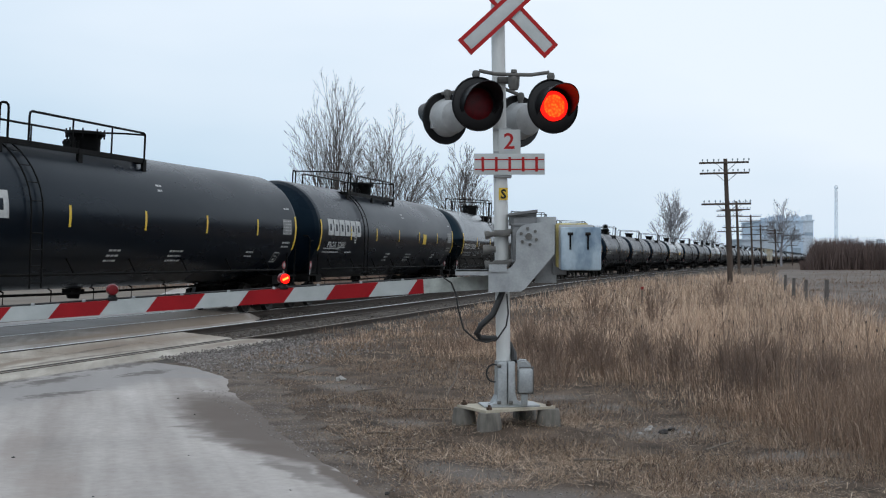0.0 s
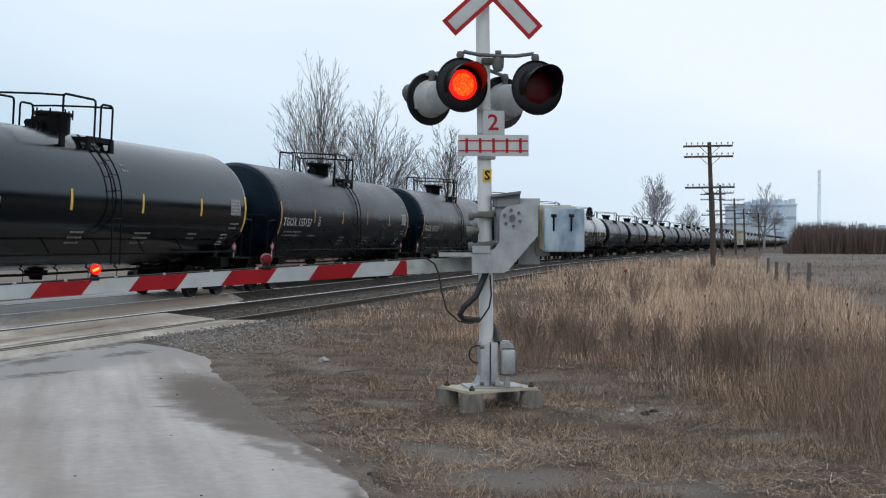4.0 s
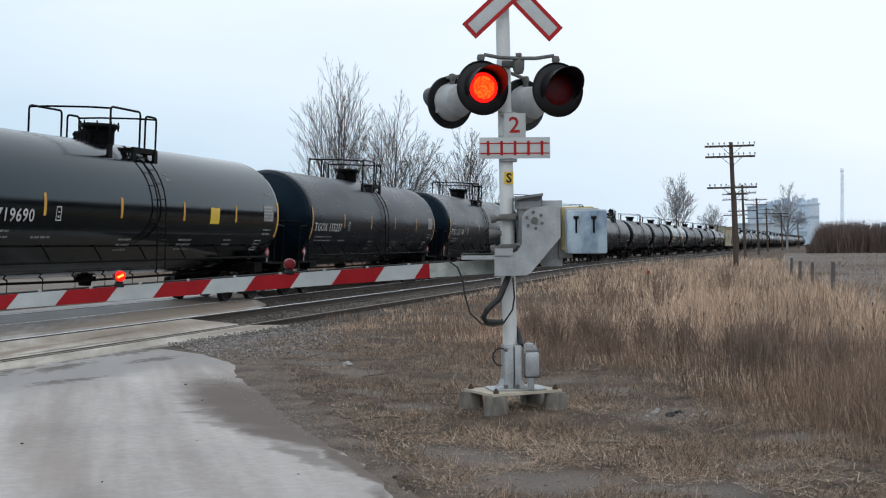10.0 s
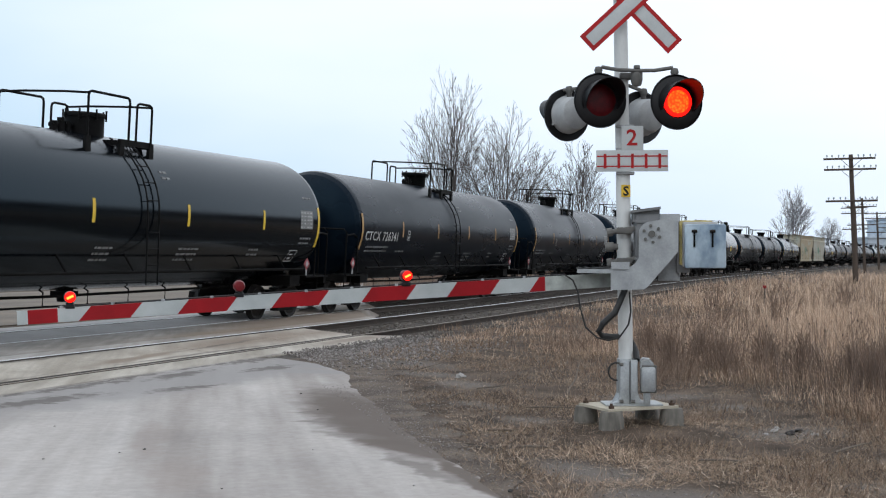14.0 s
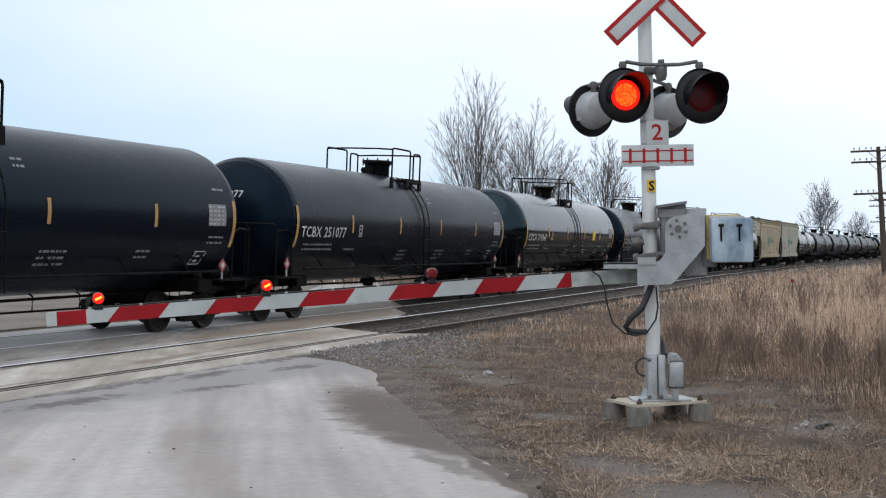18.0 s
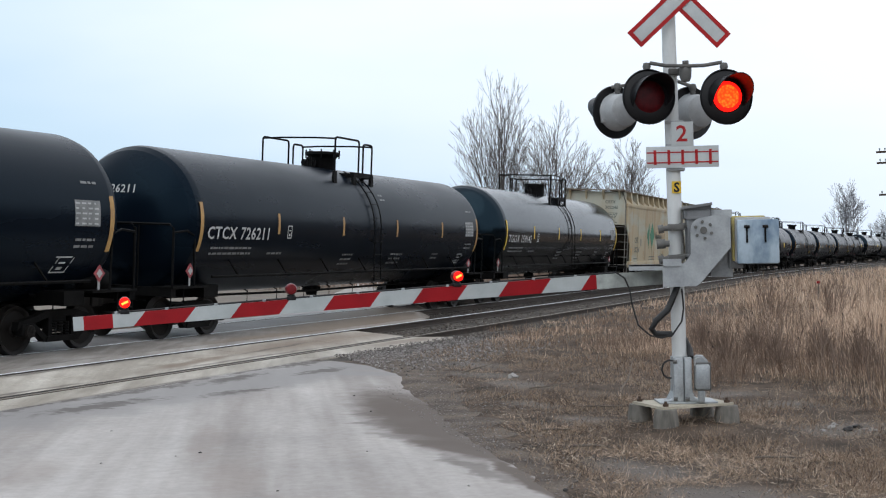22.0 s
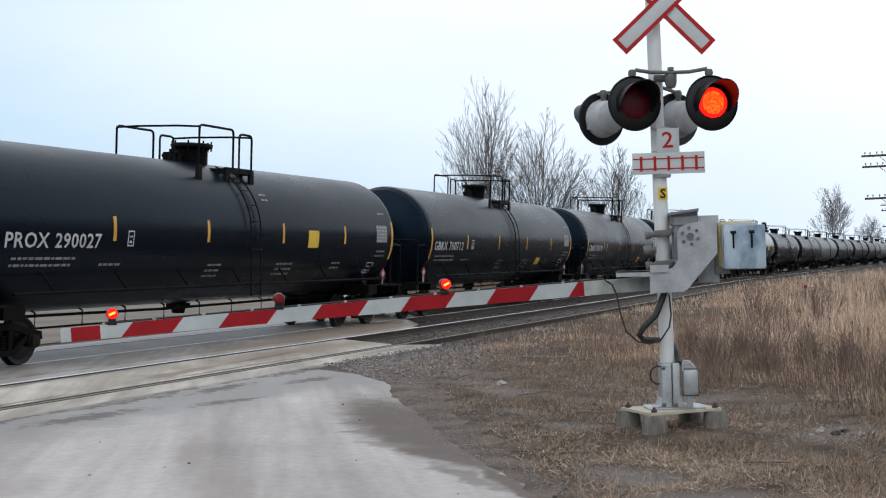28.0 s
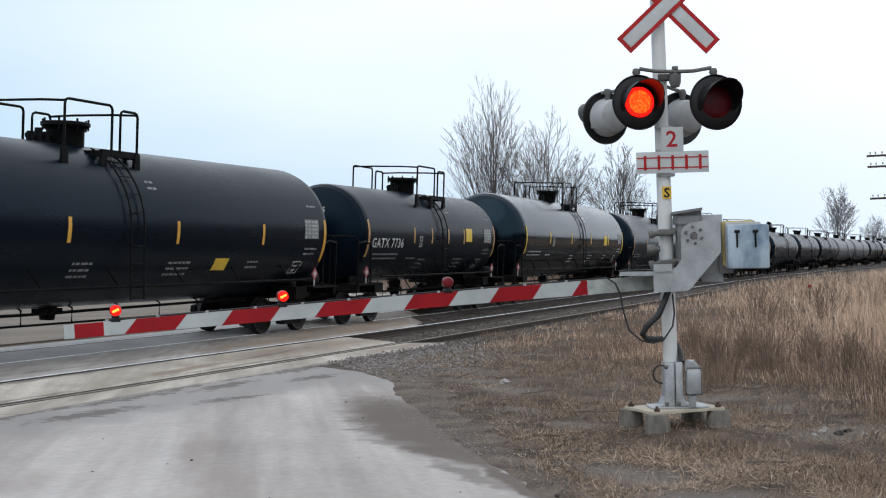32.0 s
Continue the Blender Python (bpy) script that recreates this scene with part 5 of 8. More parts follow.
def road_mat():
    m = node_mat("worn_road", (0.535, 0.508, 0.485), (0.43, 0.408, 0.392), 0.65, scale=0.7, fine=16, bump=0.0012, mix=0.9, grain=0.25, spec=0.08)
    n, l = m.node_tree.nodes, m.node_tree.links
    b = n["Principled BSDF"]
    col = b.inputs["Base Color"].links[0].from_socket
    # tyre lanes, broad and fine
    for across, along, lo, hi, low_c, amount in ((0.55, 0.035, 0.40, 0.58, (0.70, 0.68, 0.67), 1.0), (2.6, 0.11, 0.38, 0.62, (0.85, 0.835, 0.825), 0.75)):
        nz, rp, f = n.new("ShaderNodeTexNoise"), n.new("ShaderNodeValToRGB"), n.new("ShaderNodeValue")
        nz.inputs["Scale"].default_value, nz.inputs["Detail"].default_value, nz.inputs["Distortion"].default_value = 1.7, 4, 0.25
        l.new(coords_along(n, l, across, along), nz.inputs[0])
        rp.color_ramp.elements[0].position, rp.color_ramp.elements[1].position = lo, hi
        rp.color_ramp.elements[0].color, rp.color_ramp.elements[1].color = (*low_c, 1), (1, 1, 1, 1)
        l.new(nz.outputs[0], rp.inputs[0])
        f.outputs[0].default_value = amount
        col = blend_colour(n, l, col, rp.outputs[0], f.outputs[0], "MULTIPLY")
    for sc_, lo, hi, c_ in ((9.0, 0.42, 0.62, (0.94, 0.935, 0.93)), (30.0, 0.28, 0.34, (0.85, 0.84, 0.83))):
        nz, rp, f, tc = n.new("ShaderNodeTexNoise"), n.new("ShaderNodeValToRGB"), n.new("ShaderNodeValue"), n.new("ShaderNodeTexCoord")
        nz.inputs["Scale"].default_value, nz.inputs["Detail"].default_value = sc_, 7
        l.new(tc.outputs["Object"], nz.inputs[0])
        rp.color_ramp.elements[0].position, rp.color_ramp.elements[1].position = lo, hi
        rp.color_ramp.elements[0].color, rp.color_ramp.elements[1].color = (*c_, 1), (1, 1, 1, 1)
        l.new(nz.outputs[0], rp.inputs[0])
        f.outputs[0].default_value = 1.0
        col = blend_colour(n, l, col, rp.outputs[0], f.outputs[0], "MULTIPLY")
    grey = [line_spot(10, 6.6, 13, 0.95), line_spot(20, 7.0, 4.5, 0.9), (-4.0, 18.7, 1.1, 0.35, -15), (-3.5, 19.6, 0.9, 0.6, 0)]
    col = blend_colour(n, l, col, (0.27, 0.262, 0.258), patch_fac(n, l, grey, 1.0, 1.7, 0.45, 0.75))
    dark = [line_spot(23.0, 6.25, 0.9, 0.14), line_spot(20.4, 6.5, 0.7, 0.20, 6), line_spot(18.6, 6.25, 1.0, 0.10), line_spot(17.0, 6.85, 0.8, 0.24, -8), line_spot(15.2, 6.3, 0.8, 0.13), line_spot(13.8, 6.65, 0.6, 0.24, 10), line_spot(11.6, 6.3, 1.1, 0.2), line_spot(9.3, 6.4, 0.9, 0.24), line_spot(12.6, 7.6, 0.9, 0.08, 10), line_spot(18.8, 7.6, 0.5, 0.16, -12), line_spot(21.8, 7.2, 0.6, 0.16), line_spot(7.2, 6.5, 0.8, 0.3)] + [line_spot(s_, 6.10, 1.6, 0.07) for s_ in (22.5, 19.3, 16.4, 12.9, 9.6, 6.5)]
    wet = patch_fac(n, l, dark, 2.6, 7.0, 0.45, 0.8, 0.55)
    col = blend_colour(n, l, col, (0.115, 0.103, 0.095), wet)
    brown = [(-2.9, 9.6, 0.9, 0.22, 105), (-3.7, 11.5, 1.2, 0.16, 105), (-2.2, 8.3, 0.5, 0.18, 100), (-4.6, 9.8, 0.7, 0.2, 105)]
    col = blend_colour(n, l, col, (0.27, 0.225, 0.20), patch_fac(n, l, brown, 0.9, 2.2, 0.5, 0.38))
    wash = [(-2.12, 13.9, 1.6, 0.34, -72), (-1.86, 12.5, 1.1, 0.32, -64), (-1.55, 11.6, 0.85, 0.14, -38), (-1.05, 10.1, 0.75, 0.10, -62), (-2.55, 13.7, 0.30, 0.12, 10), (-2.35, 12.9, 0.3, 0.08, 0)]
    col = blend_colour(n, l, col, (0.185, 0.168, 0.155), patch_fac(n, l, wash, 0.7, 5.0, 0.40, 0.75, 0.35))
    mud = [(-2.06, 13.5, 2.8, 0.50, -70.8), (-1.2, 11.1, 1.05, 0.26, -50), (-0.62, 9.6, 1.5, 0.10, -70), (-0.3, 7.4, 1.5, 0.10, -84)]
    col = blend_colour(n, l, col, (0.125, 0.102, 0.088), patch_fac(n, l, mud, 0.5, 5.0, 0.42, 0.95, 0.25))
    l.new(col, b.inputs["Base Color"])
    return m


def dirt_patches():
    n, l = M_DIRT.node_tree.nodes, M_DIRT.node_tree.links
    b = n["Principled BSDF"]
    col = b.inputs["Base Color"].links[0].from_socket
    l.new(blend_colour(n, l, col, (0.17, 0.152, 0.138), patch_fac(n, l, BARE, 0.9, 2.5, 0.6, 0.7)), b.inputs["Base Color"])


dirt_patches()
for m_ in (M_PANEL, M_CREAM, M_TARMAC, M_TARMAC_OLD):
    worn_crossing(m_)
M_ROADWAY = road_mat()
# the road goes on beyond the railway
p0, p1 = beside_line(paved_to(-3.2), -3.21), beside_line(39.5, -3.21)
far_pts = [p1[:2], p0[:2], (p0.x - 0.145 * 75, p0.y + 0.99 * 75), (p1.x - 0.145 * 75, p1.y + 0.99 * 75)]
sheet("road_beyond", far_pts, GROUND + 0.058, M_CREAM, "worn pale road going on beyond the railway", "road")
road_pts = frayed(edge, 3, 0.04) + [(-30, -12), (-30, 4)] + near_edge[::-1]
sheet("road", road_pts, -0.0895, M_ROADWAY, "worn pale grey road running up to the crossing", "road")
sheet("shoulder", frayed([(-4.4, 20.9), (-3.5, 22.6), (-2.71, 21.5), (-2.21, 17.51), (-1.29, 13.5), (-0.67, 11.0), (-0.16, 8.96), (0.4, 6.5), (0.9, -12)], 7, 0.16) + [(0.0, -12), (-0.3, 6.5), (-0.8, 9.5), (-1.5, 11.5), (-2.6, 15.5), (-3.2, 17.9)], -0.0945, M_SHOULDER, "grey-brown gravel shoulder of the road", "road shoulder")


# ---- stones and grass, which nobody could count ----
def island_mat(name, cols, rough=0.85, trans=0.0):
    """Each piece takes its own shade from a row of colours."""
    cols = [(c[0] * 1.04, c[1], c[2] * 0.97) for c in cols]
    m = bpy.data.materials.new(name)
    m.use_nodes = True
    n, l = m.node_tree.nodes, m.node_tree.links
    b = n["Principled BSDF"]
    g, rp = n.new("ShaderNodeNewGeometry"), n.new("ShaderNodeValToRGB")
    e = rp.color_ramp.elements
    e[0].color, e[1].color = (*cols[0], 1), (*cols[-1], 1)
    for k, c in enumerate(cols[1:-1], 1):
        x = e.new(k / (len(cols) - 1))
        x.color = (*c, 1)
    l.new(g.outputs["Random Per Island"], rp.inputs[0])
    l.new(rp.outputs[0], b.inputs["Base Color"])
    b.inputs["Roughness"].default_value = rough
    b.inputs["Specular IOR Level"].default_value = 0.2
    return m


def raw_mesh(name, verts, faces_flat, sizes, material):
    me = bpy.data.meshes.new(name)
    me.vertices.add(len(verts))
    me.vertices.foreach_set("co", np.ascontiguousarray(verts, dtype=np.float32).ravel())
    me.loops.add(len(faces_flat))
    me.loops.foreach_set("vertex_index", np.ascontiguousarray(faces_flat, dtype=np.int32))
    me.polygons.add(len(sizes))
    me.polygons.foreach_set("loop_start", np.concatenate(([0], np.cumsum(sizes)[:-1])).astype(np.int32))
    me.update(calc_edges=True)
    me.validate()
    me.materials.append(material)
    return me


def blades(name, xy, z, height, width, lean, material, seed, label, category):
    """Bent blades: two quads' worth of leaf and a tip."""
    r_ = np.random.RandomState(seed)
    n = len(xy)
    a = r_.uniform(0, 2 * np.pi, n)
    d = r_.uniform(0, 2 * np.pi, n)
    side = np.stack([np.cos(a), np.sin(a), np.zeros(n)], 1) * (width / 2)[:, None]
    bend = np.stack([np.cos(d), np.sin(d), np.zeros(n)], 1) * (lean * height * r_.uniform(0.2, 1.0, n))[:, None]
    base = np.column_stack([xy, np.broadcast_to(z, (n,))])
    up = np.array([0, 0, 1.0])
    mid = base + up * (height * 0.55)[:, None] + bend * 0.35
    tip = base + up * (height * np.sqrt(np.clip(1 - (lean * 0.7) ** 2, 0.1, 1)))[:, None] + bend
    v = np.stack([base - side, base + side, mid + side * 0.8, mid - side * 0.8, tip], 1).reshape(-1, 3)
    i = (np.arange(n) * 5)[:, None]
    f = np.concatenate([i + np.array([0, 1, 2, 3]), i + np.array([3, 2, 4])], 1).ravel()
    return tagged(new(name, raw_mesh(name, v, f, np.tile([4, 3], n), material)), label, category, "", "stuff")


def line_lat(x, y):
    """Roughly how far a place lies to the viewer's side of the far track."""
    xl = np.interp(y, ys, xs)
    return (x - xl) * 0.955


def field_points(n, seed, y0, y1, x_lo, x_hi, power=1.0):
    """Points spread evenly to the eye: thinner with distance."""
    r_ = np.random.RandomState(seed)
    u = r_.uniform(0, 1, n)
    y = 1 / ((1 - u) / y0**power + u / y1**power) ** (1 / power)
    x = x_lo(y) + (x_hi(y) - x_lo(y)) * r_.uniform(0, 1, n)
    return np.stack([x, y], 1)


def clumpy(xy, scale, cut, seed):
    k = np.array([noise.noise(Vector((x * scale, y * scale, seed))) for x, y in xy])
    return k > cut


TALL_X, TALL_Y = [-4.5, -2.78, -0.81, 0.4, 1.65, 2.54, 3.07, 3.72, 4.6, 9.0], [25.5, 24.3, 22.7, 19.2, 17.4, 15.9, 13.6, 10.9, 9.0, 3.0]
EDGE_Y, EDGE_X = [-26, -22.1, -20.1, -18.3, -16.6, -14.1, -11.2, -9.8, -8.5, -6.0], [-4.3, -3.9, -2.9, -2.2, -1.95, -1.35, -0.75, -0.35, -0.05, 0.35]


def past_tall(xy):
    """Metres into the tall grass."""
    return xy[:, 1] - np.interp(xy[:, 0], TALL_X, TALL_Y)


def fbm(xy, scale, seed):
    return np.array([noise.noise(Vector((x * scale, y * scale, seed))) + 0.5 * noise.noise(Vector((x * scale * 2.3, y * scale * 2.3, seed + 4))) for x, y in xy])


def tufts(centres, count, spread, seed):
    """Blades gathered round tuft centres; gives places and the tuft of each."""
    r_ = np.random.RandomState(seed)
    i = np.repeat(np.arange(len(centres)), count)
    xy_ = centres[i] + r_.normal(0, 1, (len(i), 2)) * spread[i][:, None]
    return xy_, i


def tuft_blades(name, xy, centre, height, width, lean, material, seed, label, category, flat=0.0):
    """Blades that bend away from the middle of their tuft."""
    r_ = np.random.RandomState(seed)
    n = len(xy)
    out = xy - centre
    d = np.arctan2(out[:, 1], out[:, 0]) + r_.normal(0, 0.7, n)
    a = r_.uniform(0, 2 * np.pi, n)
    side = np.stack([np.cos(a), np.sin(a), np.zeros(n)], 1) * (width / 2)[:, None]
    th = np.clip(lean * np.abs(r_.normal(0.55, 0.35, n)), 0.02, 1.45)
    way = np.stack([np.cos(d), np.sin(d), np.zeros(n)], 1)
    up = np.array([0, 0, 1.0])
    soil = GROUND + mound(xy)
    base = np.column_stack([xy, soil])
    low_ = np.minimum(th * 0.5 + flat * np.abs(r_.normal(1.0, 0.35, n)), 1.5)
    p1 = base + height[:, None] * 0.5 * (np.cos(low_)[:, None] * up + np.sin(low_)[:, None] * way)
    p2 = p1 + height[:, None] * 0.5 * (np.cos(th * 1.4)[:, None] * up + np.sin(th * 1.4)[:, None] * way)
    p2[:, 2] = np.maximum(p2[:, 2], soil + 0.01)
    v = np.stack([base - side, base + side, p1 + side * 0.8, p1 - side * 0.8, p2], 1).reshape(-1, 3)
    i = (np.arange(n) * 5)[:, None]
    f = np.concatenate([i + np.array([0, 1, 2, 3]), i + np.array([3, 2, 4])], 1).ravel()
    return tagged(new(name, raw_mesh(name, v, f, np.tile([4, 3], n), material)), label, category, "", "stuff")


def open_ground(xy, margin=0.0):
    xe = np.interp(-xy[:, 1], EDGE_Y, EDGE_X)
    field = xy[:, 0] > np.interp(xy[:, 1], [10, 24, 37.5, 60, 107, 203], [9.5, 8.4, 11.4, 16.2, 27.5, 53]) + 0.5 * np.sin(xy[:, 1] * 1.7) * np.sin(xy[:, 1] * 0.43)
    lat = line_lat(xy[:, 0], xy[:, 1])
    return (xy[:, 0] > xe + margin) & (lat > np.where(xy[:, 1] > 29, 6.2 + 0.3 * np.sin(xy[:, 1] * 2.1), 7.2)) & ~field


def bare(xy):
    """How bare the soil is: 1 in the middle of a worn spot."""
    out = np.zeros(len(xy))
    for x, y, a, b, deg in BARE:
        c, s = math.cos(radians(deg)), math.sin(radians(deg))
        dx, dy = xy[:, 0] - x, xy[:, 1] - y
        out = np.maximum(out, 1 - np.hypot((c * dx + s * dy) / a, (-s * dx + c * dy) / b) / 1.3)
    return np.clip(out, 0, 1)


def mound(xy):
    """Height of the soil heaped round the signal's feet."""
    f = np.clip(1.25 - np.hypot(xy[:, 0] - 0.68, (xy[:, 1] - 12.62) * 0.9) / 1.0, 0, 1)
    return 0.075 * f * f * (3 - 2 * f)


g = np.array([(0.68 + 0.09 * i, 12.62 + 0.09 * j) for i in range(-16, 17) for j in range(-18, 19)])
g_z = GROUND - 0.004 + mound(g) + 0.012 * np.array([noise.noise(Vector((x * 6, y * 6, 1.0))) for x, y in g]) * (mound(g) > 0.004)
bm = bmesh.new()
gv = [bm.verts.new((x, y, z)) for (x, y), z in zip(g, g_z)]
for i in range(32):
    for j in range(36):
        q = [i * 37 + j, (i + 1) * 37 + j, (i + 1) * 37 + j + 1, i * 37 + j + 1]
        if max(g_z[k] for k in q) > GROUND + 0.001:
            bm.faces.new([gv[k] for k in q])
bmesh.ops.delete(bm, geom=[v for v in bm.verts if not v.link_faces], context="VERTS")
solid("soil_mound", bm, M_DIRT, "low mound of brown soil round the signal's feet", "ground", "structure")
M_STRAW = island_mat("straw", [(0.70, 0.54, 0.41), (0.54, 0.40, 0.295), (0.38, 0.275, 0.20), (0.78, 0.64, 0.51), (0.60, 0.455, 0.34), (0.24, 0.17, 0.125)])
M_RUSSET = island_mat("russet_grass", [(0.26, 0.18, 0.13), (0.17, 0.118, 0.088), (0.36, 0.265, 0.195), (0.12, 0.084, 0.065), (0.44, 0.34, 0.26)])
M_STALK = island_mat("weed_stalks", [(0.13, 0.095, 0.077), (0.085, 0.063, 0.053), (0.20, 0.157, 0.13), (0.16, 0.13, 0.117), (0.07, 0.052, 0.045)])
M_BRUSH = island_mat("dry_brush", [(0.20, 0.142, 0.108), (0.13, 0.094, 0.074), (0.29, 0.215, 0.165), (0.16, 0.122, 0.10), (0.38, 0.30, 0.235)])
# the darkest turf shades paint in shadow under the litter
M_TURF = island_mat("turf_blades", [(0.22, 0.158, 0.113), (0.36, 0.27, 0.20), (0.085, 0.06, 0.045), (0.49, 0.395, 0.305), (0.12, 0.086, 0.064), (0.045, 0.033, 0.026)])
M_MATTED = island_mat("matted_straw", [(0.44, 0.33, 0.24), (0.66, 0.53, 0.41), (0.24, 0.175, 0.127), (0.36, 0.262, 0.187), (0.74, 0.61, 0.48)])
M_LITTER = island_mat("dead_litter", [(0.46, 0.38, 0.29), (0.28, 0.215, 0.155), (0.62, 0.54, 0.44), (0.18, 0.13, 0.10), (0.36, 0.28, 0.205)])
rs = np.random.RandomState(42)


def toward_field(xy):
    """0 beside the railway, 1 towards the open field."""
    return np.clip((xy[:, 0] - 0.02 * xy[:, 1]) / (0.15 * xy[:, 1] + 0.5), 0.0, 1.0)


# pale straw in tufts, thickest towards the open field
c = field_points(30000, 1, 9.0, 120.0, lambda y: -0.16 * y - 1.0, lambda y: 0.40 * y + 2.5)
c = c[open_ground(c)]
into, right = past_tall(c), toward_field(c)
n_ = fbm(c, 0.45, 3.1) + 0.6 * fbm(c, 0.16, 8.4)
keep = rs.uniform(0, 1, len(c)) < np.clip((0.22 + 0.62 * right + 1.15 * n_) * np.clip(into / 2.5 + 0.22, 0.0, 1.0) * np.clip((c[:, 1] - 14) / 11, 0.16, 1.0), 0.0, 1.0)
c, right, n_, into = c[keep], right[keep], n_[keep], into[keep]
xy, i = tufts(c, 11, 0.05 + 0.0045 * c[:, 1], 2)
hgt = ((0.17 + 0.40 * right) * (1 + 0.7 * n_) * np.clip(into / 7.0 + 0.28, 0.26, 1.0) * np.clip(c[:, 1] / 40 + 0.45, 0.6, 1.0))[i] * rs.uniform(0.35, 1.3, len(xy))
tuft_blades("dry_grass", xy, c[i], hgt, 0.0022 + 0.00027 * xy[:, 1], 1.5, M_STRAW, 2, "tufted straw-coloured dead grass", "grass")
# darker russet grass nearer the railway and between the tufts
c = field_points(24000, 21, 8.0, 90.0, lambda y: -0.20 * y - 1.0, lambda y: 0.40 * y + 2.5)
c = c[open_ground(c, 0.25)]
into, right = past_tall(c), toward_field(c)
n_ = fbm(c, 0.6, 7.7) + 0.5 * fbm(c, 0.2, 1.9)
keep = rs.uniform(0, 1, len(c)) < np.clip((0.50 - 0.15 * right + 1.1 * n_) * np.clip(into / 4.0 + 0.7, 0.08, 1.0), 0.0, 1.0)
c, right, n_, into = c[keep], right[keep], n_[keep], into[keep]
xy, i = tufts(c, 10, 0.06 + 0.0045 * c[:, 1], 3)
hgt = ((0.13 + 0.22 * right) * (1 + 0.7 * n_) * np.clip(into / 5.0 + 0.75, 0.35, 1.15))[i] * rs.uniform(0.35, 1.25, len(xy))
tuft_blades("russet_grass", xy, c[i], hgt, 0.0022 + 0.00026 * xy[:, 1], 1.2, M_RUSSET, 22, "brown dead grass between paler tufts", "grass")
# dark upright weed stems in clumps
c = field_points(5200, 5, 11.0, 80.0, lambda y: -0.10 * y - 1.0, lambda y: 0.40 * y + 2.5)
c = c[open_ground(c) & (past_tall(c) > 0.0)]
n_, right = fbm(c, 0.35, 9.7), toward_field(c)
keep = rs.uniform(0, 1, len(c)) < np.clip(0.28 + 1.3 * n_, 0.03, 1.0) * np.clip(24 / c[:, 1], 0.3, 1.0) ** 1.5
c, n_, right = c[keep], n_[keep], right[keep]
xy, i = tufts(c, 7, 0.14 + 0.007 * c[:, 1], 6)
tuft_blades("weed_stalks", xy, c[i], ((0.34 + 0.42 * right) * (1 + 0.5 * n_))[i] * rs.uniform(0.45, 1.35, len(xy)), 0.0020 + 0.00020 * xy[:, 1], 0.55, M_STALK, 6, "dark brown standing weed stems", "weeds")
# thickets of fine arching stems: towards the field, and behind the signal post
c = []
for x, y, a_, b_, deg, count in ((4.1, 16.0, 0.7, 0.8, 20, 42), (5.2, 15.2, 0.9, 1.2, 0, 60), (3.9, 18.2, 0.8, 0.9, 0, 26), (5.6, 18.0, 1.3, 1.2, 0, 60), (4.5, 12.9, 0.6, 0.9, 0, 36), (3.75, 11.6, 0.45, 0.6, 0, 12), (4.2, 10.9, 0.5, 0.7, 0, 18), (3.5, 9.7, 0.4, 0.4, 0, 6), (2.0, 20.5, 0.9, 2.2, -15, 75), (2.6, 24.5, 1.0, 2.5, -15, 60), (1.35, 17.6, 0.5, 0.9, 0, 36), (0.6, 23.5, 1.2, 2.0, -10, 50), (3.0, 18.9, 0.5, 0.7, 0, 30)):
    p = rs.normal(0, 0.5, (count, 2)) * (a_, b_)
    cs, sn = math.cos(radians(deg)), math.sin(radians(deg))
    c.append(np.stack([x + cs * p[:, 0] - sn * p[:, 1], y + sn * p[:, 0] + cs * p[:, 1]], 1))
c = np.concatenate(c)
c = c[open_ground(c)]
xy, i = tufts(c, 17, np.full(len(c), 0.09), 61)
tuft_blades("dry_brush", xy, c[i], (rs.uniform(0.30, 0.85, len(c)) * np.where(c[:, 0] > 3.2, 1.05, 0.9))[i] * rs.uniform(0.45, 1.15, len(xy)), np.full(len(xy), 0.0048), 1.0, M_BRUSH, 62, "fine brown arching stems of dry brush", "brush")
# thin dead stubble on the open field
c = field_points(9000, 41, 22.0, 190.0, lambda y: 0.20 * y + 2.0, lambda y: 0.46 * y + 4.0)
c = c[c[:, 0] > np.interp(c[:, 1], [10, 24, 37.5, 60, 107, 203], [9.5, 8.4, 11.4, 16.2, 27.5, 53]) - 0.3]
n_ = fbm(c, 0.25, 4.4)
c = c[rs.uniform(0, 1, len(c)) < np.clip(0.25 + 1.2 * n_, 0.03, 1)]
xy, i = tufts(c, 8, 0.10 + 0.006 * c[:, 1], 43)
tuft_blades("stubble", xy, c[i], rs.uniform(0.06, 0.32, len(xy)), 0.002 + 0.00026 * xy[:, 1], 1.2, M_BRUSH, 44, "thin brown dead stubble on bare field", "grass")
# short trodden turf round the post, in clumps with worn soil between
xy = field_points(400000, 8, 6.6, 30.0, lambda y: -0.35 * y - 1.0, lambda y: 0.40 * y + 1.5)
xy = xy[open_ground(xy, -0.35)]
xe = np.interp(-xy[:, 1], EDGE_Y, EDGE_X)
n_ = fbm(xy, 0.9, 1.3) + 0.55 * fbm(xy, 3.4, 6.6)
ok = rs.uniform(0, 1, len(xy)) < np.clip((0.50 + 1.15 * n_) * np.clip((xy[:, 0] - xe + 0.3) / 0.9, 0.02, 1), 0.04, 1) * (1 - 0.93 * bare(xy))
xy, n_ = xy[ok], n_[ok]
tuft_blades("turf", xy, xy + rs.normal(0, 1, xy.shape), rs.uniform(0.025, 0.12, len(xy)) * (1.0 + 0.6 * n_), 0.0017 + 0.00019 * xy[:, 1], 2.5, M_TURF, 9, "short trodden brown turf", "grass", 0.45)
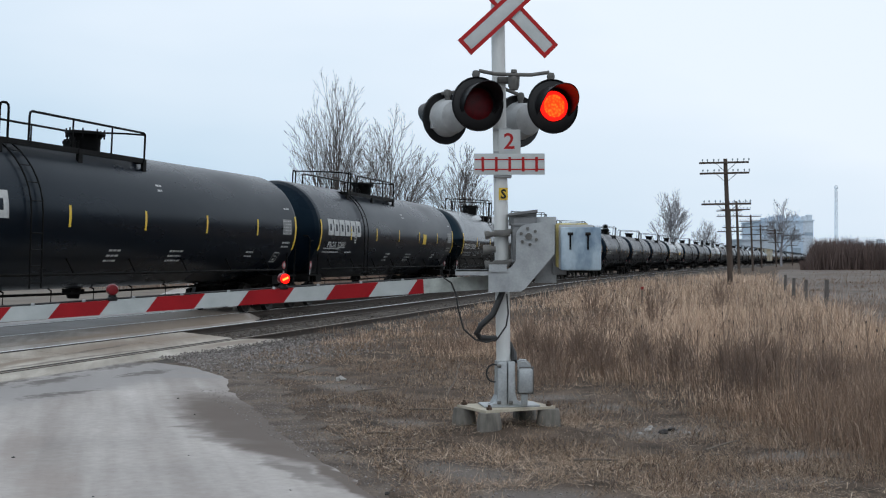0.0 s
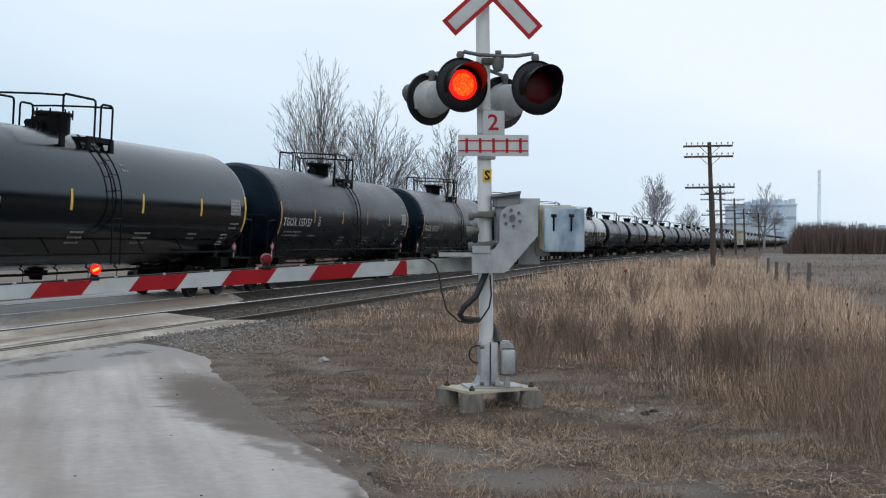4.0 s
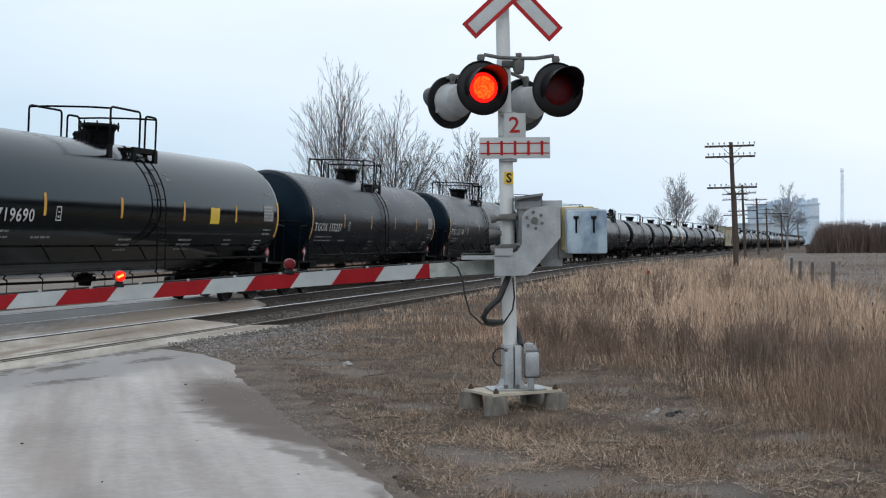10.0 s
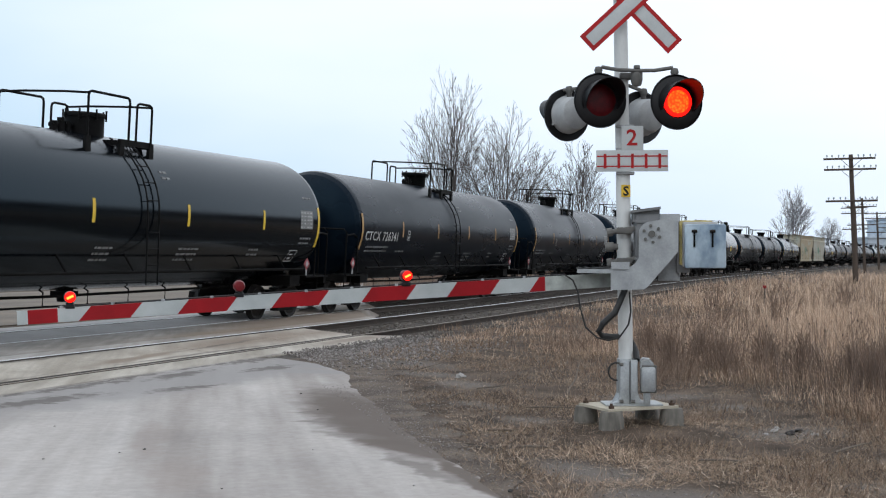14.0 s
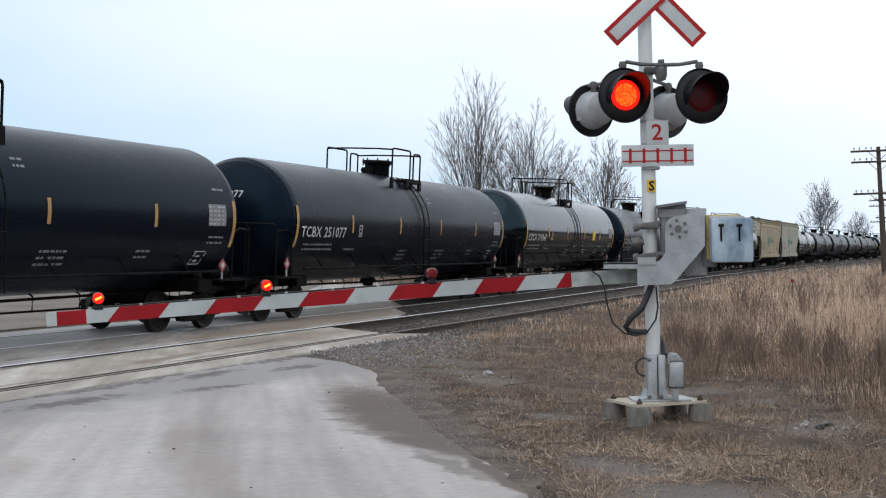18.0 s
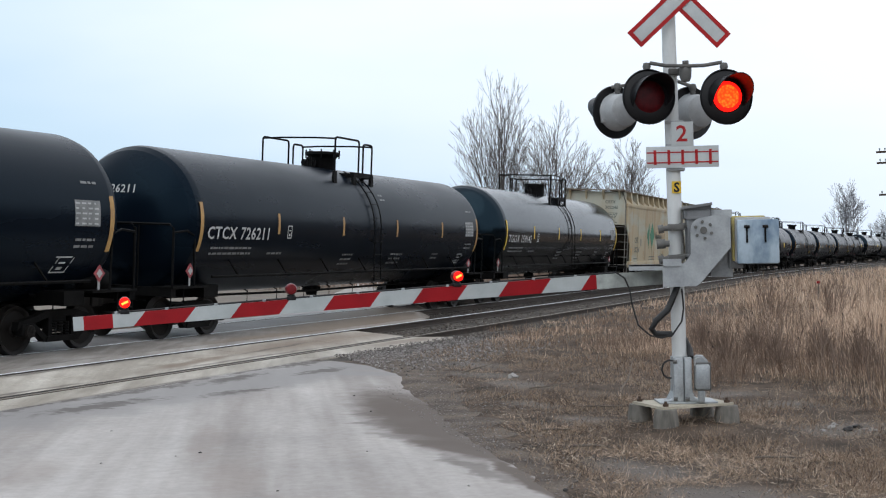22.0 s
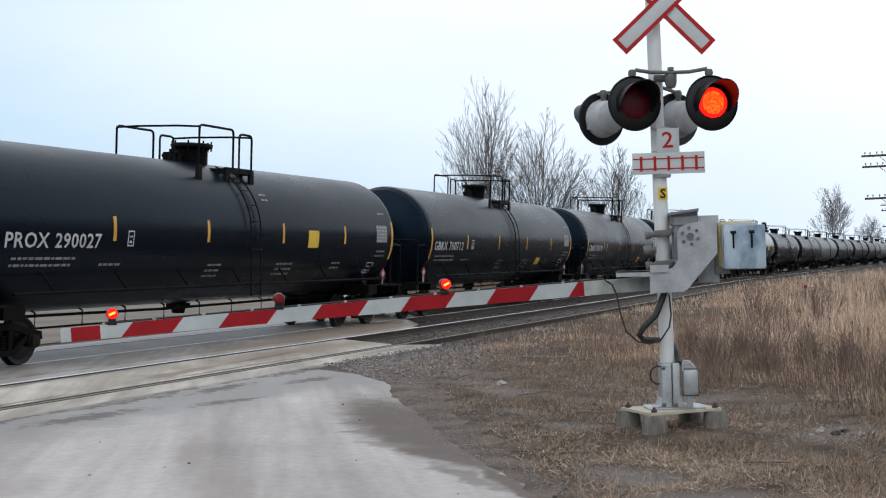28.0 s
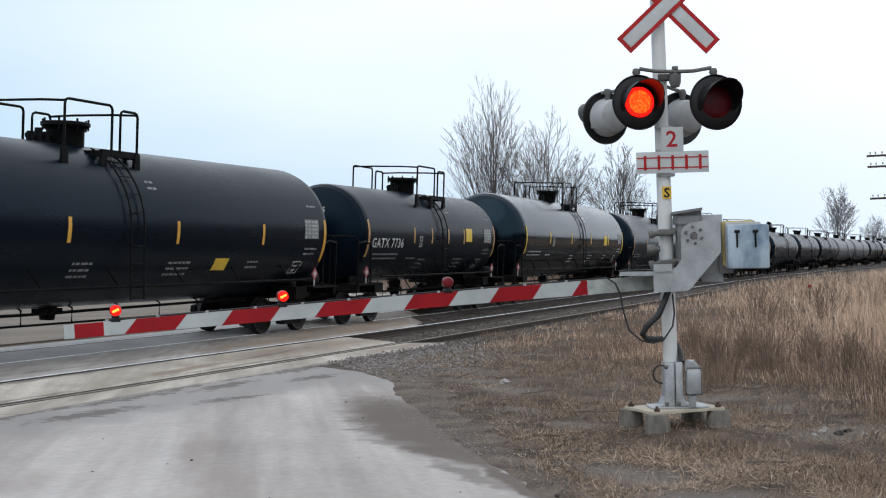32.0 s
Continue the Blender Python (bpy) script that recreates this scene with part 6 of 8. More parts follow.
# paler matted tufts in the trodden turf, beaten flat
c = field_points(2300, 31, 7.0, 24.0, lambda y: -0.22 * y - 0.5, lambda y: 0.40 * y + 1.5)
c = c[open_ground(c, 0.1) & (past_tall(c) < 3)]
c = c[(fbm(c, 0.8, 12.2) + 0.4 * fbm(c, 2.6, 3.3) > 0.10 + 0.30 * (c[:, 0] > 0.22 * c[:, 1])) & (bare(c) < 0.2)]
xy, i = tufts(c, 36, 0.05 + 0.004 * c[:, 1], 33)
tuft_blades("matted_straw", xy, c[i], rs.uniform(0.05, 0.20, len(xy)), 0.0017 + 0.00018 * xy[:, 1], 2.7, M_MATTED, 34, "matted pale straw tufts in trodden turf", "grass", 0.95)
# flattened straw and bits of stalk lying about
xy = field_points(16000, 12, 6.8, 30.0, lambda y: -0.2 * y - 0.5, lambda y: 0.40 * y + 1.5)
xy = xy[open_ground(xy)]
xy = xy[fbm(xy, 1.1, 5.5) > -0.05]
n = len(xy)
a = rs.uniform(0, 2 * np.pi, n)
ln, wd = rs.uniform(0.03, 0.16, n), rs.uniform(0.0012, 0.0035, n)
d = np.stack([np.cos(a), np.sin(a), rs.uniform(-0.02, 0.25, n)], 1) * ln[:, None]
s_ = np.stack([-np.sin(a), np.cos(a), np.zeros(n)], 1) * wd[:, None]
b_ = np.column_stack([xy, GROUND + mound(xy) + 0.012])
v = np.stack([b_ - s_, b_ + s_, b_ + d + s_, b_ + d - s_], 1).reshape(-1, 3)
tagged(new("grass_litter", raw_mesh("grass_litter", v, np.arange(4 * n), np.full(n, 4), M_LITTER)), "flattened pale straw lying on the ground", "litter", "", "stuff")


def stones(name, pts, size, material, seed, label):
    """Lumps of broken stone: squashed, turned eight-sided lumps."""
    r_ = np.random.RandomState(seed)
    n = len(pts)
    octa = np.array([(1, 0, 0), (0, 1, 0), (-1, 0, 0), (0, -1, 0), (0, 0, 1), (0, 0, -1.0)])
    tri = np.array([(0, 1, 4), (1, 2, 4), (2, 3, 4), (3, 0, 4), (1, 0, 5), (2, 1, 5), (3, 2, 5), (0, 3, 5)])
    a = r_.uniform(0, 2 * np.pi, n)
    c, s = np.cos(a), np.sin(a)
    scale = size[:, None] * r_.uniform(0.55, 1.2, (n, 3)) * np.array([1, 1, 0.7])
    o = octa[None] * scale[:, None] + r_.uniform(-0.25, 0.25, (n, 6, 3)) * size[:, None, None]
    v = np.stack([o[..., 0] * c[:, None] - o[..., 1] * s[:, None], o[..., 0] * s[:, None] + o[..., 1] * c[:, None], o[..., 2]], 2) + pts[:, None]
    f = (tri[None] + (np.arange(n) * 6)[:, None, None]).reshape(-1)
    return tagged(new(name, raw_mesh(name, v.reshape(-1, 3), f, np.full(n * 8, 3), material)), label, "gravel", "", "stuff")


M_GRAVEL = island_mat("gravel_shades", [(0.21, 0.20, 0.195), (0.15, 0.14, 0.135), (0.27, 0.26, 0.255), (0.19, 0.175, 0.165), (0.33, 0.32, 0.315), (0.13, 0.12, 0.113)])
M_BALLAST_STONE = island_mat("ballast_shades", [(0.10, 0.09, 0.08), (0.06, 0.054, 0.048), (0.16, 0.145, 0.13), (0.08, 0.07, 0.062), (0.22, 0.21, 0.20)])
# gravel at the corner of the crossing and down the shoulder
pts = []
rng = random.Random(77)
while len(pts) < 4200:
    s, l_ = rng.uniform(20.5, 30.5), rng.uniform(5.9, 9.0)
    p = beside_line(s, l_)
    if rng.random() < (1 - abs(s - 25.0) / 6.0) * (1 - abs(l_ - 7.0) / 2.4) and p.x > np.interp(-p.y, [-23, -20.1, -18.3, -16], [-5.2, -3.8, -2.9, -2.6]):
        pts.append((p.x, p.y, -0.088 + rng.uniform(-0.01, 0.008)))
for k in range(500):
    f, q = rng.uniform(-1, 1), abs(rng.gauss(0, 0.22))
    pts.append((-2.1 + 3.0 * f * 0.329 + q * 0.944, 13.75 - 3.0 * f * 0.944 + q * 0.329, -0.0895))
for x, y, a_, b_, deg in BARE:
    for k in range(90):
        pts.append((x + rng.gauss(0, a_ * 0.6), y + rng.gauss(0, b_ * 0.6), -0.097))
for k in range(1500):
    y = rng.uniform(7.5, 18.5)
    x = float(np.interp(-y, [-18.3, -16.6, -14.1, -11.2, -9.8, -8.5, -6.0], [-2.85, -2.6, -1.9, -1.1, -0.6, -0.3, 0.1])) + abs(rng.gauss(0.0, 0.45))
    pts.append((x, y, -0.094))
pts = np.array(pts)
stones("gravel", pts, np.where(np.arange(len(pts)) < 4200, rs.uniform(0.008, 0.034, len(pts)), rs.uniform(0.004, 0.014, len(pts))), M_GRAVEL, 4, "loose grey gravel beside the crossing")
pts = []
for k in range(26000):
    s = 30 + 70 * rng.random() ** 1.6
    l_ = rng.uniform(-2.4, 7.0)
    z = float(np.interp(l_, [-3.4, -1.9, -0.72, 0.72, 2.2, 3.6, 5.0, 5.5, 6.1, 7.0], [GROUND, -0.12, -0.10, -0.18, -0.22, -0.14, -0.27, -0.24, GROUND - 0.015, GROUND + 0.004]))
    p = beside_line(s, l_, z + 0.005)
    pts.append(tuple(p))
pts = np.array(pts)
stones("ballast_stones", pts, rs.uniform(0.02, 0.05, len(pts)), M_BALLAST_STONE, 14, "dark broken ballast stones between the rails")


# ---- the crossing signal and its gate ----
BASE = Vector((0.645, 12.62, GROUND))
LEAN = -0.0155          # the post leans a little towards the road


def at(x, z, y=12.62):
    """World place to the signal's own space."""
    return Vector((x, y, z)) - BASE


def axis_x(z):
    return 0.648 + LEAN * z


M_POST = node_mat("post_paint_white_grey", (0.68, 0.69, 0.68), (0.56, 0.57, 0.56), 0.5, grain=0.15, scale=3, fine=50, bump=0.001, stretch=(1, 1, 0.3))
M_CAST_DARK = node_mat("weathered_casting", (0.145, 0.14, 0.13), (0.085, 0.083, 0.078), 0.6, scale=9, fine=60, bump=0.001, grain=0.2)
M_BOLT = node_mat("rusty_bolt", (0.085, 0.05, 0.032), (0.045, 0.028, 0.02), 0.8, scale=20, fine=90, bump=0.001)
M_CASE = node_mat("drive_case_grey", (0.19, 0.195, 0.20), (0.13, 0.135, 0.14), 0.55, scale=6, fine=60, bump=0.001, grain=0.2)
M_CAST = node_mat("cast_aluminium", (0.40, 0.42, 0.43), (0.30, 0.32, 0.33), 0.42, metal=0.35, scale=7, fine=60, bump=0.002)
signal = thing("crossing_signal", "white-grey railway crossing signal post with crossbuck and flashing red lights", "crossing signal", m=Matrix.Translation(BASE))


def sig(name, bm, material, label="", parent=None, smooth=35):
    return part(name, bm, material, parent or signal, label, smooth)


bm = bmesh.new()
add_cyl(bm, at(axis_x(0.1), 0.1), at(axis_x(4.45), 4.45), 0.070, 0.066, 28)
add_lathe(bm, [(0.066, 0.0), (0.075, 0.01), (0.06, 0.05), (0.0, 0.07)], 20, "Z", at(axis_x(4.45), 4.45))
post = sig("post", bm, M_POST, "pale grey painted steel post")
# crossbuck: two white blades with red borders
for k, (a, off) in enumerate(((45, 0.0), (-43, -0.012))):
    c = at(0.688, 4.0, 12.50 + off)
    m = Matrix.Translation(c) @ Matrix.Rotation(radians(9), 4, "Z") @ Matrix.Rotation(radians(a), 4, "Y")
    bm = bmesh.new()
    add_box(bm, -0.595, 0.595, -0.003, 0.003, -0.096, 0.096, m, bevel=0.001)
    blade = sig("crossbuck_blade", bm, M_WHITE, "white crossbuck blade with red border")
    for x0, x1, z0, z1 in ((-0.595, 0.595, 0.058, 0.096), (-0.595, 0.595, -0.096, -0.058), (-0.595, -0.555, -0.058, 0.058), (0.555, 0.595, -0.058, 0.058)):
        bm = bmesh.new()
        add_box(bm, x0, x1, -0.0055, -0.0032, z0, z1, m)
        sig("border_strip", bm, M_RED, "", blade)
bm = bmesh.new()
add_box(bm, -0.06, 0.06, -0.05, 0.09, -0.10, 0.10, Matrix.Translation(at(0.64, 4.0, 12.56)), bevel=0.01)
sig("crossbuck_clamp", bm, M_CAST_DARK)

# lamp crossarm and junction casting
bm = bmesh.new()
add_lathe(bm, [(0.0, 0.05), (0.04, 0.04), (0.058, 0.0), (0.055, -0.08), (0.04, -0.12), (0.0, -0.13)], 16, "Z", at(0.735, 3.32, 12.50))
add_box(bm, -0.085, 0.075, -0.04, 0.08, -0.03, 0.03, Matrix.Translation(at(0.66, 3.30, 12.54)), bevel=0.012)
add_cyl(bm, at(0.735, 3.36, 12.47), at(0.735, 3.39, 12.47), 0.03, n=12)
sig("junction_casting", bm, M_CAST_DARK, "grey cast junction box")
bm = bmesh.new()
add_tube(bm, [at(0.40, 3.37, 12.40), at(0.55, 3.345, 12.43), at(0.735, 3.34, 12.46), at(0.90, 3.335, 12.43), at(1.07, 3.355, 12.40)], 0.018, 10)
sig("lamp_arm", bm, M_CAST_DARK, "grey tubular lamp arm")
bm = bmesh.new()
add_tube(bm, [at(0.04, 3.22, 12.92), at(0.3, 3.24, 12.88), at(0.64, 3.26, 12.82), at(0.82, 3.20, 12.90)], 0.018, 10)
sig("lamp_arm", bm, M_CAST_DARK, "grey tubular lamp arm")

BULBS = {}


def flasher(name, c, toward, back=False):
    """A flashing light: black background disc, grey housing, hood and red lens. It faces along its own -y."""
    m = Matrix.Translation(c) @ Matrix.Rotation(radians(toward), 4, "Z")
    f = new("flashing_light")
    f.parent = signal
    f.matrix_basis = m
    bm = bmesh.new()
    add_lathe(bm, [(0.152, -0.010), (0.235, -0.004), (0.250, 0.006), (0.256, -0.012), (0.262, 0.0), (0.256, 0.018), (0.235, 0.012), (0.150, 0.008)], 44, "Y")
    disc = part("background_disc", bm, M_BLACK, f, "black round background disc")
    bm = bmesh.new()
    add_lathe(bm, [(0.186, 0.008), (0.190, 0.03), (0.176, 0.05), (0.168, 0.14), (0.152, 0.185), (0.09, 0.215), (0.0, 0.22)], 32, "Y")
    for k in range(3):
        a = radians(90 + 120 * k)
        add_box(bm, -0.02, 0.02, 0.01, 0.05, -0.02, 0.02, Matrix.Translation((0.178 * math.cos(a), 0, 0.178 * math.sin(a))))
    part("housing", bm, M_GALV_DULL, f, "grey cast lamp housing")
    bm = bmesh.new()
    rise = 0.245 if back else 0.29
    add_cyl(bm, (0, 0.05, 0.15), (0, 0.05, rise), 0.026, n=12)
    add_lathe(bm, [(0.0, 0.04), (0.03, 0.033), (0.04, 0.0), (0.03, -0.033), (0.0, -0.04)], 14, "Z", (0, 0.05, rise))
    part("lamp_bracket", bm, M_CAST_DARK, f)
    # hood: an open half tube, longest at the crown
    bm = bmesh.new()
    rings = []
    for k in range(25):
        a = radians(-28 + 236 * k / 24)
        depth = 0.30 * max(0.0, math.sin((a + radians(28)) / radians(236) * math.pi)) ** 0.7 + 0.01
        row = []
        for rr, dd in ((0.178, 0.0), (0.178, depth), (0.186, depth), (0.186, 0.0)):
            row.append(bm.verts.new((rr * math.cos(a), -0.008 - dd, rr * math.sin(a))))
        rings.append(row)
    for u, v in zip(rings, rings[1:]):
        for k in range(4):
            bm.faces.new((u[k], u[(k + 1) % 4], v[(k + 1) % 4], v[k]))
    bm.faces.new(rings[0])
    bm.faces.new(rings[-1][::-1])
    part("hood", bm, M_BLACK, f, "black lamp hood")
    bm = bmesh.new()
    add_lathe(bm, [(0.160, 0.001), (0.144, -0.013), (0.10, -0.022), (0.0, -0.026)], 36, "Y")
    part("lens", bm, M_LENS_DARK, f, "dark red lamp lens")
    if not back:
        # the lit filament disc comes forward when its lamp burns
        bm = bmesh.new()
        add_lathe(bm, [(0.143, 0.0), (0.139, -0.012), (0.108, -0.018), (0.108, -0.0185)], 36, "Y")
        b = part("bulb", bm, M_GLOW, f, "glowing red lamp")
        bm = bmesh.new()
        add_lathe(bm, [(0.110, -0.0170), (0.06, -0.022), (0.0, -0.024)], 30, "Y")
        part("bulb_core", bm, M_GLOW_CORE, b)
        BULBS[name] = b
    return f


flasher("left", at(0.385, 3.048, 12.36), 18)
flasher("right", at(1.10, 3.025, 12.36), 18)
flasher("back_left", at(0.072, 2.975, 12.95), 212, True)
flasher("back_right", at(0.80, 2.945, 12.95), 212, True)

# number plate "2" and the track symbol
tilt = Matrix.Rotation(radians(4), 4, "Z") @ Matrix.Rotation(radians(-0.3), 4, "Y")
bm = bmesh.new()
m = Matrix.Translation(at(0.695, 2.70, 12.50)) @ tilt
add_box(bm, -0.105, 0.105, -0.004, 0.004, -0.118, 0.118, m, bevel=0.002)
plate = sig("number_sign", bm, M_WHITE, "white sign with a red 2")
me = letters("2", 0.215, M_RED, -0.005, -0.066, -0.006, align="CENTER", squash=1.05, bold=0.014)
for v in me.vertices:
    v.co = m @ v.co
part("numeral", me, None, plate)
bm = bmesh.new()
m = Matrix.Translation(at(0.693, 2.485, 12.50)) @ tilt
add_box(bm, -0.342, 0.342, -0.004, 0.004, -0.102, 0.102, m, bevel=0.002)
plate = sig("track_sign", bm, M_WHITE, "white sign with red railway track symbol")
for z in (0.044, -0.052):
    bm = bmesh.new()
    add_box(bm, -0.335, 0.335, -0.0075, -0.0048, z - 0.006, z + 0.006, m)
    sig("track_line", bm, M_RED, "", plate)
for k in range(5):
    x = -0.258 + 0.130 * k
    bm = bmesh.new()
    add_box(bm, x - 0.013, x + 0.013, -0.0068, -0.0046, -0.072, 0.068, m)
    sig("track_bar", bm, M_RED, "", plate)
for z in (2.60, 2.37, 2.82):
    bm = bmesh.new()
    add_box(bm, -0.085, 0.085, -0.105, 0.06, -0.012, 0.012, Matrix.Translation(at(axis_x(z) + 0.02, z, 12.62)), bevel=0.004)
    sig("sign_clamp", bm, M_GALV_DULL)
bm = bmesh.new()
m = Matrix.Translation(at(axis_x(2.2) + 0.022, 2.2, 12.545)) @ Matrix.Rotation(radians(14), 4, "Z")
add_box(bm, -0.045, 0.045, -0.002, 0.002, -0.058, 0.058, m)
tag_ = sig("letter_tag", bm, M_TAG, "yellow tag with a black S")
me = letters("S", 0.125, M_BLACK, 0, -0.043, -0.004, align="CENTER", bold=0.03)
for v in me.vertices:
    v.co = m @ v.co
part("letter", me, None, tag_)

# foot: split casting, terminal box, plate on four stub piles
bm = bmesh.new()
for z0, z1, r0, r1 in ((0.152, 0.18, 0.16, 0.16), (0.18, 0.26, 0.14, 0.10), (0.26, 0.59, 0.095, 0.085)):
    add_cyl(bm, at(axis_x(z0), z0), at(axis_x(z1), z1), r0, r1, 24)
sig("foot_casting", bm, M_CAST, "grey flared foot casting")
TBS = Matrix.Translation(-BASE)
bm = bmesh.new()
add_box(bm, -0.275, 0.275, -0.17, 0.17, 0.152, 0.172, TBS @ Matrix.Translation((0.69, 12.60, 0)) @ Matrix.Rotation(radians(8), 4, "Z"), bevel=0.008)
sig("foot_flange", bm, M_CAST, "grey cast foot flange")
bm = bmesh.new()
add_prism(bm, [(0.50, 0.172), (0.555, 0.195), (0.572, 0.25), (0.574, 0.588), (0.665, 0.588), (0.665, 0.172)], 12.43, 12.60, TBS)
bmesh.ops.bevel(bm, geom=bm.edges[:], offset=0.010, segments=2, affect="EDGES", profile=0.5)
sig("half_shell", bm, M_CAST, "grey bolted half shell")
bm = bmesh.new()
add_prism(bm, [(0.673, 0.172), (0.673, 0.588), (0.742, 0.588), (0.746, 0.28), (0.765, 0.21), (0.83, 0.172)], 12.43, 12.60, TBS)
bmesh.ops.bevel(bm, geom=bm.edges[:], offset=0.010, segments=2, affect="EDGES", profile=0.5)
sig("half_shell", bm, M_CAST, "grey bolted half shell")
for x, z in ((0.60, 0.55), (0.60, 0.20), (0.71, 0.20)):
    bm = bmesh.new()
    add_cyl(bm, at(x - 0.028, z, 12.425), at(x + 0.004, z, 12.415), 0.017, n=8)
    sig("shell_bolt", bm, M_CAST_DARK)
bm = bmesh.new()
add_box(bm, 0.770, 0.905, 12.42, 12.54, 0.292, 0.532, TBS, bevel=0.028)
add_box(bm, 0.80, 0.86, 12.42, 12.52, 0.17, 0.30, TBS, bevel=0.01)
box_ = sig("terminal_box", bm, M_CAST, "pale grey cast terminal box")
bm = bmesh.new()
add_box(bm, 0.758, 0.917, 12.400, 12.418, 0.280, 0.544, TBS, bevel=0.008)
sig("box_rim", bm, M_CAST_DARK, "darker box rim", box_)
bm = bmesh.new()
add_box(bm, 0.770, 0.905, 12.352, 12.402, 0.293, 0.530, TBS, bevel=0.022)
sig("box_lid", bm, M_CAST, "", box_)
bm = bmesh.new()
add_prism(bm, [(0.765, 0.53), (0.90, 0.53), (0.885, 0.57), (0.85, 0.605), (0.79, 0.61), (0.765, 0.59)], 12.42, 12.53, TBS)
sig("box_neck", bm, M_CAST, "", box_)
bm = bmesh.new()
add_tube(bm, [at(0.765, 0.52, 12.36), at(0.775, 0.585, 12.35), at(0.83, 0.60, 12.35), at(0.86, 0.57, 12.35)], 0.008, 6)
sig("box_bail", bm, M_GALV_DULL)
corner = [(0.19, 12.68), (0.455, 12.16), (1.135, 12.55), (0.90, 13.08)]
bm = bmesh.new()
lo = [bm.verts.new(Vector((x, y, 0.128)) - BASE) for x, y in corner]
hi = [bm.verts.new(Vector((x, y, 0.152)) - BASE) for x, y in corner]
bm.faces.new(lo[::-1])
bm.faces.new(hi)
for k in range(4):
    bm.faces.new((lo[k], lo[(k + 1) % 4], hi[(k + 1) % 4], hi[k]))
sig("base_plate", bm, M_PLINTH, "stained cream base plate", smooth=None)
mid = Vector((sum(x for x, _ in corner) / 4, sum(y for _, y in corner) / 4))
for x, y in corner:
    p = Vector((x, y)).lerp(mid, 0.14)
    bm = bmesh.new()
    add_lathe(bm, [(0.0, -0.25), (0.118, -0.25), (0.120, 0.04), (0.115, 0.14), (0.10, 0.226), (0.0, 0.228)], 18, "Z", at(p.x, GROUND, p.y))
    sig("concrete_foot", bm, M_CONC, "weathered concrete foot")
    bm = bmesh.new()
    add_cyl(bm, at(p.x, 0.14, p.y), at(p.x, 0.20, p.y), 0.014, n=8)
    add_cyl(bm, at(p.x, 0.152, p.y), at(p.x, 0.178, p.y), 0.030, n=6)
    sig("anchor_bolt", bm, M_BOLT, "rusty anchor bolt")
# hoses
bm = bmesh.new()
add_tube(bm, [at(0.64, 1.30, 12.50), at(0.60, 1.20, 12.47), at(0.53, 1.04, 12.45), at(0.41, 0.93, 12.45), at(0.375, 0.86, 12.46), at(0.41, 0.815, 12.48), at(0.50, 0.805, 12.52), at(0.60, 0.80, 12.66), at(0.70, 0.74, 12.70), at(0.735, 0.66, 12.62), at(0.74, 0.58, 12.54)], 0.031, 10)
sig("corrugated_hose", bm, M_HOSE, "black flexible conduit")
bm = bmesh.new()
pts = [at(0.60, 0.56, 12.45)] + [at(0.54 + 0.075 * math.cos(a), 0.48 + 0.085 * math.sin(a), 12.44) for a in [radians(40 + 30 * k) for k in range(9)]]
add_tube(bm, pts, 0.009, 6)
sig("wire_loop", bm, M_HOSE)

# ---- gate: drive, arm, counterweights ----
gate = thing("crossing_gate", "lowered red and white striped crossing gate with steel counterweights", "crossing gate", m=Matrix.Translation(BASE))


def gt(name, bm, material, label="", parent=None, smooth=35):
    return part(name, bm, material, parent or gate, label, smooth)


TB = Matrix.Translation(-BASE)
bm = bmesh.new()
add_box(bm, 0.72, 0.945, 12.44, 12.78, 1.50, 1.98, TB, bevel=0.02)
add_prism(bm, [(0.685, 1.985), (0.955, 2.02), (0.955, 2.045), (0.685, 2.01)], 12.40, 12.82, TB)
add_prism(bm, [(0.70, 1.90), (0.95, 1.90), (0.95, 2.02), (0.70, 1.985)], 12.46, 12.78, TB)
for z_ in (1.55, 1.90):
    add_box(bm, 0.712, 0.95, 12.425, 12.445, z_ - 0.012, z_ + 0.012, TB, bevel=0.004)
gt("drive_case", bm, M_CASE, "grey gate drive case with sloping lid")
bm = bmesh.new()
add_box(bm, 0.945, 1.15, 12.56, 12.60, 1.34, 1.98, TB, bevel=0.006)
gt("rear_plate", bm, M_GALV, "pale galvanised rear plate")
hub = (0.868, 1.785)
outline = [(0.748, 1.785)] + [(hub[0] + 0.12 * math.cos(radians(a)), hub[1] + 0.12 * math.sin(radians(a))) for a in range(165, 80, -15)] + [(1.0, 1.925), (1.115, 1.905), (1.115, 1.62), (0.83, 1.285), (0.79, 1.262), (0.485, 1.255), (0.485, 1.455), (0.62, 1.46), (0.70, 1.49), (0.748, 1.56)]
bm = bmesh.new()
add_prism(bm, outline, 12.36, 12.385, TB)
side = gt("arm_plate", bm, M_GALV, "galvanised steel gate arm plate")
bm = bmesh.new()
add_prism(bm, [(x + 0.02, z) for x, z in outline], 12.80, 12.825, TB)
gt("arm_plate", bm, M_GALV, "galvanised steel gate arm plate")
bm = bmesh.new()
add_cyl(bm, at(hub[0], hub[1], 12.36), at(hub[0], hub[1], 12.335), 0.032, n=16)
gt("hub", bm, M_CAST_DARK, "dark hub bolt", side)
for k in range(6):
    a = radians(30 + 60 * k) + 0.15
    bm = bmesh.new()
    add_cyl(bm, at(hub[0] + 0.078 * math.cos(a), hub[1] + 0.078 * math.sin(a), 12.36), at(hub[0] + 0.078 * math.cos(a), hub[1] + 0.078 * math.sin(a), 12.343), 0.016, n=6)
    gt("bolt", bm, M_CAST_DARK, "", side)
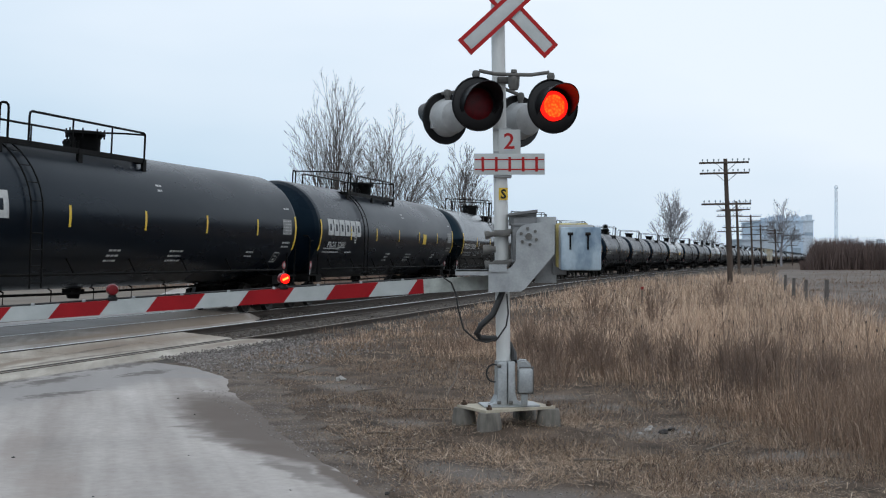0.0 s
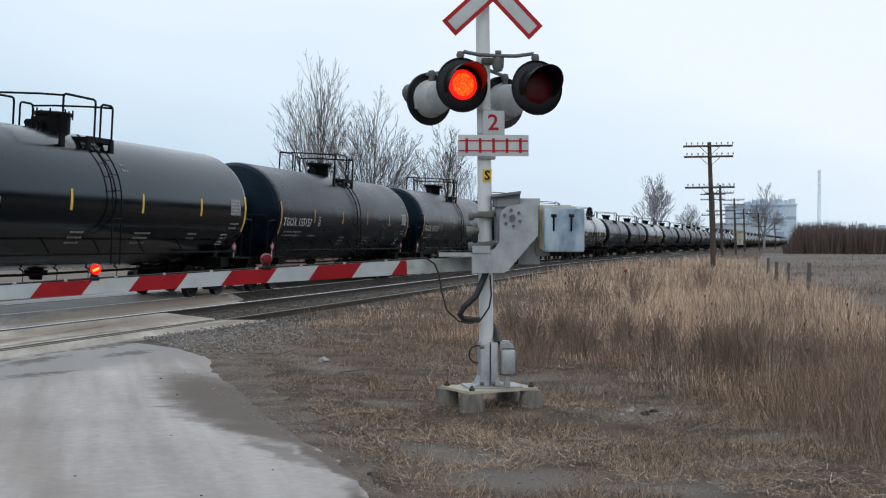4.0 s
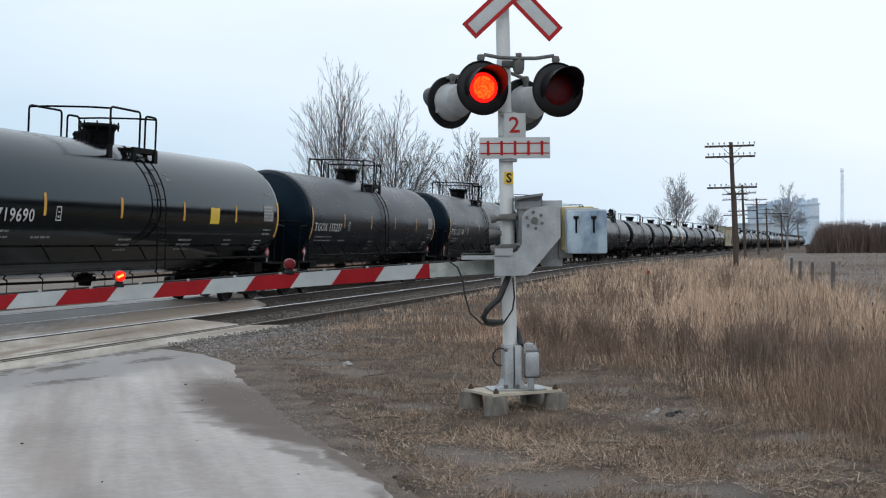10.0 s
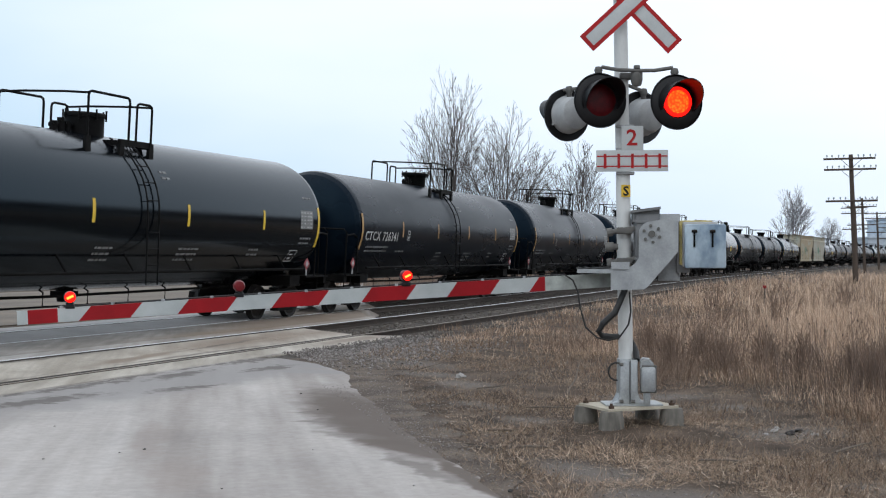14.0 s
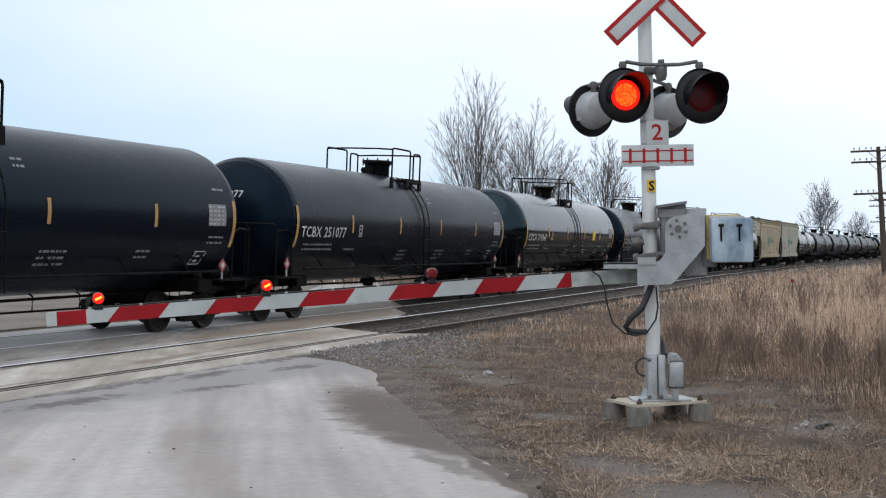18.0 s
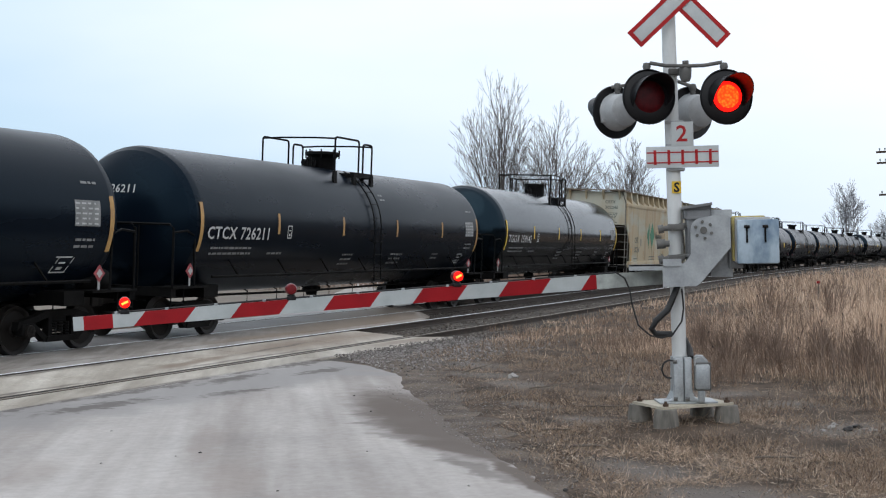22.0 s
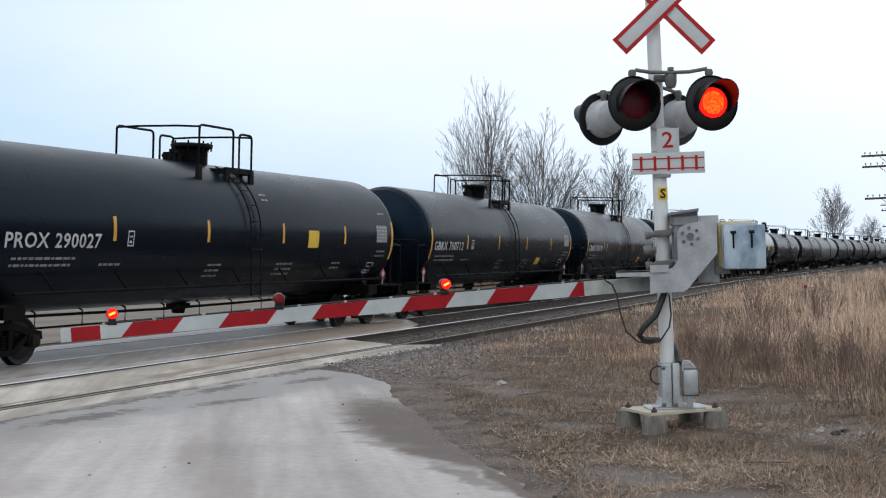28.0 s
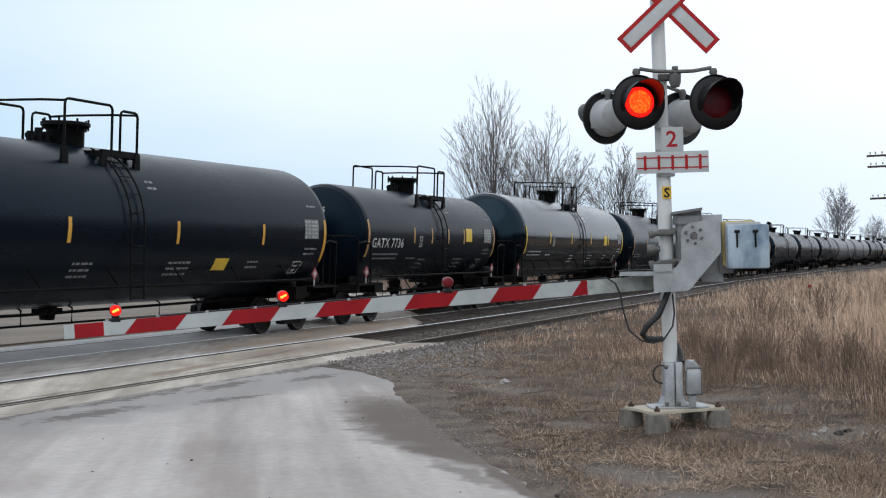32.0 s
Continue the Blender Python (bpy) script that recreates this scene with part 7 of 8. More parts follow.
# clamps round the post
for z in (1.82, 1.53):
    bm = bmesh.new()
    add_cyl(bm, at(0.46, z - 0.02, 12.50), at(0.80, z + 0.03, 12.50), 0.026, n=10)
    add_cyl(bm, at(0.455, z - 0.02, 12.50), at(0.505, z - 0.012, 12.50), 0.04, n=10)
    add_box(bm, 0.545, 0.70, 12.47, 12.70, z - 0.03, z + 0.03, TB, bevel=0.01)
    gt("post_clamp", bm, M_CAST_DARK, "grey U-bolt post clamp")
bm = bmesh.new()
add_cyl(bm, at(0.44, 1.66, 12.52), at(0.52, 1.665, 12.52), 0.045, n=12)
add_cyl(bm, at(0.50, 1.665, 12.52), at(0.56, 1.665, 12.52), 0.03, n=10)
gt("adjuster", bm, M_CAST_DARK)
# channel that carries the arm
bm = bmesh.new()
add_box(bm, 0.17, 0.60, 12.38, 12.62, 1.455, 1.47, TB)
add_box(bm, 0.17, 0.60, 12.38, 12.392, 1.415, 1.47, TB)
add_box(bm, 0.488, 0.66, 12.345, 12.358, 1.45, 1.52, TB)
gt("arm_bracket", bm, M_GALV, "pale steel arm bracket")
# counterweights
bm = bmesh.new()
add_box(bm, 1.11, 1.24, 12.50, 12.54, 1.42, 1.90, TB, bevel=0.005)
gt("weight_hanger", bm, M_CASE)
for k, (x0, x1, z0, z1, mat_) in enumerate(((1.135, 1.45, 1.49, 1.915, M_WEIGHT_Y), (1.16, 1.49, 1.47, 1.90, M_GALV_DULL), (1.172, 1.558, 1.462, 1.875, M_WEIGHT))):
    bm = bmesh.new()
    y0 = 12.52 - 0.06 * k
    add_box(bm, x0, x1, y0 - 0.055, y0, z0, z1, TB, bevel=0.018)
    w_ = gt("counterweight", bm, mat_, ("yellow", "grey", "scuffed blue-grey")[k] + " steel counterweight plate")
for x in (1.262, 1.43):
    bm = bmesh.new()
    add_cyl(bm, at(x, 1.81, 12.34), at(x, 1.81, 12.56), 0.016, n=8)
    add_cyl(bm, at(x - 0.025, 1.81, 12.335), at(x + 0.025, 1.81, 12.335), 0.014, n=8)
    gt("weight_bolt", bm, M_WHEEL, "rusty long bolt")
    bm = bmesh.new()
    add_box(bm, x - 0.008, x + 0.008, 12.332, 12.345, 1.66, 1.80, TB)
    gt("weight_slot", bm, M_RAILING, "dark slot")

# the arm: a long tapering box, its stripes butted end to end
M_ARM_ROOT = node_mat("arm_root_paint", (0.47, 0.51, 0.48), (0.24, 0.255, 0.24), 0.6, scale=7, fine=50, bump=0.001, mix=0.7, grain=0.25)
A0, A1 = Vector((0.49, 12.66, 1.345)), Vector((-4.50, 10.47, 1.072))
along = (A1 - A0).normalized()
arm_len = (A1 - A0).length
across = along.cross(Vector((0, 0, 1))).normalized()          # towards the viewer
if across.y > 0:
    across = -across
upv = across.cross(along)
if upv.z < 0:
    upv = -upv


def arm_piece(name, u0b, u1b, u0t, u1t, material, label="", proud=0.0):
    """A length of the arm; bottom and top ends differ where a stripe slants."""
    bm = bmesh.new()
    vs = []
    for u, tz in ((u0b, -1), (u1b, -1), (u1t, 1), (u0t, 1)):
        half = 0.068 - 0.010 * u / arm_len
        sag = -0.030 * (u / arm_len) ** 2 + 0.012 * (u / arm_len)
        for side_ in (-1, 1):
            p = A0 + along * u + upv * (tz * (half + proud) + sag) + across * (side_ * (0.024 + proud))
            vs.append(bm.verts.new(p - BASE))
    a, b, c, d = vs[0:2], vs[2:4], vs[4:6], vs[6:8]
    for q in ((a[0], b[0], c[0], d[0]), (a[1], d[1], c[1], b[1]), (a[0], a[1], b[1], b[0]), (b[0], b[1], c[1], c[0]), (c[0], c[1], d[1], d[0]), (d[0], d[1], a[1], a[0])):
        bm.faces.new(q)
    return gt(name, bm, material, label, smooth=None)


u_first = (Vector((-0.143, 12.38, 1.34)) - A0).dot(along)
arm_piece("arm_root", 0.0, u_first, 0.0, u_first, M_ARM_ROOT, "stained grey-green arm root")
P_, SL = 0.8215, 0.105
u = u_first
arm_piece("red_stripe", u, u + 0.165, u, u + 0.06, M_ARM_RED, "red reflective stripe")
ub, ut = u + 0.165, u + 0.06
k = 0
e0 = arm_len - 0.325
while ub < e0 - 0.02:
    nb = ub + P_ / 2 + (0.015 if k % 2 else -0.015)
    nt = nb - SL
    if nb > e0 - 0.12:
        nb = nt = e0
    arm_piece("red_stripe" if k % 2 else "white_stripe", ub, nb, ut, nt, M_ARM_RED if k % 2 else M_ARM_WHITE, "red reflective stripe" if k % 2 else "white reflective stripe")
    ub, ut = nb, nt
    k += 1
arm_piece("red_stripe", e0, arm_len - 0.085, e0, arm_len - 0.085, M_ARM_RED, "red reflective stripe")
arm_piece("white_tip", arm_len - 0.085, arm_len, arm_len - 0.085, arm_len, M_ARM_WHITE, "white arm tip")
# cable clips, cable and three arm lamps
for uu in np.arange(u_first + 0.2, arm_len - 0.2, 0.42):
    p = A0 + along * float(uu) + upv * (0.070 - 0.010 * uu / arm_len - 0.030 * (uu / arm_len) ** 2 + 0.012 * uu / arm_len)
    bm = bmesh.new()
    add_box(bm, -0.012, 0.012, -0.028, 0.028, -0.004, 0.016, Matrix.Translation(p - BASE))
    gt("cable_clip", bm, M_GALV, "")
bm = bmesh.new()
pts = [A0 + along * float(uu) + upv * (0.078 - 0.010 * uu / arm_len - 0.030 * (uu / arm_len) ** 2 + 0.012 * uu / arm_len) - BASE for uu in np.linspace(u_first - 0.15, arm_len - 0.33, 30)]
pts = [at(0.66, 1.24, 12.40), at(0.675, 1.05, 12.41), at(0.655, 0.93, 12.42), at(0.57, 0.805, 12.43), at(0.47, 0.775, 12.44), at(0.36, 0.80, 12.44), at(0.25, 0.90, 12.44), at(0.20, 1.08, 12.43), at(0.175, 1.24, 12.42), at(0.13, 1.345, 12.41), at(0.05, 1.40, 12.40)] + pts
add_tube(bm, pts, 0.0085, 6)
gt("arm_cable", bm, M_HOSE, "thin black cable")


def arm_lamp(name, uu):
    c = A0 + along * uu + upv * (0.068 - 0.010 * uu / arm_len - 0.030 * (uu / arm_len) ** 2 + 0.012 * uu / arm_len)
    f = new("arm_lamp")
    f.parent = gate
    f.matrix_basis = Matrix.Translation(c - BASE) @ Matrix.Rotation(math.atan2(along.y, along.x) + math.pi, 4, "Z")
    bm = bmesh.new()
    add_box(bm, -0.04, 0.04, -0.03, 0.03, -0.01, 0.025, None, bevel=0.006)
    add_cyl(bm, (0, 0, 0.02), (0, 0, 0.04), 0.035, n=14)
    part("lamp_foot", bm, M_BLACK, f, "black lamp foot")
    bm = bmesh.new()
    add_lathe(bm, [(0.0, -0.05), (0.04, -0.045), (0.050, -0.025), (0.052, 0.0), (0.050, 0.025), (0.04, 0.045), (0.0, 0.05)], 24, "Y", (0, 0, 0.088))
    part("lamp_globe", bm, M_LENS_ARM, f, "red plastic lamp globe")
    bm = bmesh.new()
    add_lathe(bm, [(0.0, -0.010), (0.030, -0.009), (0.045, 0.0), (0.043, 0.012), (0.0, 0.014)], 20, "Y", (0, -0.047, 0.088))
    b = part("bulb", bm, M_GLOW, f, "glowing red lamp")
    bm = bmesh.new()
    add_box(bm, -0.030, 0.030, -0.061, -0.054, -0.010, 0.010, Matrix.Translation((0, 0, 0.088)) @ Matrix.Rotation(radians(-25), 4, "Y"), bevel=0.003)
    part("bulb_core", bm, M_GLOW_HOT, b)
    BULBS[name] = b


for name, x in (("arm_tip", -4.11), ("arm_two", -2.80), ("arm_three", -1.40)):
    arm_lamp(name, (x - A0.x) / along.x)


# ---- bare trees ----
def shoot(limbs, rng_, start, way, length, radius, level, kids, angle, lift, wander, top):
    """A limb that tapers along a gently bent line and sends out shoots, shorter towards its tip."""
    n = (2, 3, 5, 6)[min(level, 3)]
    pts, rad = [start.copy()], [radius]
    p, d = start.copy(), way.normalized()
    for k in range(n):
        d = (d + Vector((rng_.uniform(-wander, wander), rng_.uniform(-wander, wander), lift / n + rng_.uniform(-wander, wander) * 0.5))).normalized()
        p = p + d * (length / n)
        pts.append(p.copy())
        rad.append(radius * (1 - 0.85 * (k + 1) / n) if level else radius * (1 - 0.5 * (k + 1) / n))
    limbs[0 if level >= top else 1].append((pts, rad))
    if level == 0:
        return
    count = kids[level - 1]
    turn = rng_.uniform(0, 6.28)
    for k in range(count):
        f = 0.22 + 0.76 * (k + rng_.uniform(0.1, 0.9)) / count
        i = min(n - 1, int(f * n))
        base = pts[i].lerp(pts[i + 1], f * n - i)
        dd = (pts[i + 1] - pts[i]).normalized()
        turn += 2.4 + rng_.uniform(-0.5, 0.5)
        u = dd.cross(Vector((0.31, 0.17, 0.2))).normalized()
        w = dd.cross(u)
        side = u * math.cos(turn) + w * math.sin(turn)
        an = angle * rng_.uniform(0.7, 1.25)
        shoot(limbs, rng_, base, dd * math.cos(an) + side * math.sin(an), length * (0.68 - 0.42 * f) * rng_.uniform(0.75, 1.2), radius * (0.55 - 0.25 * f), level - 1, kids, angle, lift, wander, top)


def tubes_mesh(name, limbs, material, sides):
    verts, faces = [], []
    for pts, rad in limbs:
        base = len(verts)
        for i, p in enumerate(pts):
            d = (pts[min(i + 1, len(pts) - 1)] - pts[max(i - 1, 0)]).normalized()
            a = d.cross(Vector((0.3, 0.9, 0.2))).normalized()
            b = d.cross(a)
            for k in range(sides):
                f = 2 * math.pi * k / sides
                verts.append(p + max(rad[i], 0.004) * (math.cos(f) * a + math.sin(f) * b))
        for i in range(len(pts) - 1):
            for k in range(sides):
                j = (k + 1) % sides
                faces.append((base + i * sides + k, base + i * sides + j, base + (i + 1) * sides + j, base + (i + 1) * sides + k))
    me = bpy.data.meshes.new(name)
    me.from_pydata([tuple(v) for v in verts], [], faces)
    me.materials.append(material)
    me.shade_smooth()
    return me


def bare_tree(seed, height, stems, label, trunk=1.0, reach=0.9, fan=(5, 32), kids=(4, 7, 9), angle=0.55, lift=0.25, wander=0.07, radius=0.13, twig=0.011, name="bare_tree", category="tree", material=None):
    """A leafless tree: a short trunk, a fan of stems, and shoots on shoots."""
    rng_ = random.Random(seed)
    limbs = [[], []]
    t = thing(name, label, category)
    base = Vector((0, 0, -0.1))
    fork = Vector((rng_.uniform(-0.05, 0.05) * trunk, 0, trunk))
    limbs[0].append(([base, base.lerp(fork, 0.5), fork], [radius * 2.0, radius * 1.6, radius * 1.4]))
    for k in range(stems):
        a = 2 * math.pi * (k + rng_.uniform(-0.25, 0.25)) / stems
        th = radians(rng_.uniform(*fan)) if k else radians(fan[0] * 0.5)
        w = Vector((math.cos(a) * math.sin(th), math.sin(a) * math.sin(th), math.cos(th)))
        start = base.lerp(fork, rng_.uniform(0.55, 1.0))
        shoot(limbs, rng_, start, w, (height - start.z) * reach * (1.0 if k == 0 else rng_.uniform(0.84, 1.03)) * (1.0 - 0.32 * th / radians(40)), radius * (1.0 if k == 0 else rng_.uniform(0.6, 0.9)), len(kids), kids, angle, lift, wander, len(kids))
    top = max(p.z for l_ in limbs for pts, _ in l_ for p in pts)
    s = height / top
    for l_ in limbs:
        for pts, rad in l_:
            for p in pts:
                p *= s
            for i in range(len(rad)):
                rad[i] = max(rad[i] * s, twig)
    part("trunk", tubes_mesh("trunk", limbs[0], material or M_BARK, 7), None, t)
    part("crown", tubes_mesh("crown", limbs[1], material or M_BARK, 3), None, t, "leafless branches and twigs")
    return t


def at_bearing(tan_, y, z=GROUND, turn=0.0, scale=1.0):
    return pose(tan_ * y, y, z, 0, 0, turn)


tree_a = bare_tree(4, 15.0, 9, "tall leafless multi-stemmed tree behind the railway", 1.6, 1.0, (3, 27), (3, 5, 9), 0.33, 0.10, 0.006, 0.12, 0.0090)
tree_a.matrix_basis = at_bearing(-0.0815, 90, GROUND, 20)
tree_b = bare_tree(9, 12.7, 12, "leafless round-crowned tree behind the railway", 3.0, 1.0, (4, 44), (3, 6, 10), 0.42, 0.08, 0.008, 0.12, 0.0085)
tree_b.matrix_basis = at_bearing(-0.0410, 92, GROUND, 0)
tree_c = bare_tree(15, 10.2, 7, "slender leafless tree behind the railway", 2.8, 1.0, (4, 28), (4, 5, 9), 0.38, 0.10, 0.008, 0.09, 0.0085)
tree_c.matrix_basis = at_bearing(0.0160, 92, GROUND, 0)
tree_low = bare_tree(17, 7.4, 8, "small bushy leafless tree behind the railway", 1.2, 1.0, (8, 40), (3, 5, 7), 0.38, 0.12, 0.010, 0.05, 0.0070)
tree_low.matrix_basis = at_bearing(-0.110, 96, GROUND, 0)
for src, tan_, y, rot, lab in ((tree_low, 0.036, 98, 90, "small leafless tree among others"), (tree_low, -0.017, 95, 200, "small leafless tree among others")):
    c = copy_thing(src, at_bearing(tan_, y, GROUND, rot))
    tagged(c, lab)
# further off along the line; distance haze is mixed into their bark colour
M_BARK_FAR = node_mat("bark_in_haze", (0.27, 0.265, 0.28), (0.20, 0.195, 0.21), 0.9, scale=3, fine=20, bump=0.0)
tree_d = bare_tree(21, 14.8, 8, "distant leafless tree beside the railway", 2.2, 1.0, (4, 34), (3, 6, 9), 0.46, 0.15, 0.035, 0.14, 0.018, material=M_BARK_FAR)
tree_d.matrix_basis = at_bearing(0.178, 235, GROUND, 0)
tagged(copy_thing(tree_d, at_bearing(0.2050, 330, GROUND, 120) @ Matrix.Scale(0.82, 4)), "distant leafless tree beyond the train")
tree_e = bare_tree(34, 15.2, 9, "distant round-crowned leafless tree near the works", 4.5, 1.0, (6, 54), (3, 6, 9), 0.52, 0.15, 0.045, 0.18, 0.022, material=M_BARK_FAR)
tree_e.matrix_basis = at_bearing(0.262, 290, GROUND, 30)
# twiggy shrubs and tall dead weeds in the grass
M_TWIG = island_mat("shrub_twigs", [(0.23, 0.17, 0.135), (0.30, 0.235, 0.195), (0.17, 0.125, 0.10), (0.26, 0.19, 0.145)])
shrub = bare_tree(51, 1.30, 10, "twiggy brown leafless shrub in dead grass", 0.06, 1.0, (5, 40), (2, 3, 4), 0.34, 0.22, 0.02, 0.008, 0.0030, "shrub", "shrub", M_TWIG)
shrub.matrix_basis = at_bearing(0.1660, 27.5, GROUND, 0)
for k, (tan_, y, rot) in enumerate(((0.1195, 27.5, 70), (0.215, 34, 300))):
    copy_thing(shrub, at_bearing(tan_, y, GROUND, rot))


def dead_weed(seed, height, heads, label):
    """A straight dead stem with a few side branches, each ending in a dark seed head."""
    r_ = random.Random(seed)
    t = thing("dead_weed", label, "weed")
    sway = Vector((r_.uniform(-0.12, 0.12), r_.uniform(-0.12, 0.12), 1.0)) * height
    limbs = [([Vector((0, 0, -0.03)), sway * 0.5 + Vector((r_.uniform(-0.02, 0.02), 0, 0)), sway], [0.0045, 0.0038, 0.0028])]
    for k in range(6):
        f = 0.42 + 0.09 * k
        a = r_.uniform(0, 6.28)
        p = sway * f
        ln = height * r_.uniform(0.14, 0.30)
        q = p + Vector((math.cos(a) * 0.55, math.sin(a) * 0.55, 0.83)) * ln
        limbs.append(([p, p.lerp(q, 0.5) + Vector((math.cos(a), math.sin(a), -0.3)) * ln * 0.10, q], [0.0028, 0.0024, 0.0020]))
    part("stem", tubes_mesh("stem", limbs, M_TWIG, 4), None, t)
    for pts, _ in limbs[::2][:heads]:
        bm = bmesh.new()
        add_lathe(bm, [(0.0, -0.005), (0.007, 0.0), (0.0095, 0.012), (0.007, 0.026), (0.0, 0.034)], 8, "Z", pts[-1])
        part("seed_head", bm, M_SEED, t)
    return t


M_SEED = node_mat("seed_head_dark", (0.05, 0.037, 0.03), (0.085, 0.062, 0.05), 0.9, scale=30, fine=200, bump=0.002)
WEEDS = [dead_weed(70 + k, h_, k + 1, "tall dead branching weed with dark seed heads") for k, h_ in enumerate((0.80, 0.60, 0.98))]
for k, (tan_, y, rot) in enumerate(((0.20, 15.5, 280), (0.31, 16.5, 110), (0.335, 14.0, 40), (0.232, 17.5, 190), (0.14, 19.5, 75), (0.222, 16.2, 60), (0.30, 13.5, 250), (0.345, 18, 200), (0.115, 21.0, 20), (0.275, 15.2, 350), (0.075, 17.8, 45), (0.048, 21.5, 120), (0.17, 18.4, 310), (0.188, 21.0, 140), (0.25, 24.0, 15), (0.29, 26.0, 85), (0.105, 25.5, 160), (0.132, 27.5, 230), (0.155, 16.4, 95), (0.262, 19.6, 205))):
    if k < 3:
        WEEDS[k].matrix_basis = at_bearing(tan_, y, GROUND, rot)
    else:
        copy_thing(WEEDS[k % 3], at_bearing(tan_, y, GROUND, rot))
low_bush = bare_tree(57, 0.72, 24, "low dense brown bush in dead grass", 0.03, 1.0, (6, 58), (2, 5), 0.36, 0.12, 0.03, 0.004, 0.0016, "bush", "bush", M_TWIG)
low_bush.matrix_basis = at_bearing(0.237, 16.4, GROUND, 0)
for k, (tan_, y, rot) in enumerate(((0.222, 17.2, 70), (0.26, 17.0, 190), (0.30, 15.2, 300), (0.24, 15.6, 20), (0.25, 18.2, 310), (0.085, 19.3, 40), (0.108, 20.4, 100), (0.068, 21.8, 200), (0.125, 18.6, 330), (0.155, 19.6, 250), (0.185, 17.9, 15))):
    copy_thing(low_bush, at_bearing(tan_, y, GROUND, rot))

# ---- line of telegraph poles ----
def telegraph_pole(height, arms, label):
    t = thing("telegraph_pole", label, "telegraph pole", "poles along the railway")
    bm = bmesh.new()
    add_cyl(bm, (0.3, 0, -0.3), (0.0, 0, height), 0.17, 0.12, 12)
    part("pole", bm, M_POLE, t)
    for z in arms:
        xo = 0.3 * (1 - z / height)
        bm = bmesh.new()
        add_box(bm, -1.5 + xo, 1.5 + xo, -0.20, -0.10, z - 0.06, z + 0.06, Matrix.Rotation(radians(-0.8), 4, "Y"), bevel=0.01)
        arm = part("crossarm", bm, M_POLE, t, "weathered wooden crossarm")
        bm = bmesh.new()
        for s in (-1, 1):
            add_tube(bm, [(xo + s * 0.6, -0.17, z - 0.05), (xo, -0.17, z - 0.6)], 0.018, 5)
        part("brace", bm, M_POLE, arm)
        for x in (-1.4, -1.1, -0.72, -0.42, 0.42, 0.72, 1.1, 1.4):
            bm = bmesh.new()
            add_lathe(bm, [(0.015, 0.05), (0.02, 0.12), (0.05, 0.13), (0.045, 0.22), (0.0, 0.25)], 8, "Z", (xo + x, -0.15, z + 0.01 + 0.014 * x))
            part("insulator", bm, M_INSUL, arm)
    return t


pole = telegraph_pole(7.85, (7.6, 6.95, 5.05), "dark wooden telegraph pole with three crossarms")
pole.matrix_basis = at_bearing(0.2195, 80, GROUND, -7)
for k, (tan_, y) in enumerate(((0.2278, 139), (0.2387, 181), (0.2225, 160), (0.246, 236), (0.2574, 268), (0.2700, 330))):
    tagged(copy_thing(pole, at_bearing(tan_, y, GROUND, -9)), "distant dark telegraph pole with crossarms")

# fence posts at the field's edge
bm = bmesh.new()
add_cyl(bm, (0, 0, -0.2), (0.02, 0, 1.25), 0.075, 0.065, 10)
M_OLDPOST = node_mat("weathered_post", (0.15, 0.135, 0.125), (0.09, 0.08, 0.075), 0.9, scale=5, fine=50, bump=0.004, stretch=(1, 1, 0.2))
POST = make_mesh("fence_post", bm, M_OLDPOST, 30)
for tan_, y, h in ((0.2975, 38, 0.85), (0.272, 52, 0.72), (0.2655, 60, 0.75), (0.2815, 50, 0.7)):
    p = tagged(new("fence_post", POST), "weathered grey fence post in dead grass", "fence post", "posts at the field's edge")
    p.matrix_basis = at_bearing(tan_, y, GROUND) @ Matrix.Diagonal((1, 1, h, 1))

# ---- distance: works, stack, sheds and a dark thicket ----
# distance haze is painted into these wall and window colours
M_CLAD = node_mat("cladding_blue_grey_hazed", (0.52, 0.63, 0.74), (0.46, 0.57, 0.69), 0.6, scale=0.05, fine=0.8, bump=0.0)
M_CLAD_PALE = node_mat("cladding_hazed", (0.58, 0.65, 0.72), (0.53, 0.60, 0.67), 0.6, scale=0.05, fine=0.8, bump=0.0)
M_SHED = node_mat("shed_grey_hazed", (0.46, 0.52, 0.58), (0.40, 0.46, 0.52), 0.6, scale=0.05, fine=0.8, bump=0.0)
M_GLASS_FAR = node_mat("far_window_hazed", (0.36, 0.44, 0.52), (0.30, 0.38, 0.46), 0.3, scale=0.2, fine=2, bump=0.0)


def works(name, x0, x1, y, depth, height, material, label, windows, vents):
    t = thing(name, label, "building")
    t.matrix_basis = pose((x0 + x1) / 2, y, GROUND)
    w = (x1 - x0) / 2
    bm = bmesh.new()
    add_box(bm, -w, w, 0, depth, 0, height)
    part("wall_block", bm, material, t)
    bm = bmesh.new()
    add_box(bm, -w - 0.6, w + 0.6, -0.6, depth + 0.6, height, height + 0.8)
    for k in range(vents):
        x = -w + (k + 0.5) * 2 * w / vents
        add_box(bm, x - 1.6, x + 1.6, 3, 7, height + 0.8, height + 2.2 + (k % 3) * 0.9)
    part("roof", bm, material, t)
    for z, h in windows:
        n = max(3, int(2 * w / 9))
        for k in range(n):
            x = -w + (k + 0.5) * 2 * w / n
            bm = bmesh.new()
            add_box(bm, x - 2.6, x + 2.6, -0.15, 0.1, z, z + h)
            part("window", bm, M_GLASS_FAR, t)
    return t


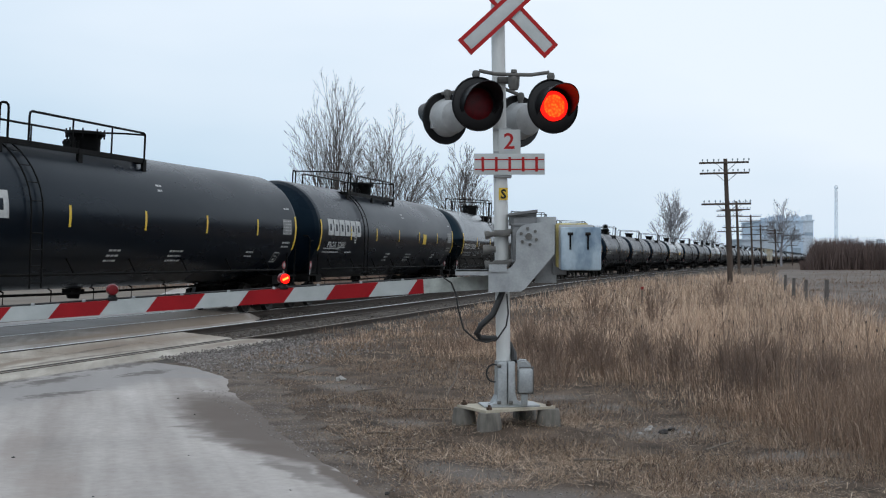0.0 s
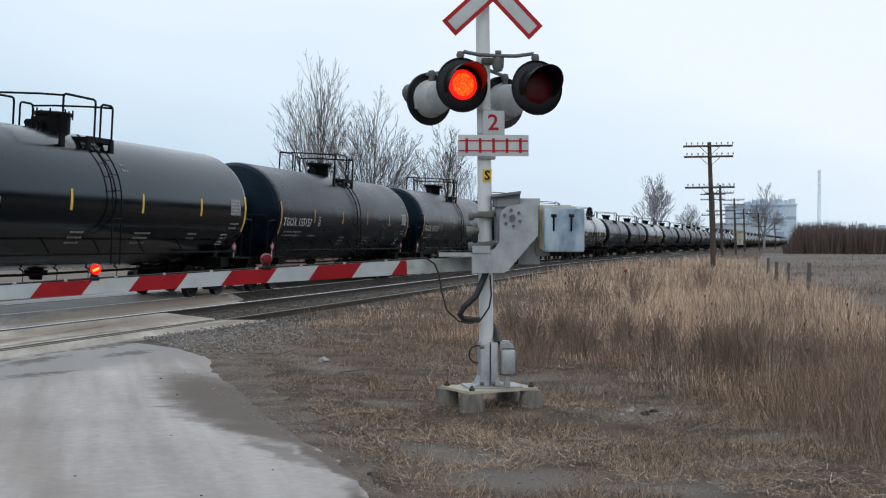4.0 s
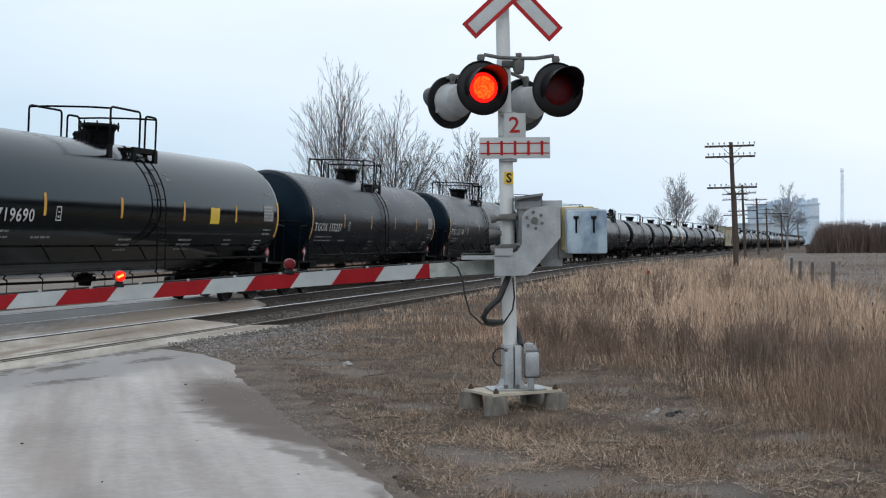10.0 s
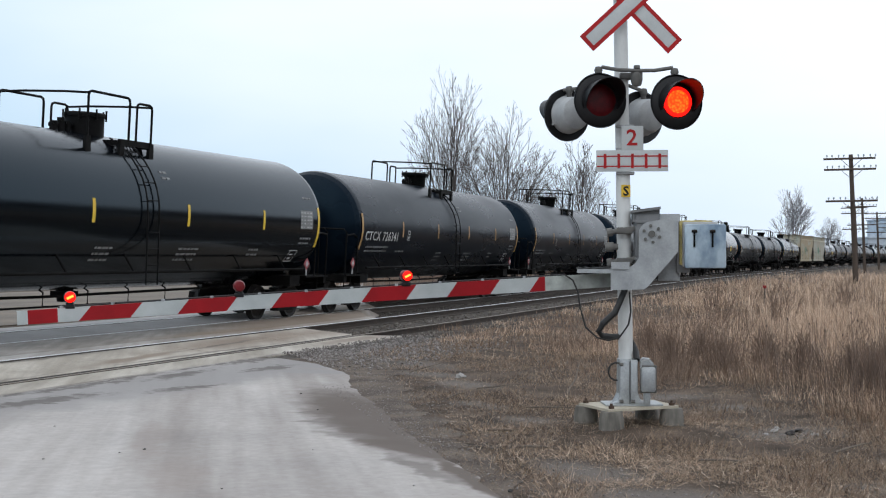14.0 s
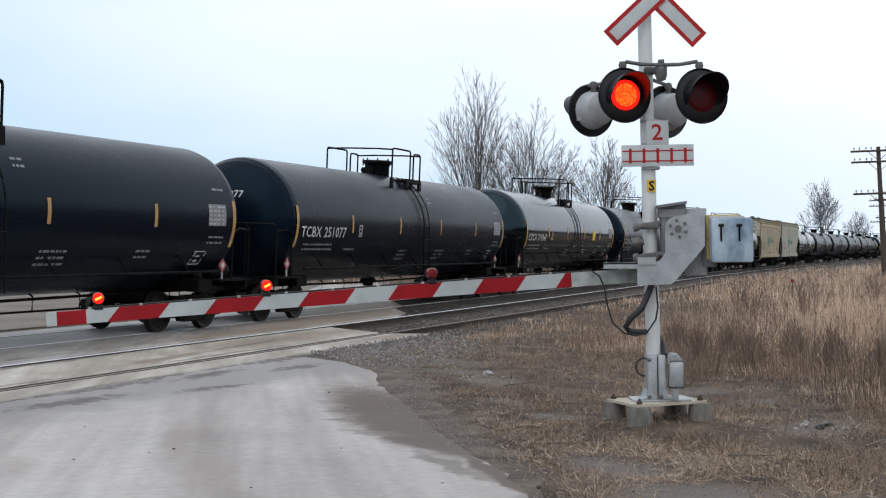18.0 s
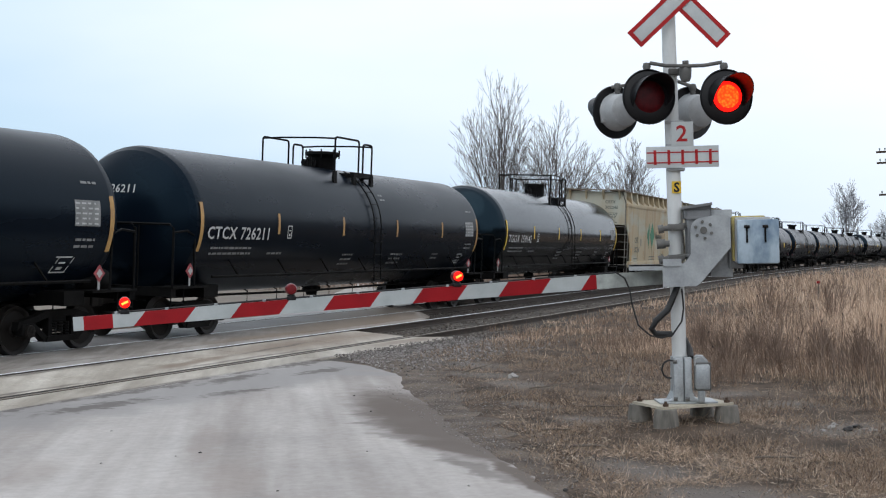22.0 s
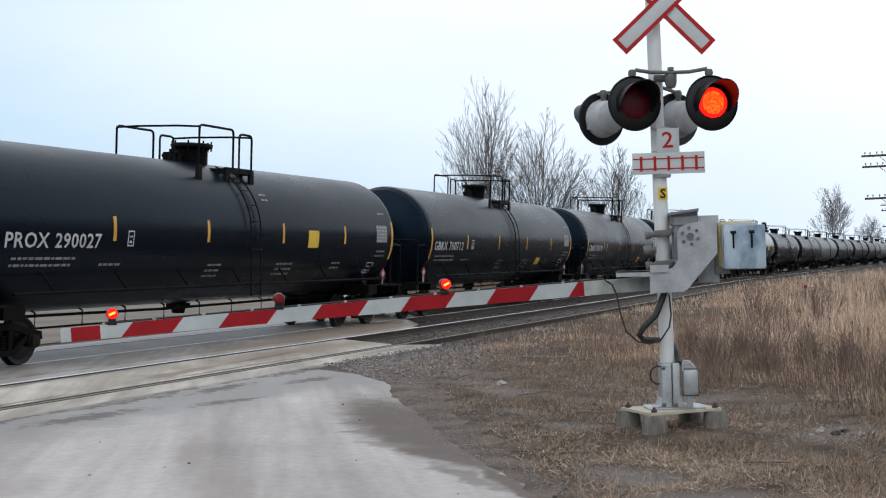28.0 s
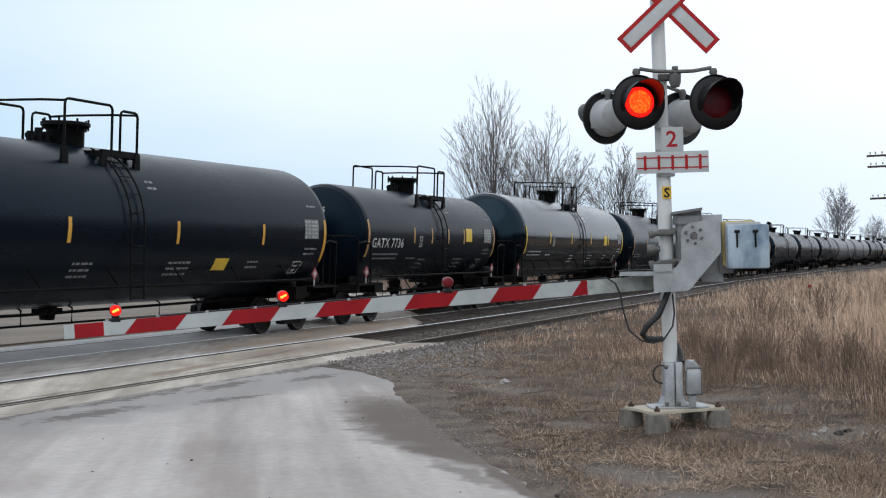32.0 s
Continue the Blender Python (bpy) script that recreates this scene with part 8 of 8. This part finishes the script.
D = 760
works("factory", 0.247 * D, 0.279 * D, D, 50, 23.5, M_CLAD, "blue-grey clad factory block in the distance, paled by painted haze", ((5, 3), (13, 3)), 5)
works("factory_hall", 0.2795 * D, 0.3020 * D, D + 40, 60, 25, M_CLAD_PALE, "clad factory hall in the distance, paled by painted haze", ((16, 2),), 6)
works("warehouse", 0.306 * D, 0.40 * D, D + 20, 60, 9.5, M_SHED, "long low warehouse in the distance, paled by painted haze", ((3, 4),), 12)
works("shed", 0.220 * D, 0.246 * D, D - 40, 30, 12, M_SHED, "low grey shed in the distance, paled by painted haze", ((3, 3),), 3)
# near-white concrete: the haze is in the base colour
M_STACK = node_mat("stack_concrete_hazed", (0.80, 0.86, 0.90), (0.76, 0.82, 0.87), 0.7, scale=0.05, fine=0.8, bump=0.0)
stack = thing("chimney_stack", "tall concrete chimney of distant works, paled by painted haze", "chimney")
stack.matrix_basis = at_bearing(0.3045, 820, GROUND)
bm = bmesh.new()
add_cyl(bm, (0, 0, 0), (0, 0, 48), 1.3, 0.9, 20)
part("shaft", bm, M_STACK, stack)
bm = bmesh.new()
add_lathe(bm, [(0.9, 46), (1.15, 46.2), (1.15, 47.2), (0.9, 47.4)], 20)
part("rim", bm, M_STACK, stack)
# thicket: nothing but thin dark stems
rs2 = np.random.RandomState(5)
n = 26000
y = rs2.uniform(190, 235, n)
x = y * (0.277 + 0.22 * rs2.uniform(0, 1, n) ** 1.0)
top = np.array([noise.noise(Vector((a * 0.06, b * 0.06, 2.2))) for a, b in zip(x, y)])
low = np.clip((x / y - 0.277) / 0.012, 0.3, 1.0)
M_THICKET = island_mat("thicket_stems", [(0.10, 0.075, 0.07), (0.14, 0.105, 0.095), (0.08, 0.06, 0.058), (0.17, 0.13, 0.12)])
blades("thicket", np.stack([x, y], 1), GROUND, (4.4 + 1.8 * top) * low * rs2.uniform(0.5, 1.1, n), np.full(n, 0.14), 0.35, M_THICKET, 3, "dark leafless thicket at the field's end", "thicket")
n = 14000
y = rs2.uniform(120, 330, n)
x = np.interp(y, ys, xs) - rs2.uniform(8, 26, n)
blades("trackside_brush", np.stack([x, y], 1), GROUND, rs2.uniform(0.8, 3.4, n), np.full(n, 0.10), 0.45, M_THICKET, 4, "dark leafless brush beyond the railway", "brush")
n = 16000
y = rs2.uniform(70, 125, n)
x = y * rs2.uniform(-0.30, 0.09, n)
k = np.array([noise.noise(Vector((a * 0.12, b * 0.12, 6.2))) for a, b in zip(x, y)])
keep = (line_lat(x, y) < -8) & (k > -0.05)
x, y, k = x[keep], y[keep], k[keep]
blades("underbrush", np.stack([x, y], 1), GROUND, (2.2 + 3.5 * k) * rs2.uniform(0.4, 1.1, len(x)), np.full(len(x), 0.025), 0.4, M_TWIG, 7, "thin leafless brush under the trees", "brush")


# unseen belt of dark stems, added so the tanks reflect a dark skyline
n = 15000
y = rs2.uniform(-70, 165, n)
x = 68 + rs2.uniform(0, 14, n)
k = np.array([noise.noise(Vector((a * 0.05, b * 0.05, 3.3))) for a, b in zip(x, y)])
blades("wood_belt", np.stack([x, y], 1), GROUND, (10 + 3 * k) * rs2.uniform(0.6, 1.1, n), np.full(n, 0.5), 0.25, M_THICKET, 9, "unseen belt of dark stems, added to darken tank reflections", "wood")

# ---- small things on the ground ----
M_ROCK = node_mat("dark_rock", (0.05, 0.045, 0.042), (0.025, 0.023, 0.022), 0.8, scale=9, fine=60, bump=0.01)
M_CHIP = node_mat("pale_stone", (0.36, 0.35, 0.33), (0.25, 0.24, 0.225), 0.85, scale=14, fine=80, bump=0.004)
M_STICK = node_mat("weathered_stick", (0.20, 0.165, 0.135), (0.11, 0.09, 0.075), 0.9, scale=10, fine=60, bump=0.003, stretch=(1, 1, 0.2))


def rock(x, y, size, seed, material, label, z=GROUND):
    r_ = random.Random(seed)
    bm = bmesh.new()
    bmesh.ops.create_icosphere(bm, subdivisions=2, radius=size)
    for v in bm.verts:
        k = 1 + 0.55 * noise.noise(v.co * (1.3 / size) + Vector((seed * 3.7, 0, 0))) + 0.25 * noise.noise(v.co * (3.1 / size) + Vector((0, seed * 1.7, 0)))
        v.co = Vector((v.co.x * 1.25 * k, v.co.y * k, v.co.z * 0.62 * k))
    ob = solid("stone", bm, material, label, "stone", smooth=50)
    ob.matrix_basis = pose(x, y, z + size * 0.30, 0, 0, r_.uniform(0, 360))
    return ob


for k, (x, y, s) in enumerate(((2.16, 12.45, 0.05), (2.04, 12.60, 0.035), (2.27, 12.62, 0.04), (1.93, 12.40, 0.025), (2.38, 12.40, 0.03), (2.10, 12.82, 0.03))):
    rock(x, y, s, 90 + k, M_ROCK if k in (0, 2) else M_CHIP, "dark lump of rock lying in dead grass" if k in (0, 2) else "small grey stone lying in dead grass")
rock(-1.35, 17.9, 0.07, 3, M_CHIP, "pale stone lying in trodden grass")
rock(-0.35, 9.2, 0.018, 4, M_ROCK, "dark chip lying on the road", -0.0895)
for k, (x, y, s) in enumerate(((-2.1, 11.0, 0.013), (-3.55, 10.9, 0.02), (-3.7, 10.7, 0.014), (-2.6, 13.9, 0.015), (-4.2, 10.3, 0.016), (-1.4, 8.4, 0.012), (-1.05, 9.35, 0.014), (-3.1, 15.5, 0.018), (-4.9, 12.3, 0.016), (-2.4, 9.1, 0.012))):
    rock(x, y, s * 0.65, 10 + k, M_ROCK if k % 2 else M_CHIP, "small loose stone lying on the road", -0.0895)


def stick(x, y, length, turn, rise, seed, label="weathered dead stick lying in the grass"):
    r_ = random.Random(seed)
    bm = bmesh.new()
    pts = [(length * (k / 5 - 0.5), r_.uniform(-0.02, 0.02), 0.015 + rise * k / 5 + r_.uniform(0, 0.012)) for k in range(6)]
    add_tube(bm, pts, [0.011, 0.011, 0.010, 0.009, 0.007, 0.004], 6)
    ob = solid("stick", bm, M_STICK, label, "stick")
    ob.matrix_basis = pose(x, y, GROUND, 0, 0, turn)


for k, (x, y, ln, a, rise) in enumerate(((-0.75, 16.3, 0.55, 8, 0.05), (-1.9, 18.6, 0.5, 25, 0.12), (-0.1, 14.2, 0.6, -20, 0.02), (-0.5, 12.4, 0.35, 12, 0.0), (-0.2, 11.3, 0.3, 5, 0.0), (1.3, 10.6, 0.4, -30, 0.03), (2.5, 11.4, 0.5, 40, 0.04), (-1.2, 15.2, 0.4, 60, 0.06), (0.2, 16.0, 0.7, 75, 0.35))):
    stick(x, y, ln, a, rise, 60 + k)

# paler post stub and a small red-topped marker in the far grass
bm = bmesh.new()
add_cyl(bm, (0, 0, -0.1), (0.01, 0, 0.72), 0.035, 0.03, 8)
marker = solid("marker_stake", bm, M_STICK, "short wooden marker stake in dead grass", "stake")
marker.matrix_basis = at_bearing(0.1555, 44, GROUND)
bm = bmesh.new()
add_box(bm, -0.045, 0.055, -0.045, 0.045, 0.64, 0.73, None, bevel=0.01)
part("painted_top", bm, M_ARM_RED, marker, "faded red top")

# dark evergreen behind the wagons
M_NEEDLE = island_mat("needles", [(0.025, 0.04, 0.022), (0.04, 0.055, 0.03), (0.018, 0.028, 0.018)])
rs3 = np.random.RandomState(8)
ever = thing("evergreen", "small dark evergreen tree beyond the railway", "tree")
ever.matrix_basis = at_bearing(0.1268, 165, GROUND) @ Matrix.Scale(1.2, 4)
bm = bmesh.new()
add_cyl(bm, (0, 0, -0.1), (0, 0, 4.6), 0.12, 0.03, 8)
part("trunk", bm, M_BARK, ever)
n = 5200
u = rs3.uniform(0.04, 1, n)
a = rs3.uniform(0, 2 * np.pi, n)
rad = (1 - u) ** 0.8 * 1.7 * np.sqrt(rs3.uniform(0.15, 1, n)) * (0.8 + 0.25 * np.sin(a * 5 + u * 40))
c_ = np.stack([rad * np.cos(a), rad * np.sin(a), 0.3 + u * 4.7], 1)
d = np.stack([np.cos(a), np.sin(a), rs3.uniform(-0.3, 0.6, n)], 1) * rs3.uniform(0.12, 0.32, n)[:, None]
s_ = np.stack([-np.sin(a), np.cos(a), rs3.uniform(-0.5, 0.5, n)], 1) * 0.045
v = np.stack([c_ - s_, c_ + s_, c_ + d], 1).reshape(-1, 3)
part("crown", raw_mesh("crown", v, np.arange(3 * n), np.full(n, 3), M_NEEDLE), None, ever, "dark green needles")


# ---- what moves ----
CANT = math.degrees(math.atan2(0.076, GAUGE))


def car_pose(middle, reach, t):
    s = middle - SPEED * t
    x0, y0, _ = on_line(s - reach)
    x1, y1, _ = on_line(s + reach)
    # the car's x runs along the line, away from the viewer
    turn = math.degrees(math.atan2(y1 - y0, x1 - x0))
    return pose((x0 + x1) / 2, (y0 + y1) / 2, 0.038, CANT, 0, turn)


def blink(bulb, lit, depth):
    """The lit disc stands forward while its lamp burns, and draws back into the housing between."""
    rows, tick = [], 1.0 / FPS
    n = 32 * FPS
    state = [lit(k / FPS) for k in range(n + 1)]
    for k in range(n + 1):
        if k in (0, n) or state[k] != state[k - 1] or state[k] != state[min(k + 1, n)]:
            rows.append((k / FPS, pose(0, -0.019 if state[k] else depth, 0)))
    walk(bulb, rows)


def left_burns(t):
    return ((t + (0.10 if t > 29.5 else 0.0)) / 1.56 + 0.76) % 1.0 < 0.55


def motions():
    times = [float(t) for t in range(0, 33, 1)]
    for car, middle, reach in TRAIN:
        walk(car, [(t, car_pose(middle, reach, t)) for t in times])
    turn = math.degrees(SPEED / 0.43 / FPS)
    first = WHEELS[0]
    walk(first, [(k / FPS, pose(0, 0, 0, 0, -turn * k, 0)) for k in range(0, 32 * FPS + 1)])
    spin = first.animation_data
    for w in WHEELS[1:]:
        w.rotation_mode = "QUATERNION"
        w.animation_data_create()
        w.animation_data.action = spin.action
        w.animation_data.action_slot = spin.action_slot
    blink(BULBS["left"], left_burns, 0.06)
    blink(BULBS["right"], lambda t: not left_burns(t), 0.06)
    blink(BULBS["arm_two"], lambda t: left_burns(t) and abs(t - 9.0) > 0.3, 0.04)
    blink(BULBS["arm_three"], lambda t: not left_burns(t) or abs(t - 9.0) < 0.3, 0.04)


motions()
